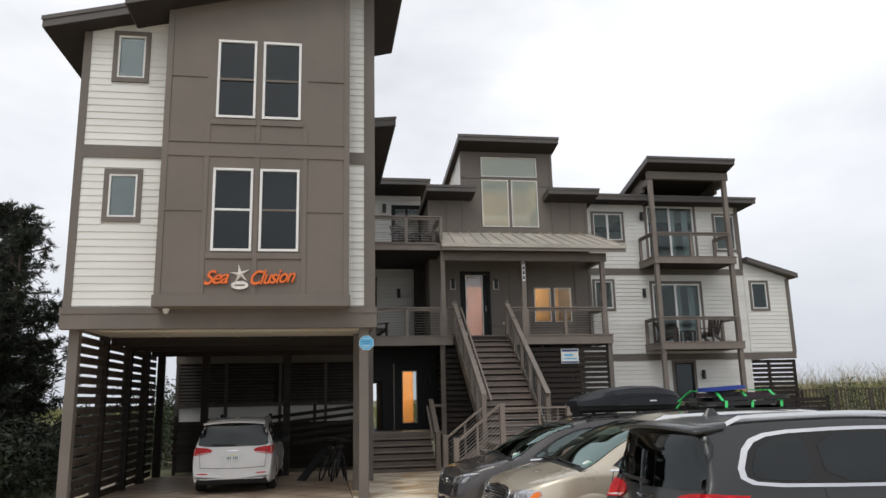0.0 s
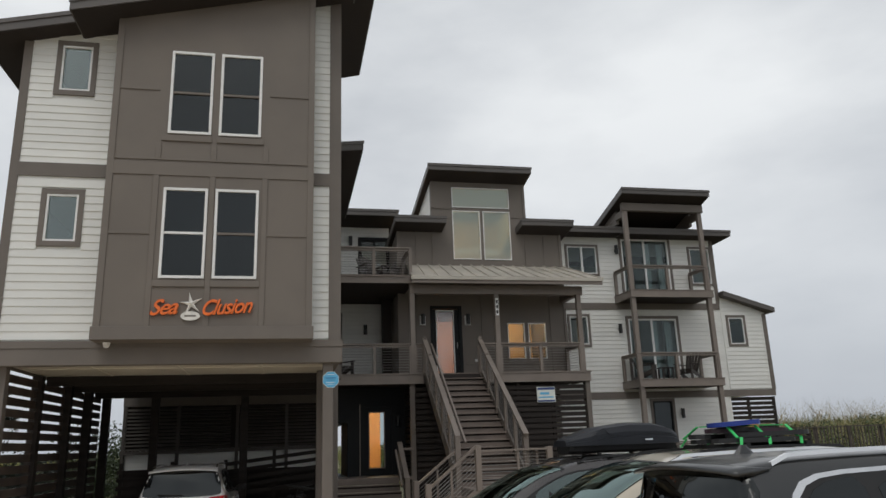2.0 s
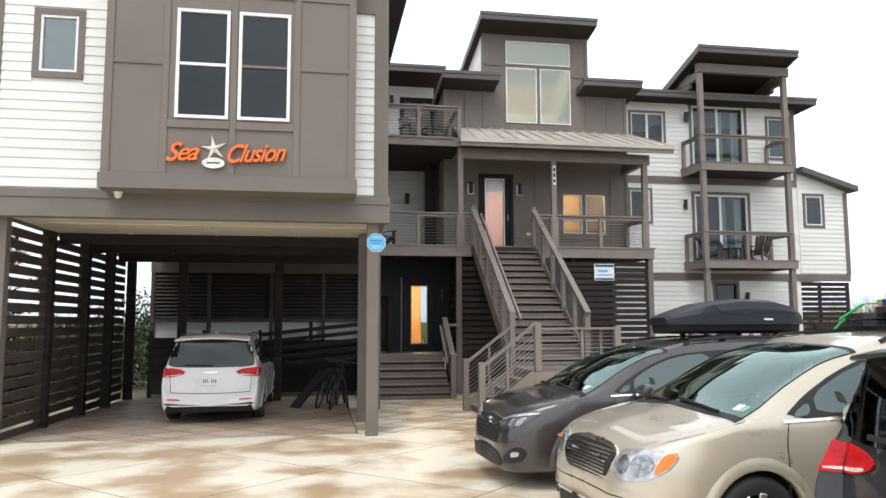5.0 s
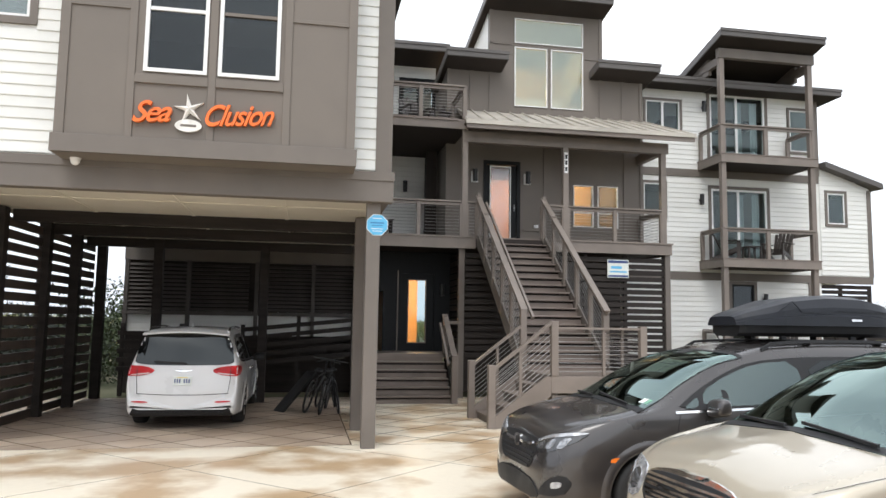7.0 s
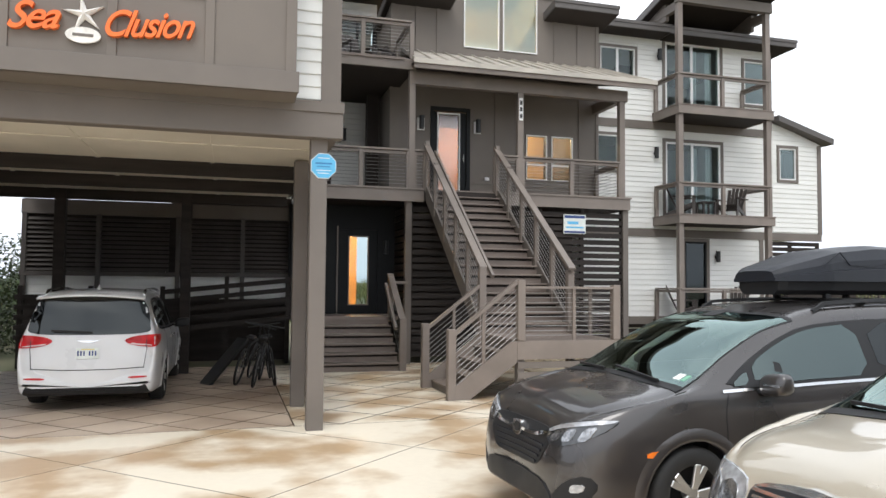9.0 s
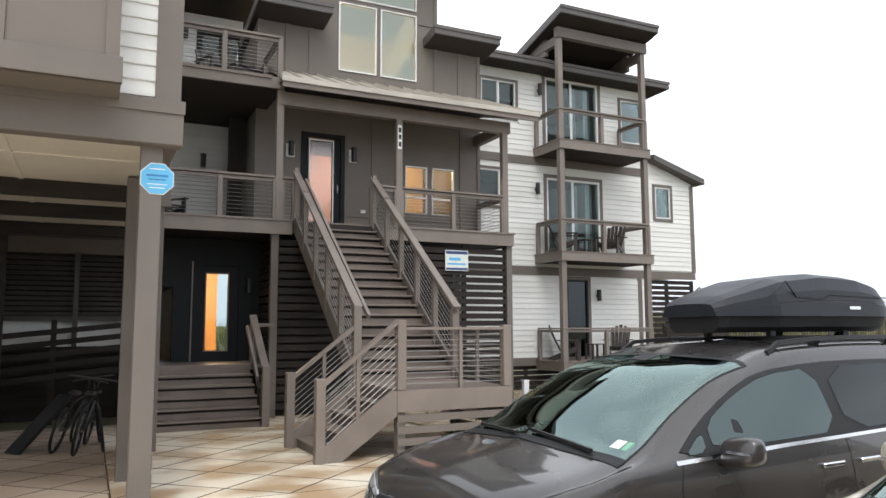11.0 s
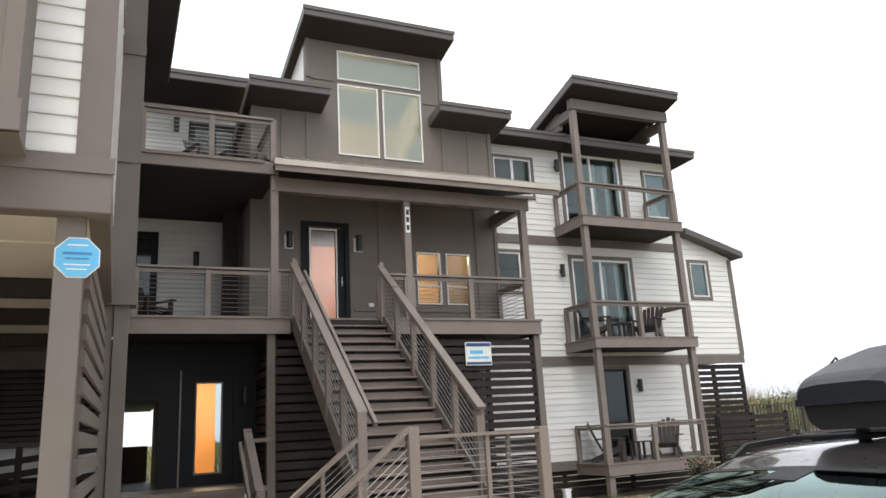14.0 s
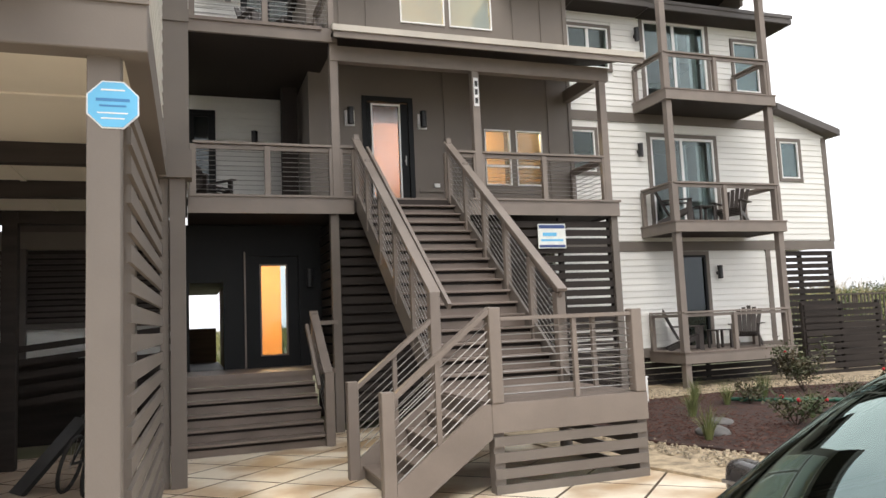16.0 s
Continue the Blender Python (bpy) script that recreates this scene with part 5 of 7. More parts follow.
    # lamps and nose
    for side in (1, -1):
        if style == "gold":
            hl = lay("head_lamp", [(0.49, 0.68), (0.5, 0.84), (0.6, 0.87), (0.8, 0.885), (0.895, 0.88), (0.915, 0.82), (0.9, 0.73), (0.83, 0.665), (0.62, 0.635)], "front", side, LENS, 0.009, step=0.03)
            lay("turn_lens", [(0.858, 0.705), (0.895, 0.74), (0.912, 0.82), (0.896, 0.868), (0.868, 0.85)], "front", side, AMBER, 0.014, hl, step=0.02)
            for y, z, q in ((0.61, 0.755, 0.075), (0.77, 0.765, 0.085)):
                lay("reflector", [(y + q * math.cos(a), z + q * math.sin(a)) for a in np.linspace(0, 5.5, 8)], "front", side, LENSM, 0.013, hl, step=0.03)
            fl = lay("fog_lamp", [(0.56, 0.3), (0.86, 0.34), (0.87, 0.425), (0.58, 0.4)], "front", side, PLASTIC, 0.006, step=0.03)
            lay("fog_trim", [(0.55, 0.4), (0.87, 0.43), (0.87, 0.455), (0.55, 0.425)], "front", side, CHROME, 0.012, fl, step=0.03)
            lay("fog_lens", [(0.73, 0.345), (0.8, 0.355), (0.8, 0.405), (0.73, 0.4)], "front", side, LENS, 0.012, fl, step=0.03, round_by=2)
        elif style == "odyssey":
            hl = lay("head_lamp", [(0.47, 0.73), (0.49, 0.8), (0.6, 0.845), (0.75, 0.88), (0.89, 0.905), (0.91, 0.875), (0.88, 0.8), (0.8, 0.735), (0.68, 0.695), (0.54, 0.685)], "front", side, LENSD, 0.008, step=0.03)
            lay("lamp_strip", [(0.47, 0.79), (0.6, 0.838), (0.75, 0.873), (0.895, 0.902), (0.9, 0.875), (0.75, 0.842), (0.6, 0.805), (0.49, 0.765)], "front", side, LENS, 0.014, hl, step=0.03)
            for a, b in ((0.52, 0.61), (0.65, 0.74), (0.78, 0.84)):
                lay("reflector", [(a, 0.705 + (a - 0.5) * 0.12), (b, 0.705 + (b - 0.5) * 0.14), (b + 0.02, 0.785 + (b - 0.5) * 0.2), (a + 0.02, 0.765 + (a - 0.5) * 0.24)], "front", side, LENSM, 0.012, hl, step=0.03)
            fl = lay("fog_lamp", [(0.56, 0.3), (0.84, 0.32), (0.89, 0.44), (0.86, 0.52), (0.74, 0.47)], "front", side, PLASTIC, 0.006, step=0.03)
            lay("fog_lens", [(0.76, 0.385), (0.83, 0.395), (0.845, 0.455), (0.775, 0.445)], "front", side, LENS, 0.012, fl, step=0.03)
            lay("side_marker", [(0.58, 0.63), (0.75, 0.65), (0.74, 0.69), (0.58, 0.672)], "side", side, AMBER, 0.008)
        else:
            lay("head_lamp", [(0.45, 0.74), (0.6, 0.8), (0.92, 0.86), (0.93, 0.8), (0.7, 0.72)], "front", side, LENSD, 0.008, step=0.04)
    both = lambda half: half + [(-y, z) for y, z in half[::-1]]
    if style == "gold":
        surround = lay("grille", both([(0.2, 0.585), (0.36, 0.6), (0.455, 0.68), (0.48, 0.8), (0.45, 0.85), (0.2, 0.885)]), "front", 1, CHROME, 0.012, label="chrome-framed grille with horizontal bars")
        lay("grille_mesh", both([(0.2, 0.6), (0.35, 0.612), (0.442, 0.688), (0.467, 0.8), (0.437, 0.838), (0.2, 0.855)]), "front", 1, PLASTIC, 0.02, surround)
        for k in range(8):
            z = 0.625 + k * 0.028
            w = 0.36 + 0.012 * k
            lay("grille_bar", both([(w * 0.5, z - 0.007), (w, z - 0.007), (w, z + 0.007), (w * 0.5, z + 0.007)]), "front", 1, CHROME, 0.03, surround, round_by=0)
        lay("emblem", both([(0.03, 0.862), (0.12, 0.872), (0.15, 0.884), (0.03, 0.884)]), "front", 1, CHROME, 0.03, surround, round_by=0)
        intake = lay("lower_intake", both([(0.2, 0.25), (0.5, 0.26), (0.54, 0.375), (0.2, 0.37)]), "front", 1, PLASTIC, 0.008)
        lay("intake_trim", both([(0.2, 0.375), (0.55, 0.38), (0.55, 0.4), (0.2, 0.393)]), "front", 1, CHROME, 0.014, intake, round_by=0)
        lay("bumper_crease", both([(0.2, 0.5), (0.8, 0.52), (0.8, 0.528), (0.2, 0.51)]), "front", 1, PLASTIC, 0.002, round_by=0)
    else:
        grille = lay("grille", both([(0.2, 0.49), (0.36, 0.5), (0.45, 0.57), (0.52, 0.7), (0.5, 0.79), (0.2, 0.805)]), "front", 1, PLASTIC, 0.008, label="black grille with a chrome wing")
        for k in range(4):
            z = 0.525 + k * 0.045
            w = 0.36 + 0.03 * k
            lay("grille_bar", both([(w * 0.5, z - 0.008), (w, z - 0.008), (w, z + 0.008), (w * 0.5, z + 0.008)]), "front", 1, PLASTICG, 0.018, grille, round_by=0)
        lay("chrome_wing", both([(0.1, 0.705), (0.3, 0.71), (0.48, 0.745), (0.5, 0.772), (0.3, 0.738), (0.1, 0.73)]), "front", 1, CHROME, 0.024, grille)
        em = lay("emblem", both([(0.03, 0.665), (0.075, 0.68), (0.085, 0.77), (0.03, 0.785)]), "front", 1, CHROME, 0.04, grille)
        lay("emblem_mark", both([(0.015, 0.69), (0.045, 0.7), (0.05, 0.755), (0.015, 0.765)]), "front", 1, PLASTIC, 0.043, em)
        lay("lower_intake", both([(0.2, 0.255), (0.56, 0.26), (0.6, 0.31), (0.48, 0.425), (0.2, 0.43)]), "front", 1, PLASTIC, 0.014)
    for y in (-0.55, 0.1):
        q0 = 32 - y * 6
        part("wiper", beam(bmesh.new(), surf(1.05 + cab, q0) + Vector((-0.015, 0, 0.02)), surf(1.11 + cab, q0 - 3.2) + Vector((-0.015, 0, 0.02)), 0.02, 0.02), PLASTIC, v)
    # dark cabin: floor, seats, dashboard
    part("cabin_floor", boxes((0.25, 4.95, -0.7, 0.7, 0.3, 0.5), (1.25, 1.75, -0.8, 0.8, 0.5, 1.0)), CABIN, v)
    for x in (2.3, 3.2, 4.1):
        for y in (-0.4, 0.4):
            part("seat", boxes((x, x + 0.5, y - 0.25, y + 0.25, 0.5, 0.72), (x + 0.42, x + 0.58, y - 0.25, y + 0.25, 0.72, 1.2), (x + 0.46, x + 0.56, y - 0.13, y + 0.13, 1.2, 1.4), bevel=0.03), CABIN, v)
    # wheels and arches
    tyre, rim, spk = wheel_meshes(spokes)
    for a in axles:
        for side in (-1, 1):
            w = shared("wheel", tyre, pose(a, side * 0.87, 0.345, 0, 0, 0 if side < 0 else 180), v)
            shared("rim", rim, Matrix.Identity(4), w)
            shared("spokes", spk, Matrix.Identity(4), w)
            part("wheel_arch_liner", boxes((a - 0.4, a + 0.4, side * 0.55 - 0.02, side * 0.55 + 0.02, 0.2, 0.75)), PLASTIC, v)
            bm = bmesh.new()
            rows_a = []
            for k in range(25):
                t = math.pi * (k / 24 * 1.1 - 0.05)
                ring = []
                for q, o in ((0.4, -0.05), (0.4, 0.014), (0.425, 0.02), (0.46, 0.012), (0.5, -0.004)):
                    x, z = a + q * math.cos(t), 0.335 + q * math.sin(t)
                    hit = shell.ray_cast(Vector((x, side * 2, max(z, 0.3))), Vector((0, -side, 0)))[0]
                    ring.append(bm.verts.new((x, (hit.y if hit else side * 0.93) + side * o, z)))
                rows_a.append(ring)
            for p, q in zip(rows_a, rows_a[1:]):
                for k in range(4):
                    bm.faces.new((p[k], p[k + 1], q[k + 1], q[k]))
            part("wheel_arch", bm, paint, v, smooth=True)
    # flanks
    for side in (-1, 1):
        for s in (1.42 + cab, 2.82, 3.85):
            skin("door_gap", s - 0.005, s + 0.005, 8, 20.2, side, PLASTIC, 0.002, ns=1, nq=14)
        if chrome_line:
            lay("chrome_strip", [(1.42 + cab, 1.06), (2.2, 1.09), (3.4, 1.117), (4.5, 1.155), (4.5, 1.175), (3.4, 1.138), (2.2, 1.112), (1.42 + cab, 1.082)], "side", side, CHROME, 0.013, step=0.12, round_by=0)
        rl = bmesh.new()
        line = [surf(s, 26.1, side) + Vector((0, 0, 0.05 if 2.45 < s < 4.5 else 0.0)) for s in np.linspace(2.35, 4.6, 16)]
        sec = [[rl.verts.new(p + Vector((0, dy, dz))) for dy, dz in ((-0.02, -0.015), (0.02, -0.015), (0.015, 0.015), (-0.015, 0.015))] for p in line]
        for p, q in zip(sec, sec[1:]):
            for k in range(4):
                rl.faces.new((p[k], p[(k + 1) % 4], q[(k + 1) % 4], q[k]))
        rl.faces.new(sec[0]), rl.faces.new(sec[-1][::-1])
        part("roof_rail", rl, PLASTIC if style != "pacifica" else CHROME, v)
        mx = (1.98 if style == "gold" else 1.79) + cab
        m = bmesh.new()
        bmesh.ops.create_uvsphere(m, u_segments=20, v_segments=12, radius=1)
        for q in m.verts:
            q.co = Vector([math.copysign(abs(c) ** 0.6, c) for c in q.co])
            q.co = Vector((mx + q.co.x * 0.075 * (1 - 0.15 * q.co.z), side * (1.09 + q.co.y * 0.13), 1.125 + q.co.z * 0.085 + 0.015 * q.co.y))
        mir = part("mirror", m, PLASTIC if style == "pacifica" else paint, v, smooth=True)
        part("mirror_arm", beam(bmesh.new(), (mx - 0.01, side * 0.9, 1.06), (mx, side * 1.05, 1.07), 0.1, 0.05, bevel=0.015), PLASTIC, mir)
        part("turn_strip", boxes((mx - 0.08, mx - 0.066, side * 1.12 - 0.08, side * 1.12 + 0.08, 1.12, 1.135)), LENSM, mir)
        for s in (2.6, 3.0):
            hit = shell.ray_cast(Vector((s, side * 2, 0.96)), Vector((0, -side, 0)))[0]
            part("door_handle", boxes((s - 0.11, s + 0.11, hit.y - 0.005, hit.y + 0.03 * side, 0.945, 0.975) if side > 0 else (s - 0.11, s + 0.11, hit.y - 0.03, hit.y + 0.005, 0.945, 0.975), bevel=0.008), CHROME, v)
    # tail
    lay("tailgate_window", both([(0.3, 1.115), (0.66, 1.12), (0.84, 1.15), (0.83, 1.25), (0.79, 1.45), (0.7, 1.63), (0.3, 1.65)]), "rear", 1, CARDARK, 0.008)
    for side in (1, -1):
        tl = lay("tail_lamp", [(0.48, 1.035), (0.6, 1.085), (0.8, 1.105), (0.935, 1.11), (0.955, 1.0), (0.93, 0.93), (0.8, 0.925), (0.64, 0.945), (0.52, 0.985)], "rear", side, REDLENS, 0.014, step=0.03)
        lay("reverse_lens", [(0.56, 0.975), (0.66, 0.952), (0.88, 0.94), (0.89, 0.955), (0.67, 0.975), (0.58, 0.992)], "rear", side, LENSR, 0.02, tl, step=0.03)
        lay("lamp_gap", [(0.775, 0.92), (0.785, 0.92), (0.79, 1.105), (0.78, 1.105)], "rear", side, PLASTIC, 0.021, tl, step=0.03, round_by=0)
        lay("reflector", [(0.56, 0.475), (0.82, 0.49), (0.82, 0.515), (0.56, 0.5)], "rear", side, REDLENS, 0.012)
        lay("tailgate_gap", [(0.755, 0.62), (0.765, 0.62), (0.8, 0.93), (0.79, 0.93)], "rear", side, PLASTIC, 0.003, round_by=0)
    lay("rear_emblem", both([(0.03, 1.005), (0.08, 1.012), (0.17, 1.04), (0.06, 1.03), (0.03, 1.034)]), "rear", 1, CHROME, 0.016, round_by=0)
    lay("bumper_gap", both([(0.3, 0.605), (0.76, 0.62), (0.76, 0.632), (0.3, 0.617)]), "rear", 1, PLASTIC, 0.003, round_by=0)
    lay("lower_valance", both([(0.3, 0.27), (0.7, 0.28), (0.72, 0.33), (0.3, 0.32)]), "rear", 1, PLASTIC, 0.01)
    tail_at = lambda z: shell.ray_cast(Vector((6.5, 0, z)), Vector((-1, 0, 0)))[0]
    lean = (tail_at(0.93) - tail_at(0.77)).normalized()
    plate_m = Matrix((Vector((0, 1, 0)), lean, Vector((0, 1, 0)).cross(lean))).transposed().to_4x4()
    plate_m.translation = tail_at(0.85) + plate_m.to_3x3() @ Vector((0, 0, 0.012))
    pl = part("number_plate", boxes((-0.155, 0.155, -0.08, 0.08, -0.006, 0.006), bevel=0.003), PLATE, v, "white number plate with dark bars")
    pl.matrix_basis = plate_m
    for y in (-0.125, -0.085, -0.045, 0.03, 0.07, 0.11):
        part("plate_bar", boxes((y - 0.01, y + 0.01, -0.035, 0.035, 0.006, 0.009)), INK, pl)
    part("plate_band", boxes((-0.09, 0.09, 0.052, 0.064, 0.006, 0.008)), GREENP if style == "pacifica" and paint is BLACKP else YEL, pl)
    wp = tail_at(1.16)
    part("rear_wiper", beam(bmesh.new(), (wp.x + 0.02, 0.05, 1.15), (wp.x + 0.005, -0.5, 1.18), 0.025, 0.03), PLASTIC, v)
    sp = bmesh.new()
    rows_s = []
    for y in np.linspace(-0.74, 0.74, 15):
        back = -0.1 * (y / 0.74) ** 2
        zr = zt_of(1.695) - 0.05 * (y / 0.74) ** 2
        rows_s.append([sp.verts.new((x + back, y, zr + z)) for x, z in ((4.72, 0.005), (4.9, 0.012), (5.03, -0.012), (5.045, -0.03), (5.03, -0.045), (4.9, -0.04))])
    for p, q in zip(rows_s, rows_s[1:]):
        for k in range(6):
            sp.faces.new((p[k], p[(k + 1) % 6], q[(k + 1) % 6], q[k]))
    sp.faces.new(rows_s[0]), sp.faces.new(rows_s[-1][::-1])
    part("rear_spoiler", sp, paint, v, smooth=True)
    fin = bmesh.new()
    bmesh.ops.create_cone(fin, cap_ends=True, segments=10, radius1=0.07, radius2=0.02, depth=0.08, matrix=Matrix.LocRotScale((4.3, 0, zt_of(1.75) + 0.03), None, (1.5, 0.5, 1)))
    part("antenna", fin, paint, v)
    return v


GREYP = mat("dark_grey_car_paint", (0.05, 0.045, 0.044), 0.28, 0.05, 2, 0, 300, metal=0.35, coat=0.9)
GOLDP = mat("champagne_car_paint", (0.54, 0.48, 0.38), 0.3, 0.04, 2, 0, 300, metal=0.4, coat=1.0)
BLACKP = mat("black_grey_car_paint", (0.02, 0.021, 0.022), 0.3, 0.05, 2, 0, 300, metal=0.2, coat=0.5)
WHITEP = mat("white_car_paint", (0.72, 0.72, 0.72), 0.3, 0.03, 2, 0, 300, coat=0.8)

CAR = Matrix.Diagonal((0.945, 0.945, 0.945, 1))
OD = pose(0.985, 12.56, gz(12.56), -0.8, 0, 3.2) @ Matrix.Diagonal((0.92, 0.92, 0.92, 1))
minivan(OD, "dark grey minivan with a black roof box", GREYP, 5, cab=-0.15)
GO = pose(1.13, 9.77, gz(9.77) + 0.02, -0.8, 0, 3.4) @ CAR
minivan(GO, "champagne gold minivan with boards on its roof", GOLDP, 9, style="gold", cab=-0.18)
minivan(pose(1.92, 7.18, gz(7.16), -0.8, 0, 3.4) @ CAR @ pose(5.16, 0, 0, 0, 0, 180), "black minivan seen with its tailgate closed", BLACKP, 5, glass_front=CARDARK, chrome_line=False, style="pacifica")
minivan(pose(-2.97, 18.5 + 4.9, gz(18.8), 0, 0, -90) @ CAR, "white minivan parked under the carport", WHITEP, 5, glass_front=CARDARK, chrome_line=False, style="pacifica", tall=1.05)


def roof_box(at):
    rb = thing("roof_box", at.translation, "glossy black roof cargo box on crossbars", "roof box")
    rb.matrix_basis = at
    def shell_part(nm, material, half, x0, x1):
        """A faceted shell: half sections of width and height, joined along the length."""
        bm = bmesh.new()
        rings = []
        for u in np.linspace(0, 1, 33):
            wide = (0.6 + 0.4 * min(1.0, u / 0.24) ** 0.6) * (1 - 0.16 * max(0.0, (u - 0.86) / 0.14) ** 2)
            tall_ = float(np.interp(u, (0.0, 0.05, 0.3, 0.55, 0.78, 0.93, 1.0), (0.28, 0.42, 0.84, 1.0, 0.96, 0.76, 0.5)))
            line = [(w * wide, z if nm == "base" else z0_l + (z - z0_l) * tall_) for w, z in half]
            rings.append([bm.verts.new((x0 + (x1 - x0) * u, w, z)) for w, z in line] + [bm.verts.new((x0 + (x1 - x0) * u, -w, z)) for w, z in line[::-1]])
        n = len(rings[0])
        for a, b in zip(rings, rings[1:]):
            for k in range(n):
                bm.faces.new((a[k], a[(k + 1) % n], b[(k + 1) % n], b[k]))
        bm.faces.new(rings[0]), bm.faces.new(rings[-1][::-1])
        bmesh.ops.bevel(bm, geom=[e for e in bm.edges if not e.is_boundary and len(e.link_faces) == 2 and e.calc_face_angle(0) > 0.35], offset=0.012, segments=2, affect="EDGES")
        return part(nm, bm, material, rb)

    z0_l = 0.12
    lid = shell_part("lid", PLASTICG, [(0.02, 0.475), (0.22, 0.47), (0.36, 0.43), (0.405, 0.33), (0.41, 0.25), (0.435, 0.235), (0.44, 0.12), (0.02, 0.12)], 0.0, 2.0)
    shell_part("base", PLASTIC, [(0.02, 0.118), (0.42, 0.118), (0.39, 0.04), (0.3, 0.0), (0.02, 0.0)], 0.05, 1.95)
    for side in (-1, 1):
        pts = [(0.42, 0.27), (0.6, 0.385), (0.72, 0.27), (1.05, 0.255), (1.15, 0.29), (1.9, 0.275)]
        for (a, za), (b, zb) in zip(pts, pts[1:]):
            part("lid_crease", beam(bmesh.new(), (a, side * 0.412, za), (b, side * 0.412, zb), 0.008, 0.008), PLASTICG, lid)
    for x in (0.55, 1.45):
        part("crossbar", boxes((x - 0.04, x + 0.04, -0.68, 0.68, -0.075, -0.03), bevel=0.01), PLASTIC, rb)
        for y in (-0.62, 0.62):
            part("bar_foot", boxes((x - 0.06, x + 0.06, y - 0.04, y + 0.04, -0.14, -0.06), bevel=0.01), PLASTIC, rb)
        for y in (-0.3, 0.3):
            part("clamp", boxes((x - 0.03, x + 0.03, y - 0.02, y + 0.02, -0.04, 0.03)), PLASTIC, rb)
    part("maker_bar", boxes((1.33, 1.47, -0.446, -0.438, 0.175, 0.2)), CHROME, rb)
    return rb


roof_box(OD @ pose(2.44, 0.0, 1.8))

pile = thing("board_stack", (0, 0, 0), "strapped stack of bodyboards on a roof rack", "bodyboards")
pile.matrix_basis = GO @ pose(3.0, 0, 1.81)
cols = [mat("board_" + n, c, 0.45, 0.08, 4, 0.05, 60) for n, c in (("black", (0.02, 0.02, 0.022)), ("blue", (0.02, 0.05, 0.3)), ("yellow", (0.5, 0.3, 0.08)), ("navy", (0.02, 0.03, 0.1)), ("red", (0.045, 0.018, 0.03)))]
rngb = random.Random(4)
for k, (ci, x0, y0, dz, tilt) in enumerate(((0, 0.0, -0.3, 0.0, 0), (0, 0.1, 0.3, 0.0, 0), (0, 0.05, 0.25, 0.065, 1), (0, 0.2, -0.3, 0.06, -1), (4, 0.12, 0.0, 0.125, 1), (1, 0.05, -0.2, 0.19, -3), (2, 0.3, 0.1, 0.2, 2), (0, 0.25, -0.1, 0.14, 2))):
    bm = bmesh.new()
    pts = [(1.05 * math.copysign(abs(math.cos(a)) ** 0.5, math.cos(a)) * 0.5 + 0.52, 0.27 * math.copysign(abs(math.sin(a)) ** 0.7, math.sin(a))) for a in np.linspace(0, 2 * math.pi, 24, endpoint=False)]
    lo, hi = [bm.verts.new((x, y, 0)) for x, y in pts], [bm.verts.new((x, y, 0.055)) for x, y in pts]
    bm.faces.new(lo[::-1]), bm.faces.new(hi)
    for i in range(24):
        bm.faces.new((lo[i], lo[(i + 1) % 24], hi[(i + 1) % 24], hi[i]))
    b = part("bodyboard", bm, cols[ci], pile)
    b.matrix_basis = pose(x0, y0, dz, 0, tilt, rngb.uniform(-8, 8)) @ Matrix.Diagonal((0.6 if ci in (1, 2) else 1, 0.8, 1, 1))
GREEN = mat("green_strap", (0.05, 0.6, 0.15), 0.6, 0.05, 4, 0, 60)
for x in (0.15, 0.55, 1.0):
    st = bmesh.new()
    arc = [(-0.6, -0.03), (-0.54, 0.06), (-0.3, 0.2), (0.25, 0.215), (0.52, 0.07), (0.6, -0.03)]
    for (a, b), (c, d) in zip(arc, arc[1:]):
        beam(st, (x, a, b), (x + 0.05 * (1 if a < 0 else -1), c, d), 0.035, 0.014)
    part("strap", st, GREEN, pile)
for x in (0.2, 1.05):
    part("crossbar", boxes((x - 0.03, x + 0.03, -0.66, 0.66, -0.05, -0.005)), PLASTIC, pile)


# ---------- signs ----------
def lettering(text, size, depth, shear=0.25, weight=0.0):
    cu = bpy.data.curves.new("lettering", "FONT")
    cu.body, cu.size, cu.extrude, cu.shear, cu.offset, cu.space_character = text, size, depth, shear, weight, 0.9
    tmp = bpy.data.objects.new("lettering_tmp", cu)
    scene.collection.objects.link(tmp)
    me = bpy.data.meshes.new_from_object(tmp.evaluated_get(bpy.context.evaluated_depsgraph_get()))
    bpy.data.objects.remove(tmp)
    return me


sign = thing("house_sign", (-2.42, BY, 4.63), "orange cut-out script sign with a white starfish", "sign")
for text, x, wide in (("Sea", -0.9, 0.5), ("Clusion", 0.02, 0.9)):
    me = lettering(text, 0.4, 0.03, 0.5, 0.005)
    xs = [v.co.x for v in me.vertices]
    k = wide / (max(xs) - min(xs))
    for v in me.vertices:
        v.co.x = (v.co.x - min(xs)) * k
    me.materials.append(ORANGE)
    shared("lettering", me, pose(x, -0.045, -0.19, 90, 0, 0) @ pose(0, 0, 0, 0, 0, 4), sign)
bm = bmesh.new()
star = []
for k in range(10):
    a = math.radians(100 + 36 * k)
    r = 0.21 if k % 2 == 0 else 0.055
    star.append((r * math.cos(a) - 0.2, r * math.sin(a) + 0.03))
f = [bm.verts.new((x, -0.03, z)) for x, z in star]
k2 = [bm.verts.new((x, 0.0, z)) for x, z in star]
mid = bm.verts.new((-0.2, -0.07, 0.03))
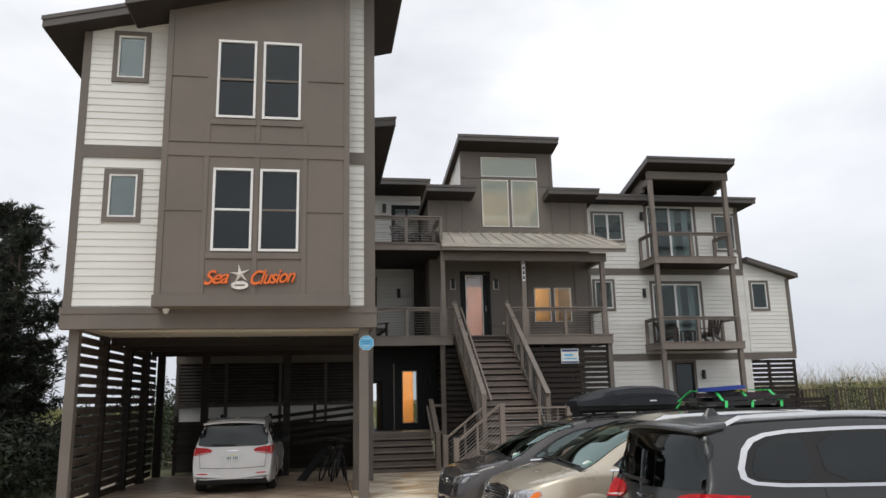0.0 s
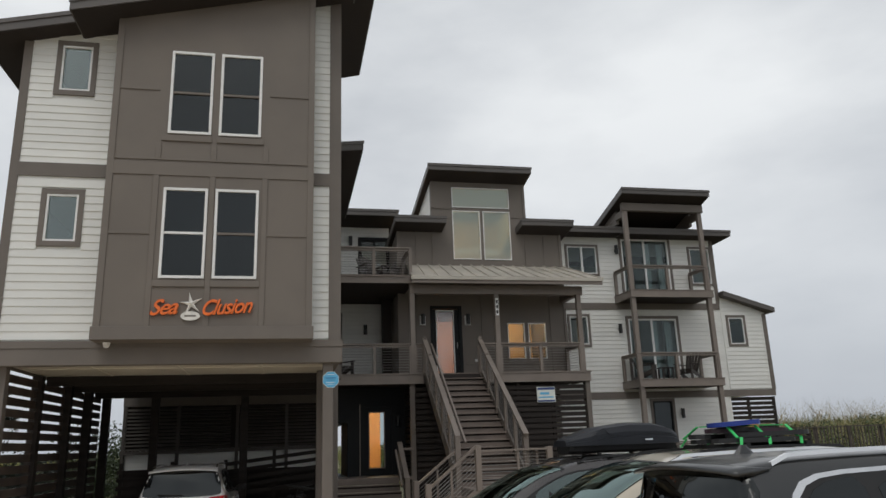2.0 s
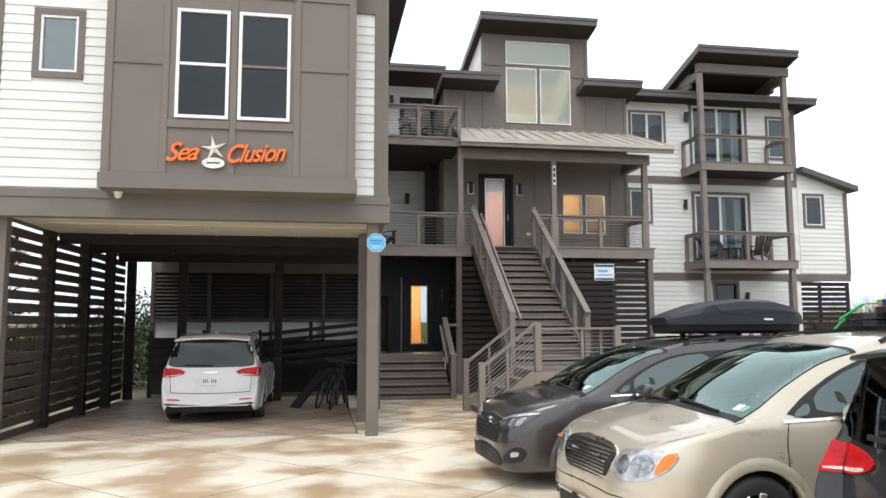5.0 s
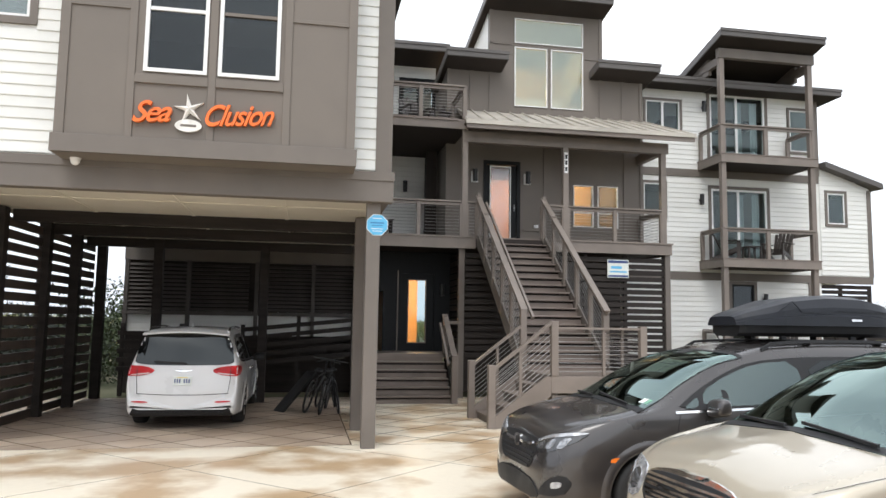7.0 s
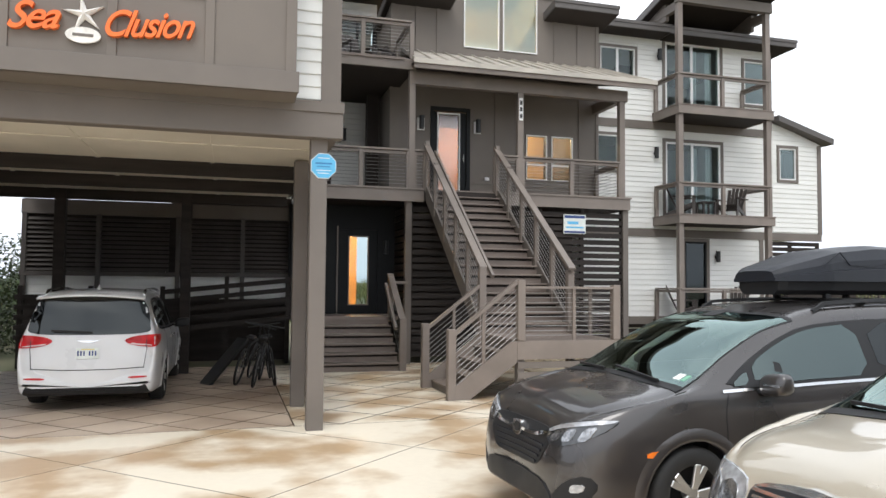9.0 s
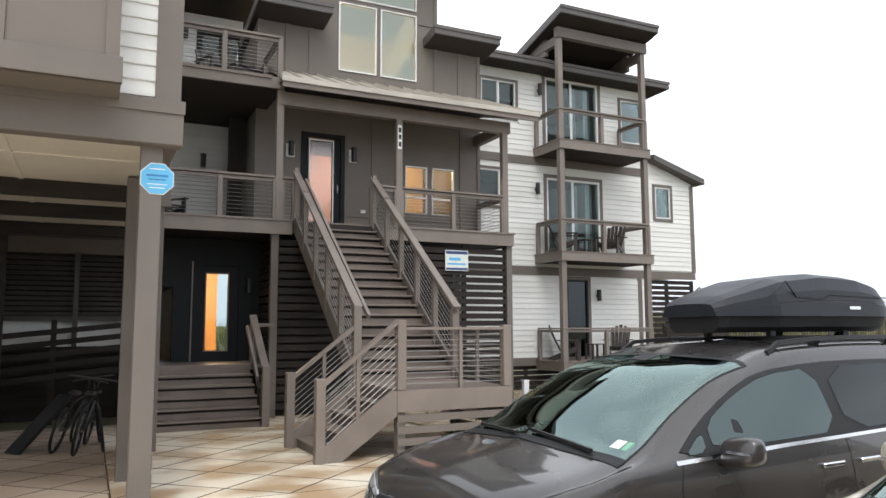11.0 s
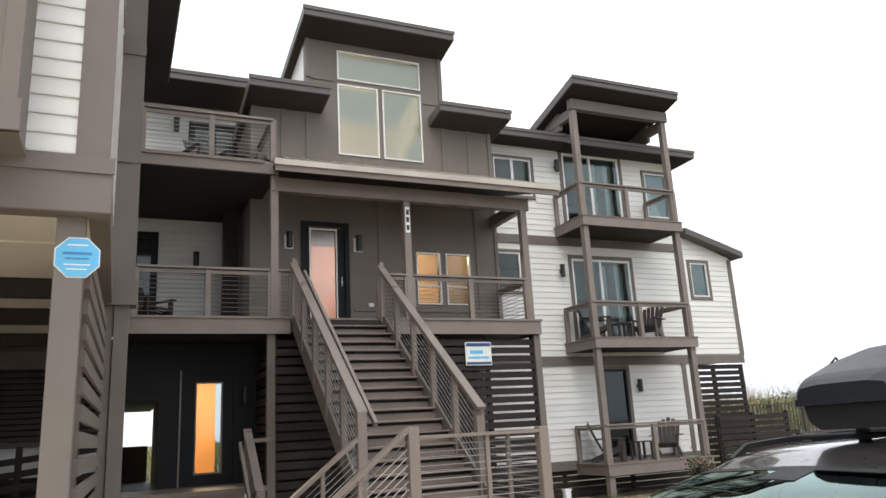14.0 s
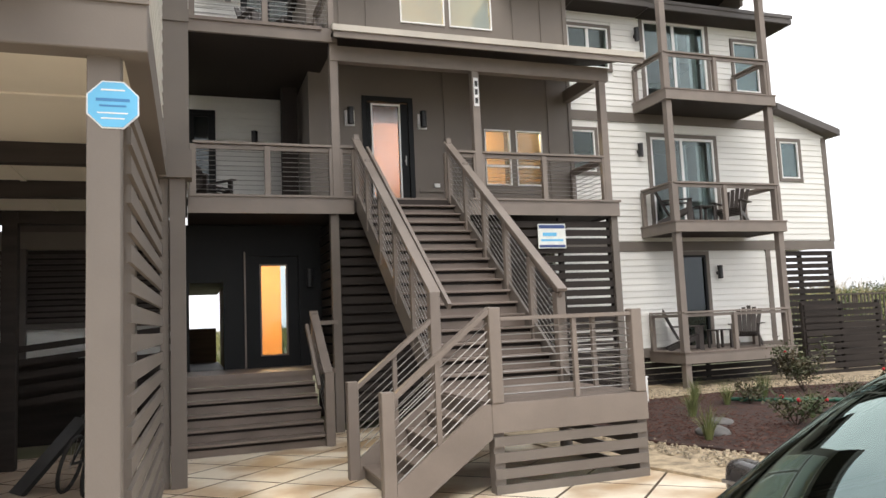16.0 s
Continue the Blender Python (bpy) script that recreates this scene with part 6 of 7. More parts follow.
for i in range(10):
    bm.faces.new((f[i], f[(i + 1) % 10], mid))
    bm.faces.new((f[i], k2[i], k2[(i + 1) % 10], f[(i + 1) % 10]))
part("starfish", bm, STARW, sign)
bm = bmesh.new()
bmesh.ops.create_cone(bm, cap_ends=True, segments=28, radius1=1, radius2=1, depth=0.03, matrix=Matrix.LocRotScale((-0.2, -0.035, -0.2), Euler((radians(90), 0, 0)), (0.17, 0.085, 1)))
ov = part("oval_plaque", bm, STARW, sign)
part("plaque_bar", boxes((-0.3, -0.1, -0.055, -0.05, -0.215, -0.185)), TAUPE, ov)

BLUED = mat("deep_blue_print", (0.04, 0.2, 0.45), 0.4, 0.05, 6, 0, 60)
blue = thing("octagon_sign", (-0.025, 16.355, 3.29), "light blue octagonal plaque on the carport post", "sign")
bm = bmesh.new()
bmesh.ops.create_cone(bm, cap_ends=True, segments=8, radius1=0.158, radius2=0.158, depth=0.014, matrix=pose(0, 0, 0, 90, 0, 0) @ pose(0, 0, 0, 0, 0, 22.5))
part("plate", bm, BLUE, blue)
bm = bmesh.new()
bmesh.ops.create_cone(bm, cap_ends=True, segments=8, radius1=0.168, radius2=0.168, depth=0.008, matrix=pose(0, 0.004, 0, 90, 0, 0) @ pose(0, 0, 0, 0, 0, 22.5))
part("rim", bm, FRAMEW, blue)
each("bar", BLUED, blue, (-0.1, 0.1, -0.009, -0.005, 0.02, 0.04), (-0.08, 0.08, -0.009, -0.005, -0.015, -0.003))
each("bar", FRAMEW, blue, (-0.09, 0.09, -0.009, -0.005, -0.06, -0.052), (-0.07, 0.07, -0.009, -0.005, -0.095, -0.087), (-0.07, 0.07, -0.009, -0.005, 0.09, 0.1))

note = thing("notice_board", (7.12, 24.06, 3.38), "small white notice board with blue writing on the slats", "sign")
part("panel", boxes((-0.3, 0.3, -0.03, -0.01, -0.24, 0.24), bevel=0.004), PLATE, note)
each("header_bar", INK, note, (-0.28, 0.28, -0.034, -0.03, 0.15, 0.22), (-0.28, 0.28, -0.034, -0.03, -0.22, -0.17))
each("picture_bar", BLUE, note, (-0.2, 0.1, -0.034, -0.03, 0.0, 0.07), (-0.24, 0.24, -0.034, -0.03, -0.1, -0.06))

num = thing("number_plaque", (5.66, 24.01, 6.25), "narrow white vertical plaque with dark bars on the porch post", "sign")
part("panel", boxes((-0.05, 0.05, -0.012, 0.0, -0.36, 0.2), bevel=0.003), FRAMEW, num)
for z in (0.08, -0.08, -0.25):
    part("bar", boxes((-0.03, 0.03, -0.015, -0.012, z - 0.055, z + 0.055)), BLACK, num)

cam_fix = thing("flood_lamp", (-4.1, 16.1, 3.98), "small round grey fixture under the bay", "lamp")
bm = bmesh.new()
bmesh.ops.create_uvsphere(bm, u_segments=14, v_segments=8, radius=0.06, matrix=pose(0, 0, -0.02))
rod(bm, (0, 0, 0.0), (0, 0, 0.03), 0.07, 14)
part("body", bm, FRAMEW, cam_fix, smooth=True)
part("outlet_box", boxes((5.27, 5.39, CY - 0.05, CY, 4.6, 4.68)), FRAMEW, centre)

# ---------- lamps inside ----------
for nm, at, e, c in (("room_lamp_up", (4.8, 26.7, 8.9), 90, (1, 0.7, 0.38)), ("room_lamp_porch", (6.9, 27.6, 6.4), 120, (1, 0.68, 0.4)), ("room_lamp_low", (1.9, 27.4, 3.3), 150, (1, 0.68, 0.4))):
    o = new(nm, bpy.data.lights.new(nm, "POINT"))
    o.data.energy, o.data.color, o.data.shadow_soft_size, o.location = e, c, 0.12, at


# ---------- balcony furniture ----------
CHAIRM = mat("dark_brown_poly_lumber", (0.045, 0.036, 0.032), 0.5, 0.12, 3, 0.1, 50)


def adirondack():
    ch = thing("adirondack_chair", (0, 0, 0), "dark brown slatted adirondack chair", "chair", "balcony chairs")
    for i in range(5):
        y = -0.32 + i * 0.11
        part("seat_slat", beam(bmesh.new(), (-0.27, y, 0.37 - i * 0.03), (0.27, y, 0.37 - i * 0.03), 0.095, 0.022), CHAIRM, ch)
    for i in range(5):
        x = -0.22 + i * 0.11
        part("back_slat", beam(bmesh.new(), (x * 0.85, 0.18, 0.25), (x * 1.15, 0.5, 1.0 - abs(i - 2) * 0.04), 0.095, 0.022, (0, -1, 0.4)), CHAIRM, ch)
    for s in (-1, 1):
        part("arm", boxes((s * 0.33 - 0.06, s * 0.33 + 0.06, -0.38, 0.32, 0.55, 0.575), bevel=0.006), CHAIRM, ch)
        part("front_leg", boxes((s * 0.3 - 0.02, s * 0.3 + 0.02, -0.36, -0.26, 0.0, 0.55)), CHAIRM, ch)
        part("back_leg", beam(bmesh.new(), (s * 0.27, -0.34, 0.36), (s * 0.27, 0.45, 0.02), 0.03, 0.11), CHAIRM, ch)
    return ch


ch = adirondack()
ch.matrix_basis = pose(11.75, 26.25, 0.88, 0, 0, 60)
for x, y, z, r in ((13.55, 26.2, 0.88, -50), (11.7, 26.2, 3.92, 55), (13.4, 26.2, 3.92, -60), (1.75, 25.2, 7.16, 20), (2.35, 25.6, 7.16, -60), (0.75, 25.6, 4.1, 40)):
    copy_thing(ch, pose(x, y, z, 0, 0, r))


def side_table():
    tb = thing("side_table", (0, 0, 0), "small dark slatted side table", "table", "balcony tables")
    for i in range(4):
        part("top_slat", boxes((-0.24 + i * 0.125, -0.135 + i * 0.125, -0.2, 0.2, 0.43, 0.455)), CHAIRM, tb)
    for x in (-0.2, 0.2):
        for y in (-0.16, 0.16):
            part("leg", boxes((x - 0.025, x + 0.025, y - 0.025, y + 0.025, 0.0, 0.43)), CHAIRM, tb)
    return tb


tb = side_table()
tb.matrix_basis = pose(12.7, 26.2, 0.88)
copy_thing(tb, pose(12.5, 26.2, 3.92))


# ---------- bicycles and odds in the carport ----------
def bicycle():
    bk = thing("bicycle", (0, 0, 0), "dark bicycle leaning in the carport", "bicycle", "bicycles")
    for x in (-0.52, 0.52):
        bm = bmesh.new()
        pr = 0.32
        ring = [Vector((x + pr * math.cos(a), 0, 0.34 + pr * math.sin(a))) for a in np.linspace(0, 2 * math.pi, 25)]
        tube = [[bm.verts.new(Vector((x, 0, 0.34)) + (c - Vector((x, 0, 0.34))) * (1 + 0.07 * math.cos(k)) + Vector((0, 0.022 * math.sin(k), 0))) for k in np.linspace(0, 2 * math.pi, 6, endpoint=False)] for c in ring[:-1]]
        for p, q in zip(tube, tube[1:] + tube[:1]):
            for k in range(6):
                bm.faces.new((p[k], p[(k + 1) % 6], q[(k + 1) % 6], q[k]))
        w = part("wheel", bm, RUBBER, bk)
        sp = bmesh.new()
        for k in range(0, 24, 2):
            rod(sp, (x, 0, 0.34), ring[k], 0.003, 3)
        part("spokes", sp, STEEL, w)
    bm = bmesh.new()
    for a, b in (((-0.52, 0, 0.34), (-0.1, 0, 0.3)), ((-0.1, 0, 0.3), (-0.25, 0, 0.78)), ((-0.25, 0, 0.72), (0.36, 0, 0.78)), ((-0.1, 0, 0.3), (0.38, 0, 0.7)), ((-0.52, 0, 0.34), (-0.23, 0, 0.7)), ((0.52, 0, 0.34), (0.34, 0, 0.95))):
        rod(bm, a, b, 0.018, 8)
    part("frame", bm, BLACK, bk)
    part("handlebar", rod(rod(bmesh.new(), (0.34, 0, 0.95), (0.3, 0, 1.03), 0.015), (0.27, -0.3, 1.05), (0.27, 0.3, 1.05), 0.014), BLACK, bk)
    part("saddle", boxes((-0.4, -0.14, -0.07, 0.07, 0.84, 0.9), bevel=0.02), BLACK, bk)
    return bk


bk = bicycle()
bk.matrix_basis = pose(-0.62, 21.2, gz(21.2), 10, 0, 82)
copy_thing(bk, pose(-0.32, 21.4, gz(21.4), -8, 0, 92))
copy_thing(bk, pose(-0.85, 21.6, gz(21.6), 14, 0, 76))
solid("leaning_board", beam(bmesh.new(), (-1.5, 21.3, 0.02), (-0.85, 21.7, 0.8), 0.35, 0.05), BLACK, "dark board leaning among the bicycles", "board")

# ---------- garden on the right ----------
MULCH = mat("bark_mulch", (0.06, 0.027, 0.019), 0.95, 0.35, 6, 0.8, 45)
GRAVEL = mat("tan_gravel", (0.5, 0.4, 0.27), 0.9, 0.3, 5, 0.8, 40)
LEAF = mat("shrub_leaf", (0.06, 0.09, 0.028), 0.6, 0.35, 2.5, 0.1, 30, rnd=0.1)
LEAFY = mat("dune_grass_blade", (0.3, 0.28, 0.1), 0.8, 0.35, 0.8, 0, 30, col2=(0.1, 0.13, 0.045))
LEAFR = mat("rose_leaf", (0.045, 0.07, 0.025), 0.6, 0.35, 2.5, 0.1, 30, col2=(0.07, 0.05, 0.025))
BLADE = mat("grass_blade", (0.16, 0.17, 0.06), 0.7, 0.3, 3, 0, 30, col2=(0.07, 0.1, 0.03))
CHIP = mat("bark_chip", (0.11, 0.045, 0.029), 0.9, 0.4, 25, 0.4, 60)
PEBBLE = mat("gravel_stone", (0.55, 0.46, 0.33), 0.85, 0.4, 25, 0.2, 60)
OATS = mat("sea_oat_straw", (0.42, 0.34, 0.18), 0.8, 0.3, 2, 0, 30)
PINEM = mat("pine_needle", (0.025, 0.038, 0.02), 0.7, 0.4, 1.5, 0.1, 30)
BARK = mat("bark", (0.09, 0.065, 0.05), 0.9, 0.3, 6, 0.8, 20)
FLOWER = mat("red_flower", (0.55, 0.02, 0.03), 0.6, 0.1, 9, 0, 40)
rng = random.Random(11)


def patch(x0, x1, y0, y1, z, wob, name, material, label):
    bm = bmesh.new()
    n = 48
    c = ((x0 + x1) / 2, (y0 + y1) / 2)
    ring = []
    for i in range(n):
        a = 2 * math.pi * i / n
        k = 1 + wob * noise.noise((math.cos(a) * 2, math.sin(a) * 2, x0))
        ex = 0.5
        ring.append(bm.verts.new((c[0] + (x1 - x0) / 2 * k * math.copysign(abs(math.cos(a)) ** ex, math.cos(a)), c[1] + (y1 - y0) / 2 * k * math.copysign(abs(math.sin(a)) ** ex, math.sin(a)), z)))
        ring[-1].co.z += gz(ring[-1].co.y)
    top = bm.verts.new((*c, z + 0.03 + gz(c[1])))
    for i in range(n):
        bm.faces.new((ring[i], ring[(i + 1) % n], top))
    r = bmesh.ops.extrude_face_region(bm, geom=bm.faces[:])
    for v in r["geom"]:
        if isinstance(v, bmesh.types.BMVert):
            v.co.z -= 0.12
    return solid(name, bm, material, label, "ground", "structure")


patch(5.0, 21, 15.5, 30.5, 0.03, 0.05, "ground_gravel", GRAVEL, "tan gravel bed along the house")
patch(6.3, 15.5, 17.3, 24.3, 0.07, 0.12, "ground_mulch", MULCH, "dark bark mulch planting bed")


def leaf_quad(vs, fs, p, d, up, ln, w):
    s = d.cross(up).normalized() * w
    b = len(vs)
    vs += [p - s * 0.4, p + d * ln * 0.5 - s, p + d * ln, p + d * ln * 0.5 + s]
    fs.append((b, b + 1, b + 2, b + 3))


def bush(x, y, h, r, n, material, label, flowers=0, z=0.06):
    b = thing("shrub", (x, y, z + gz(y)), label, "shrub", "garden shrubs")
    stems = bmesh.new()
    vs, fs = [], []
    tips = []
    for k in range(9):
        a = rng.uniform(0, 6.28)
        t = Vector((math.cos(a) * r * rng.uniform(0.3, 0.9), math.sin(a) * r * rng.uniform(0.3, 0.9), h * rng.uniform(0.55, 0.95)))
        rod(stems, (0, 0, 0), t, 0.008, 4)
        tips.append(t)
    for k in range(n):
        t = rng.choice(tips) * rng.uniform(0.45, 1.05) + Vector((rng.gauss(0, r * 0.16), rng.gauss(0, r * 0.16), rng.gauss(0, h * 0.08)))
        d = Vector((rng.gauss(0, 1), rng.gauss(0, 1), rng.gauss(0.4, 0.7))).normalized()
        leaf_quad(vs, fs, t, d, Vector((rng.gauss(0, 1), rng.gauss(0, 1), 1)).normalized(), rng.uniform(0.05, 0.1), rng.uniform(0.012, 0.024))
    part("stems", stems, BARK, b)
    me = bpy.data.meshes.new("leaves")
    me.from_pydata(vs, [], fs)
    me.materials.append(material)
    o = new("leaves", me)
    o.parent = b
    if flowers:
        bm = bmesh.new()
        for k in range(flowers):
            t = rng.choice(tips) * 1.02
            bmesh.ops.create_icosphere(bm, subdivisions=1, radius=0.035, matrix=Matrix.Translation(t))
        part("flowers", bm, FLOWER, b)
    return b


def tuft(x, y, h, n, material, label, z=0.06):
    """A clump of arching blades."""
    t = thing("grass_tuft", (x, y, z + gz(y)), label, "grass tuft", "grass tufts")
    vs, fs = [], []
    for k in range(n):
        a, ln, lean = rng.uniform(0, 6.28), h * rng.uniform(0.6, 1.1), rng.uniform(0.15, 0.8)
        d = Vector((math.cos(a), math.sin(a), 0))
        s = Vector((-d.y, d.x, 0)) * 0.007
        b = len(vs)
        for u in (0.0, 0.4, 0.75, 1.0):
            c = d * (0.04 + ln * lean * u * u) + Vector((0, 0, ln * (u - 0.3 * lean * u * u)))
            vs += [c - s * (1.05 - u), c + s * (1.05 - u)]
        fs += [(b + 2 * i, b + 2 * i + 1, b + 2 * i + 3, b + 2 * i + 2) for i in range(3)]
    me = bpy.data.meshes.new("foliage")
    me.from_pydata(vs, [], fs)
    me.materials.append(material)
    o = new("foliage", me)
    o.parent = t
    return t


bush(12.2, 23.2, 1.1, 0.65, 1500, LEAFR, "low rose bush with red flowers in mulch", 5)
bush(10.0, 22.3, 0.45, 0.4, 320, LEAFR, "small dark green shrub in the mulch bed")
bush(11.6, 21.6, 0.35, 0.35, 240, LEAFR, "small dark green shrub in the mulch bed")
bush(13.6, 22.2, 0.5, 0.45, 320, LEAFR, "rounded green shrub in the mulch bed", 2)
bush(8.6, 19.8, 0.5, 0.5, 520, LEAFR, "low spreading shrub with a few red flowers", 4)
for x, y, h in ((8.15, 21.5, 0.42), (6.85, 19.5, 0.4), (9.6, 22.4, 0.36), (9.3, 20.2, 0.4), (9.6, 23.3, 0.4), (10.9, 22.9, 0.45), (11.2, 20.3, 0.4), (12.9, 21.0, 0.4)):
    tuft(x, y, h * 1.4, 90, BLADE, "tuft of olive green ornamental grass in mulch")


def scatter(name, n, x0, x1, y0, y1, z0, size, flat, material, label, category, keep):
    """Loose chips or pebbles that lie on a bed."""
    vs, fs = [], []
    while n:
        x, y = rng.uniform(x0, x1), rng.uniform(y0, y1)
        if not keep(x, y):
            continue
        n -= 1
        z = z0 + gz(y)
        a, s = rng.uniform(0, 3.14), size * rng.uniform(0.5, 1.5)
        ca, sa, t = math.cos(a) * s, math.sin(a) * s, rng.uniform(-0.3, 0.3) * s
        b = len(vs)
        for dz in (0.0, s * flat):
            k = 1.0 if dz == 0 else 0.75
            vs += [Vector((x + ca * k, y + sa * k, z + dz + t)), Vector((x - sa * 0.5 * k, y + ca * 0.5 * k, z + dz)), Vector((x - ca * k, y - sa * k, z + dz - t)), Vector((x + sa * 0.5 * k, y - ca * 0.5 * k, z + dz))]
        fs += [(b + 4, b + 5, b + 6, b + 7)] + [(b + i, b + (i + 1) % 4, b + 4 + (i + 1) % 4, b + 4 + i) for i in range(4)]
    me = bpy.data.meshes.new(name)
    me.from_pydata(vs, [], fs)
    me.materials.append(material)
    return tagged(new(name, me), label, category, kind="stuff")


def in_bed(x, y):
    return abs((x - 10.9) / 4.5) ** 3 + abs((y - 20.8) / 3.4) ** 3 < 1


scatter("bark_chips", 9000, 6.3, 15.5, 17.3, 24.3, 0.083, 0.026, 0.3, CHIP, "loose reddish brown bark chips on the bed", "mulch", in_bed)
scatter("gravel_stones", 9000, 5.9, 16, 17.0, 26.0, 0.045, 0.03, 0.6, PEBBLE, "loose tan gravel stones beside the bed", "gravel", lambda x, y: not in_bed(x, y))
for x, y, s in ((7.6, 22.4, 0.22), (7.25, 19.9, 0.24), (7.95, 20.6, 0.18), (6.9, 21.4, 0.22), (8.2, 23.4, 0.25), (10.8, 20.6, 0.24)):
    bm = bmesh.new()
    bmesh.ops.create_icosphere(bm, subdivisions=3, radius=s)
    for v in bm.verts:
        v.co *= 1 + 0.25 * noise.noise(v.co * 4 + Vector((x, y, 0)))
        v.co.z *= 0.4
    solid("garden_stone", bm, mat("grey_stone", (0.15, 0.145, 0.14), 0.85, 0.2, 6, 0.3, 30), "flat grey stone lying in the mulch bed", "stone", smooth=True).location = (x, y, 0.1 + gz(y))

HOSE = mat("green_hose_rubber", (0.02, 0.11, 0.07), 0.45, 0.15, 8, 0.05, 60)
cu = bpy.data.curves.new("garden_hose", "CURVE")
cu.dimensions, cu.bevel_depth, cu.bevel_resolution = "3D", 0.035, 2
for off in (0.0, 0.16):
    sp = cu.splines.new("POLY")
    sp.points.add(28)
    for k, p in enumerate(sp.points):
        x = 9.9 + 1.8 * k / 28
        y = 22.4 - 1.9 * k / 28 + off + 0.12 * math.sin(k * 0.45 + off * 9)
        p.co = (x, y, 0.15 + gz(y), 1)
hose = bpy.data.objects.new("hose_tmp", cu)
scene.collection.objects.link(hose)
hose_mesh = bpy.data.meshes.new_from_object(hose.evaluated_get(bpy.context.evaluated_depsgraph_get()))
bpy.data.objects.remove(hose)
hose_mesh.materials.clear()
hose_mesh.materials.append(HOSE)
tagged(new("garden_hose", hose_mesh), "dark green hose laid across the mulch bed", "hose")

util = thing("utility_box", (8.87, 23.9, 0.12), "small white utility box standing by the screen", "utility box")
part("body", boxes((-0.07, 0.07, -0.06, 0.06, -0.12, 0.42), bevel=0.01), FRAMEW, util)
part("lid", boxes((-0.08, 0.08, -0.07, 0.07, 0.42, 0.45)), FRAMEW, util)

# walkway fence beyond the annex
fence = thing("boardwalk_fence", (0, 0, 0), "weathered grey boardwalk railing towards the dunes", "fence")
WEATH = mat("weathered_timber", (0.1, 0.082, 0.07), 0.8, 0.25, 3, 0.3, 30)
for i in range(12):
    x = 17.5 + i * 1.6
    part("fence_post", boxes((x - 0.05, x + 0.05, 29.3, 29.4, -0.1, 2.15)), WEATH, fence)
part("top_board", boxes((17.3, 36, 29.25, 29.45, 2.1, 2.15)), WEATH, fence)
part("deck_board", boxes((17.3, 36, 29.2, 31.0, 1.0, 1.15)), WEATH, fence)
PALE = mesh_of("pale", boxes((-0.02, 0.02, 29.27, 29.3, 1.15, 2.1)), WEATH)
for i in range(110):
    shared("pale", PALE, pose(17.6 + i * 0.165, 0, 0), fence)
screen("slat_screen", (15.4, 26.2), (18.0, 26.2), 0.0, 1.9, 0.17, "dark slat enclosure beside the annex", posts=3)
screen("slat_screen", (17.5, 27.2), (19.5, 27.2), 0.0, 1.3, 0.17, "low dark slat enclosure", posts=2)


# ---------- dunes and trees ----------
def blades(name, spots, hmin, hmax, w, material, label, lean=0.35):
    vs, fs = [], []
    for x, y, z in spots:
        for k in range(rng.randint(5, 9)):
            a = rng.uniform(0, 6.28)
            h = rng.uniform(hmin, hmax)
            p = Vector((x + rng.gauss(0, 0.15), y + rng.gauss(0, 0.15), z - 0.05))
            d = Vector((math.cos(a) * lean, math.sin(a) * lean, 1)) * h
            s = Vector((-math.sin(a + 0.7), math.cos(a + 0.7), 0)) * w
            b = len(vs)
            m1 = p + d * 0.55
            tip = p + d + Vector((math.cos(a), math.sin(a), 0)) * h * 0.3
            vs += [p - s, p + s, m1 + s * 0.7, m1 - s * 0.7, tip]
            fs += [(b, b + 1, b + 2, b + 3), (b + 3, b + 2, b + 4)]
    me = bpy.data.meshes.new(name)
    me.from_pydata(vs, [], fs)
    me.materials.append(material)
    return tagged(new(name, me), label, "grass", kind="stuff")


def ground_h(x, y):
    far = max(0.0, y - 31.0)
    side = max(0.0, x - 19.0) if y > 8 else 0.0
    h = min(1.5, far * 0.12) * (0.75 + 0.5 * noise.noise((x * 0.07, y * 0.07, 0))) + min(1.1, side * 0.07) * 0.7
    return -0.06 + (h if y > 20 else h * 0.3)


spots = [(x, y, ground_h(x, y)) for x, y in ((rng.uniform(18, 75), rng.uniform(29.5, 70)) for _ in range(3800)) if not (x < 37 and y < 32)]
blades("dune_grass", spots, 0.5, 1.3, 0.022, LEAFY, "tall yellow-green dune grass and sea oats")
spots = [(x, y, ground_h(x, y)) for x, y in ((rng.uniform(20, 70), rng.uniform(34, 50)) for _ in range(420))]
blades("sea_oats", spots, 1.7, 2.6, 0.012, OATS, "tall thin tan sea oats on the dune", 0.12)
spots = [(x, y, ground_h(x, y)) for x, y in ((rng.uniform(-40, 16), rng.uniform(34, 70)) for _ in range(2600))]
blades("dune_grass", spots, 0.4, 1.1, 0.022, LEAFY, "dune grass behind the houses")
spots = [(x, y, -0.06) for x, y in ((rng.uniform(-16, -7.2), rng.uniform(8, 34)) for _ in range(1500))]
blades("grass_verge", spots, 0.2, 0.6, 0.012, LEAF, "rough green grass beside the carport")


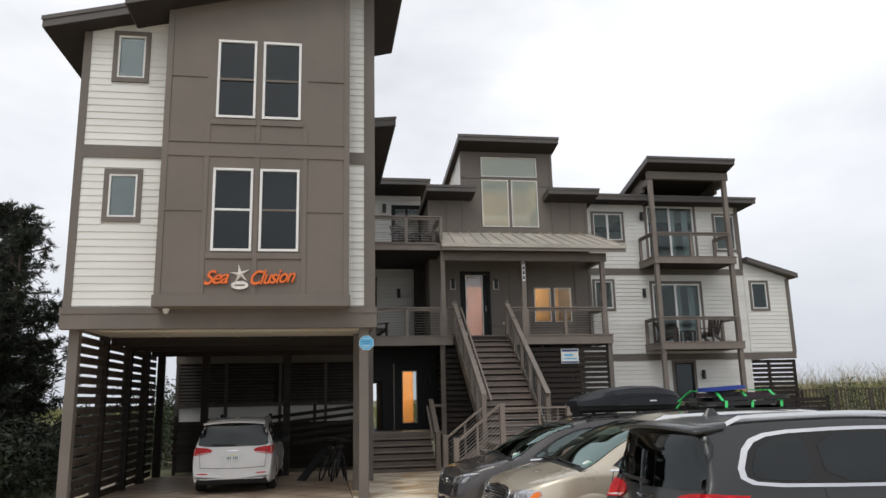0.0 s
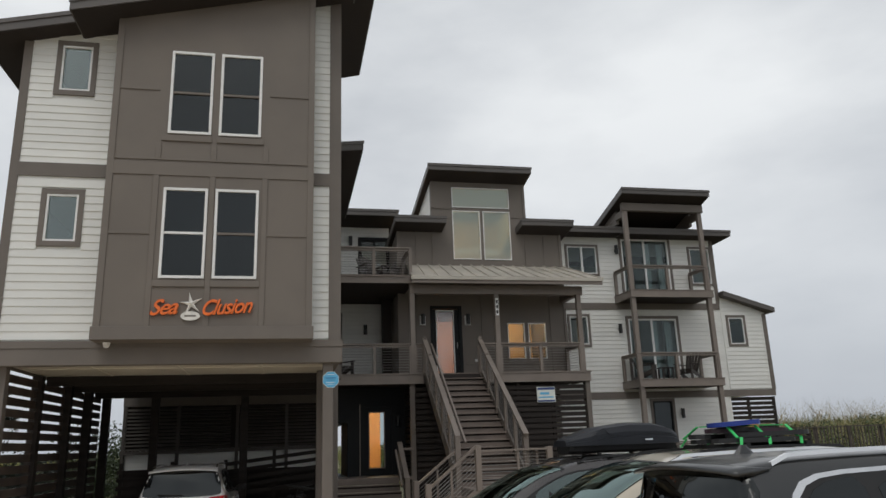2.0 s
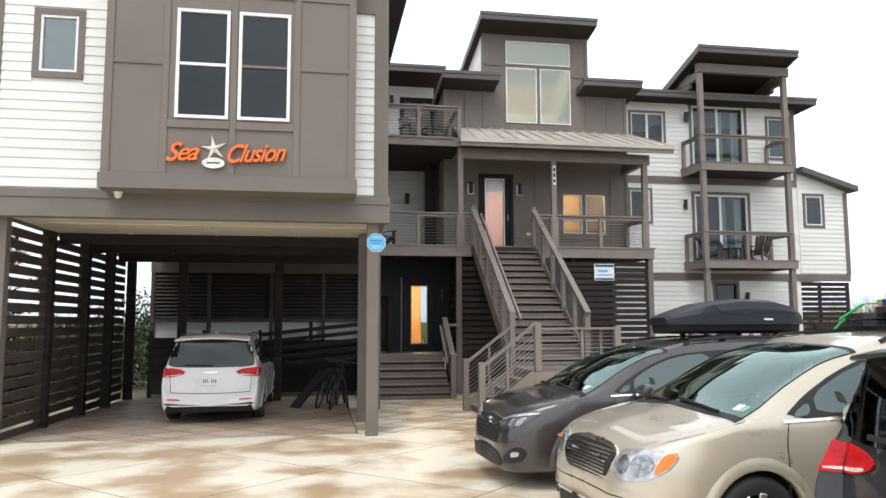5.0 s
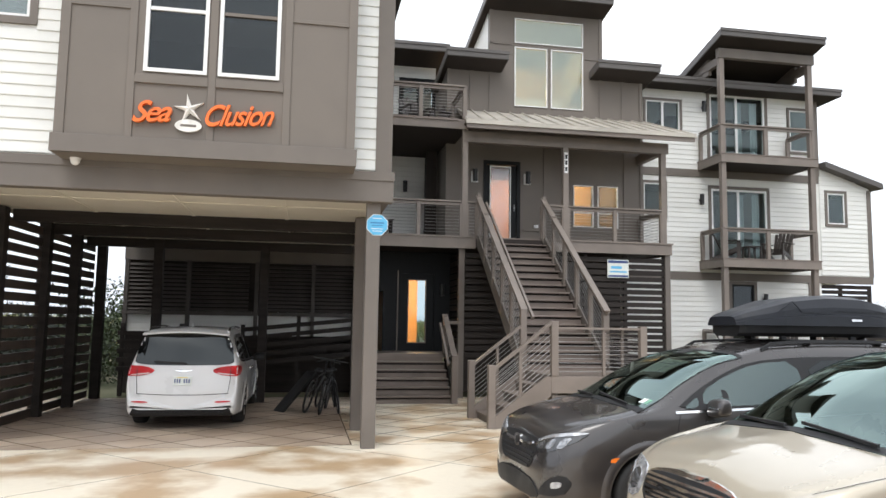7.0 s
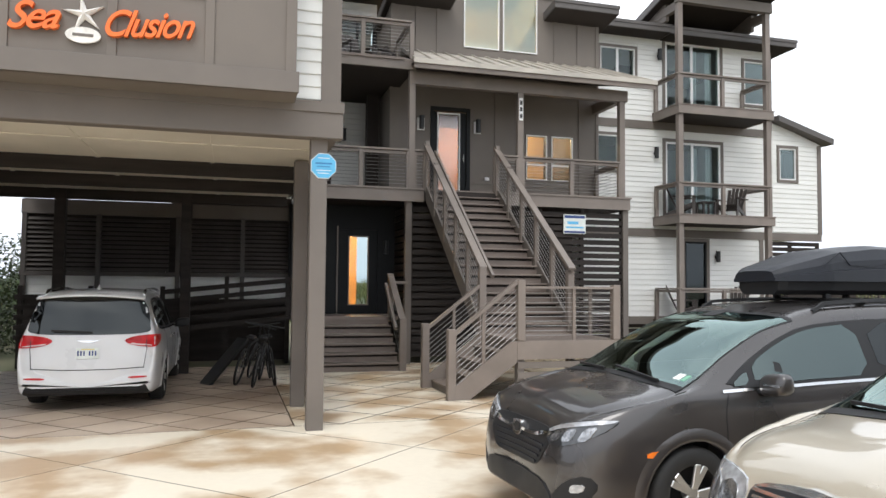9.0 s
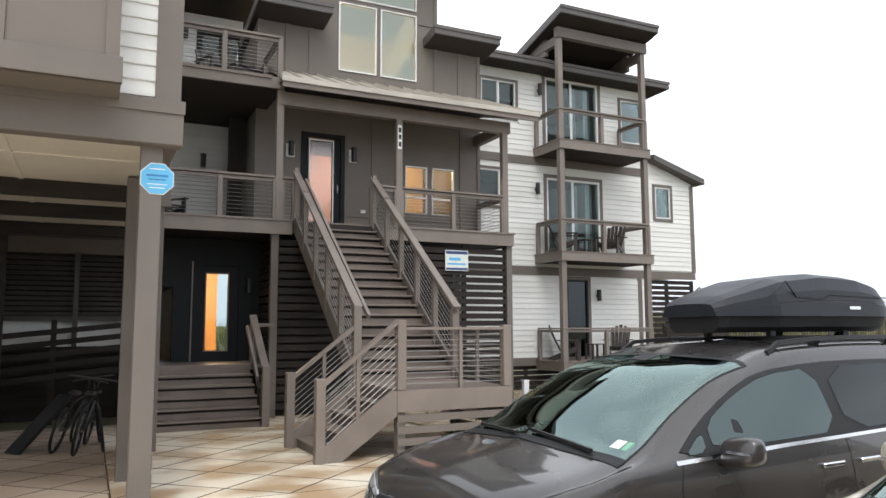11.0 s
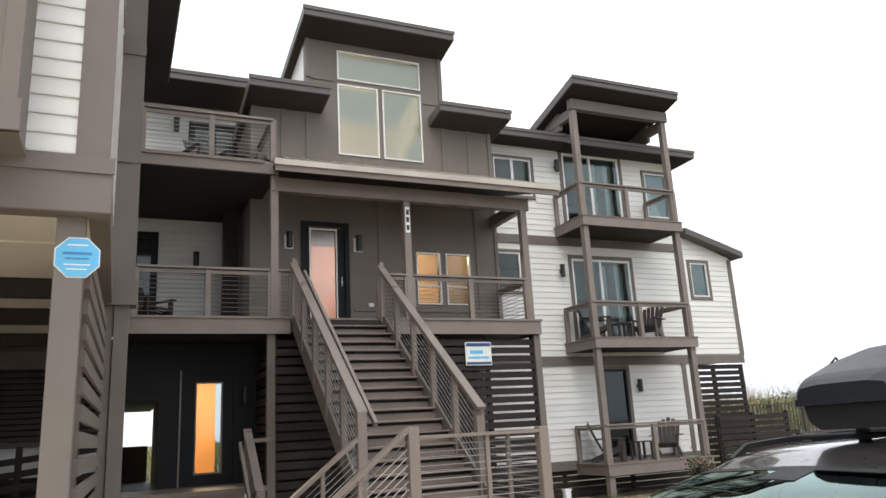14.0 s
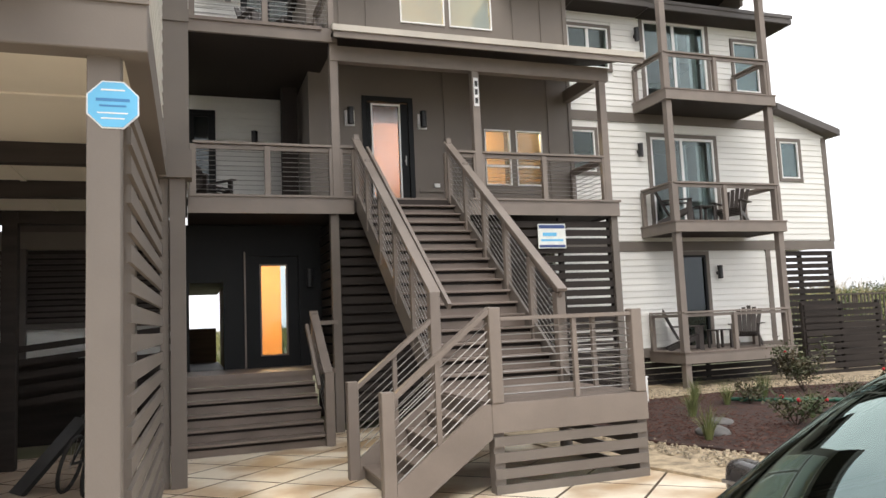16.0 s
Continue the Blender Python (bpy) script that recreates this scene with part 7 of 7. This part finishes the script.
def pine(x, y, h, r, seed, lean=0.0):
    q = random.Random(seed)
    t = thing("pine_tree", (x, y, -0.05), "dark green pine tree with an uneven crown", "tree", "pine trees")
    tr = bmesh.new()
    path = [Vector((lean * (k / 8) ** 2 + q.gauss(0, 0.05), q.gauss(0, 0.05), h * k / 8)) for k in range(9)]
    for k in range(8):
        d = path[k + 1] - path[k]
        m = d.to_track_quat("Z", "Y").to_matrix().to_4x4()
        m.translation = (path[k] + path[k + 1]) / 2
        bmesh.ops.create_cone(tr, cap_ends=True, segments=8, radius1=0.16 * (1 - k / 9), radius2=0.16 * (1 - (k + 1) / 9), depth=d.length * 1.03, matrix=m)
    vs, fs = [], []
    for k in range(46):
        u = q.uniform(0.18, 1.0)
        i = min(7, int(u * 8))
        base = path[i].lerp(path[i + 1], u * 8 - i)
        a = q.uniform(0, 6.28)
        ln = r * (1.15 - u) * q.uniform(0.55, 1.15) + 0.25
        tip = base + Vector((math.cos(a) * ln, math.sin(a) * ln, ln * q.uniform(0.1, 0.55)))
        rod(tr, base, tip, 0.022, 4)
        for c in range(int(4 + ln * 4)):
            p = base.lerp(tip, q.uniform(0.35, 1.05)) + Vector((q.gauss(0, 0.14), q.gauss(0, 0.14), q.gauss(0, 0.1)))
            for n in range(30):
                d = Vector((q.gauss(0, 1), q.gauss(0, 1), q.gauss(0.35, 0.8))).normalized()
                leaf_quad(vs, fs, p, d, Vector((q.gauss(0, 1), q.gauss(0, 1), q.gauss(0, 1))).normalized(), q.uniform(0.14, 0.3), 0.017)
    part("trunk", tr, BARK, t)
    me = bpy.data.meshes.new("crown")
    me.from_pydata(vs, [], fs)
    me.materials.append(PINEM)
    o = new("crown", me)
    o.parent = t
    return t


for k, (x, y, h, r) in enumerate(((-9.5, 22.5, 7.4, 1.6), (-10.3, 24.0, 8.2, 1.8), (-9.2, 20.5, 4.8, 1.2), (-11.2, 26.5, 8.6, 2.0), (-10.6, 21.5, 6.4, 1.6), (-9.0, 18.4, 3.4, 1.1), (-13.0, 29.5, 9.0, 2.2))):
    pine(x, y, h, r, 50 + k)


def thicket(x0, x1, y0, y1, h, n, name, label, material=LEAF):
    vs, fs = [], []
    for c in range(n):
        px, py = rng.uniform(x0, x1), rng.uniform(y0, y1)
        top = h * (0.6 + 0.5 * noise.noise((px * 0.5, py * 0.5, 3)))
        for k in range(60):
            p = Vector((px + rng.gauss(0, 0.3), py + rng.gauss(0, 0.3), ground_h(px, py) + gz(py) + max(0.02, top) * rng.random() ** 0.7))
            d = Vector((rng.gauss(0, 1), rng.gauss(0, 1), rng.gauss(0.3, 0.8))).normalized()
            leaf_quad(vs, fs, p, d, Vector((rng.gauss(0, 1), rng.gauss(0, 1), 1)).normalized(), rng.uniform(0.1, 0.2), rng.uniform(0.02, 0.045))
    me = bpy.data.meshes.new(name)
    me.from_pydata(vs, [], fs)
    me.materials.append(material)
    return tagged(new(name, me), label, "bushes", kind="stuff")


thicket(-11, -7.3, 16, 34, 2.6, 420, "hedge", "dense dark green coastal bushes beside the carport", PINEM)
thicket(-7.5, -5.6, 27, 34, 4.2, 110, "hedge", "green bushes behind the carport")
thicket(19, 48, 33, 42, 1.8, 300, "hedge", "low green and yellow coastal scrub")

# ---------- scored concrete, piece by piece ----------
def clip(poly, axis, v, keep_less):
    out = []
    for p, q in zip(poly, poly[1:] + poly[:1]):
        pin, qin = (p[axis] <= v) == keep_less, (q[axis] <= v) == keep_less
        if pin:
            out.append(p)
        if pin != qin:
            t = (v - p[axis]) / (q[axis] - p[axis])
            out.append((p[0] + (q[0] - p[0]) * t, p[1] + (q[1] - p[1]) * t))
    return out


def slab_piece(poly):
    bm = bmesh.new()
    lo, m1, hi = ([bm.verts.new((x * k, y * k, z)) for x, y in poly] for k, z in ((1, -0.03), (1, -0.006), (1 - 0.006 / max(math.hypot(*p) for p in poly), 0.0)))
    bm.faces.new(hi)
    n = len(poly)
    for a, b in ((lo, m1), (m1, hi)):
        for i in range(n):
            bm.faces.new((a[i], a[(i + 1) % n], b[(i + 1) % n], b[i]))
    return bm


def diamonds(x0, x1, y0, y1, d, gap, material):
    """Diamond slabs of diagonal d that fill a rectangle of the drive."""
    full = None
    k = d / 2 - gap
    for i in range(int((x1 - x0) / (d / 2)) + 2):
        for j in range(int((y1 - y0) / (d / 2)) + 2):
            if (i + j) % 2:
                continue
            cx, cy = x0 + i * d / 2, y0 + j * d / 2
            poly = [(cx - k, cy), (cx, cy - k), (cx + k, cy), (cx, cy + k)]
            whole = x0 <= cx - k and cx + k <= x1 and y0 <= cy - k and cy + k <= y1
            for axis, v, less in ((0, x0, False), (0, x1, True), (1, y0, False), (1, y1, True)):
                poly = clip(poly, axis, v, less) if len(poly) > 2 else []
            if len(poly) < 3:
                continue
            if whole and full:
                me = full
            else:
                me = mesh_of("slab", slab_piece([(x - cx, y - cy) for x, y in poly]), material)
                me.materials.append(JOINT)
                for f in me.polygons:
                    f.material_index = 0 if f.normal.z > 0.99 else 1
                full = me if whole else full
            shared("slab", me, pose(cx, cy, gz(cy), drive_tilt(cy)), drive)


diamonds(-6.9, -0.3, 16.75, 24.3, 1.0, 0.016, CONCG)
diamonds(-0.28, 5.9, 16.75, 24.3, 1.15, 0.016, CONC)
diamonds(-14.0, 9.4, 1.97, 16.73, 3.3, 0.0035, CONC)
shared("slab", mesh_of("slab", boxes((-16, 25.4, -7.3, 7.3, -0.03, 0.0)), CONC), pose(-14.0, -5.35, gz(-5.35), drive_tilt(-5.35)), drive)
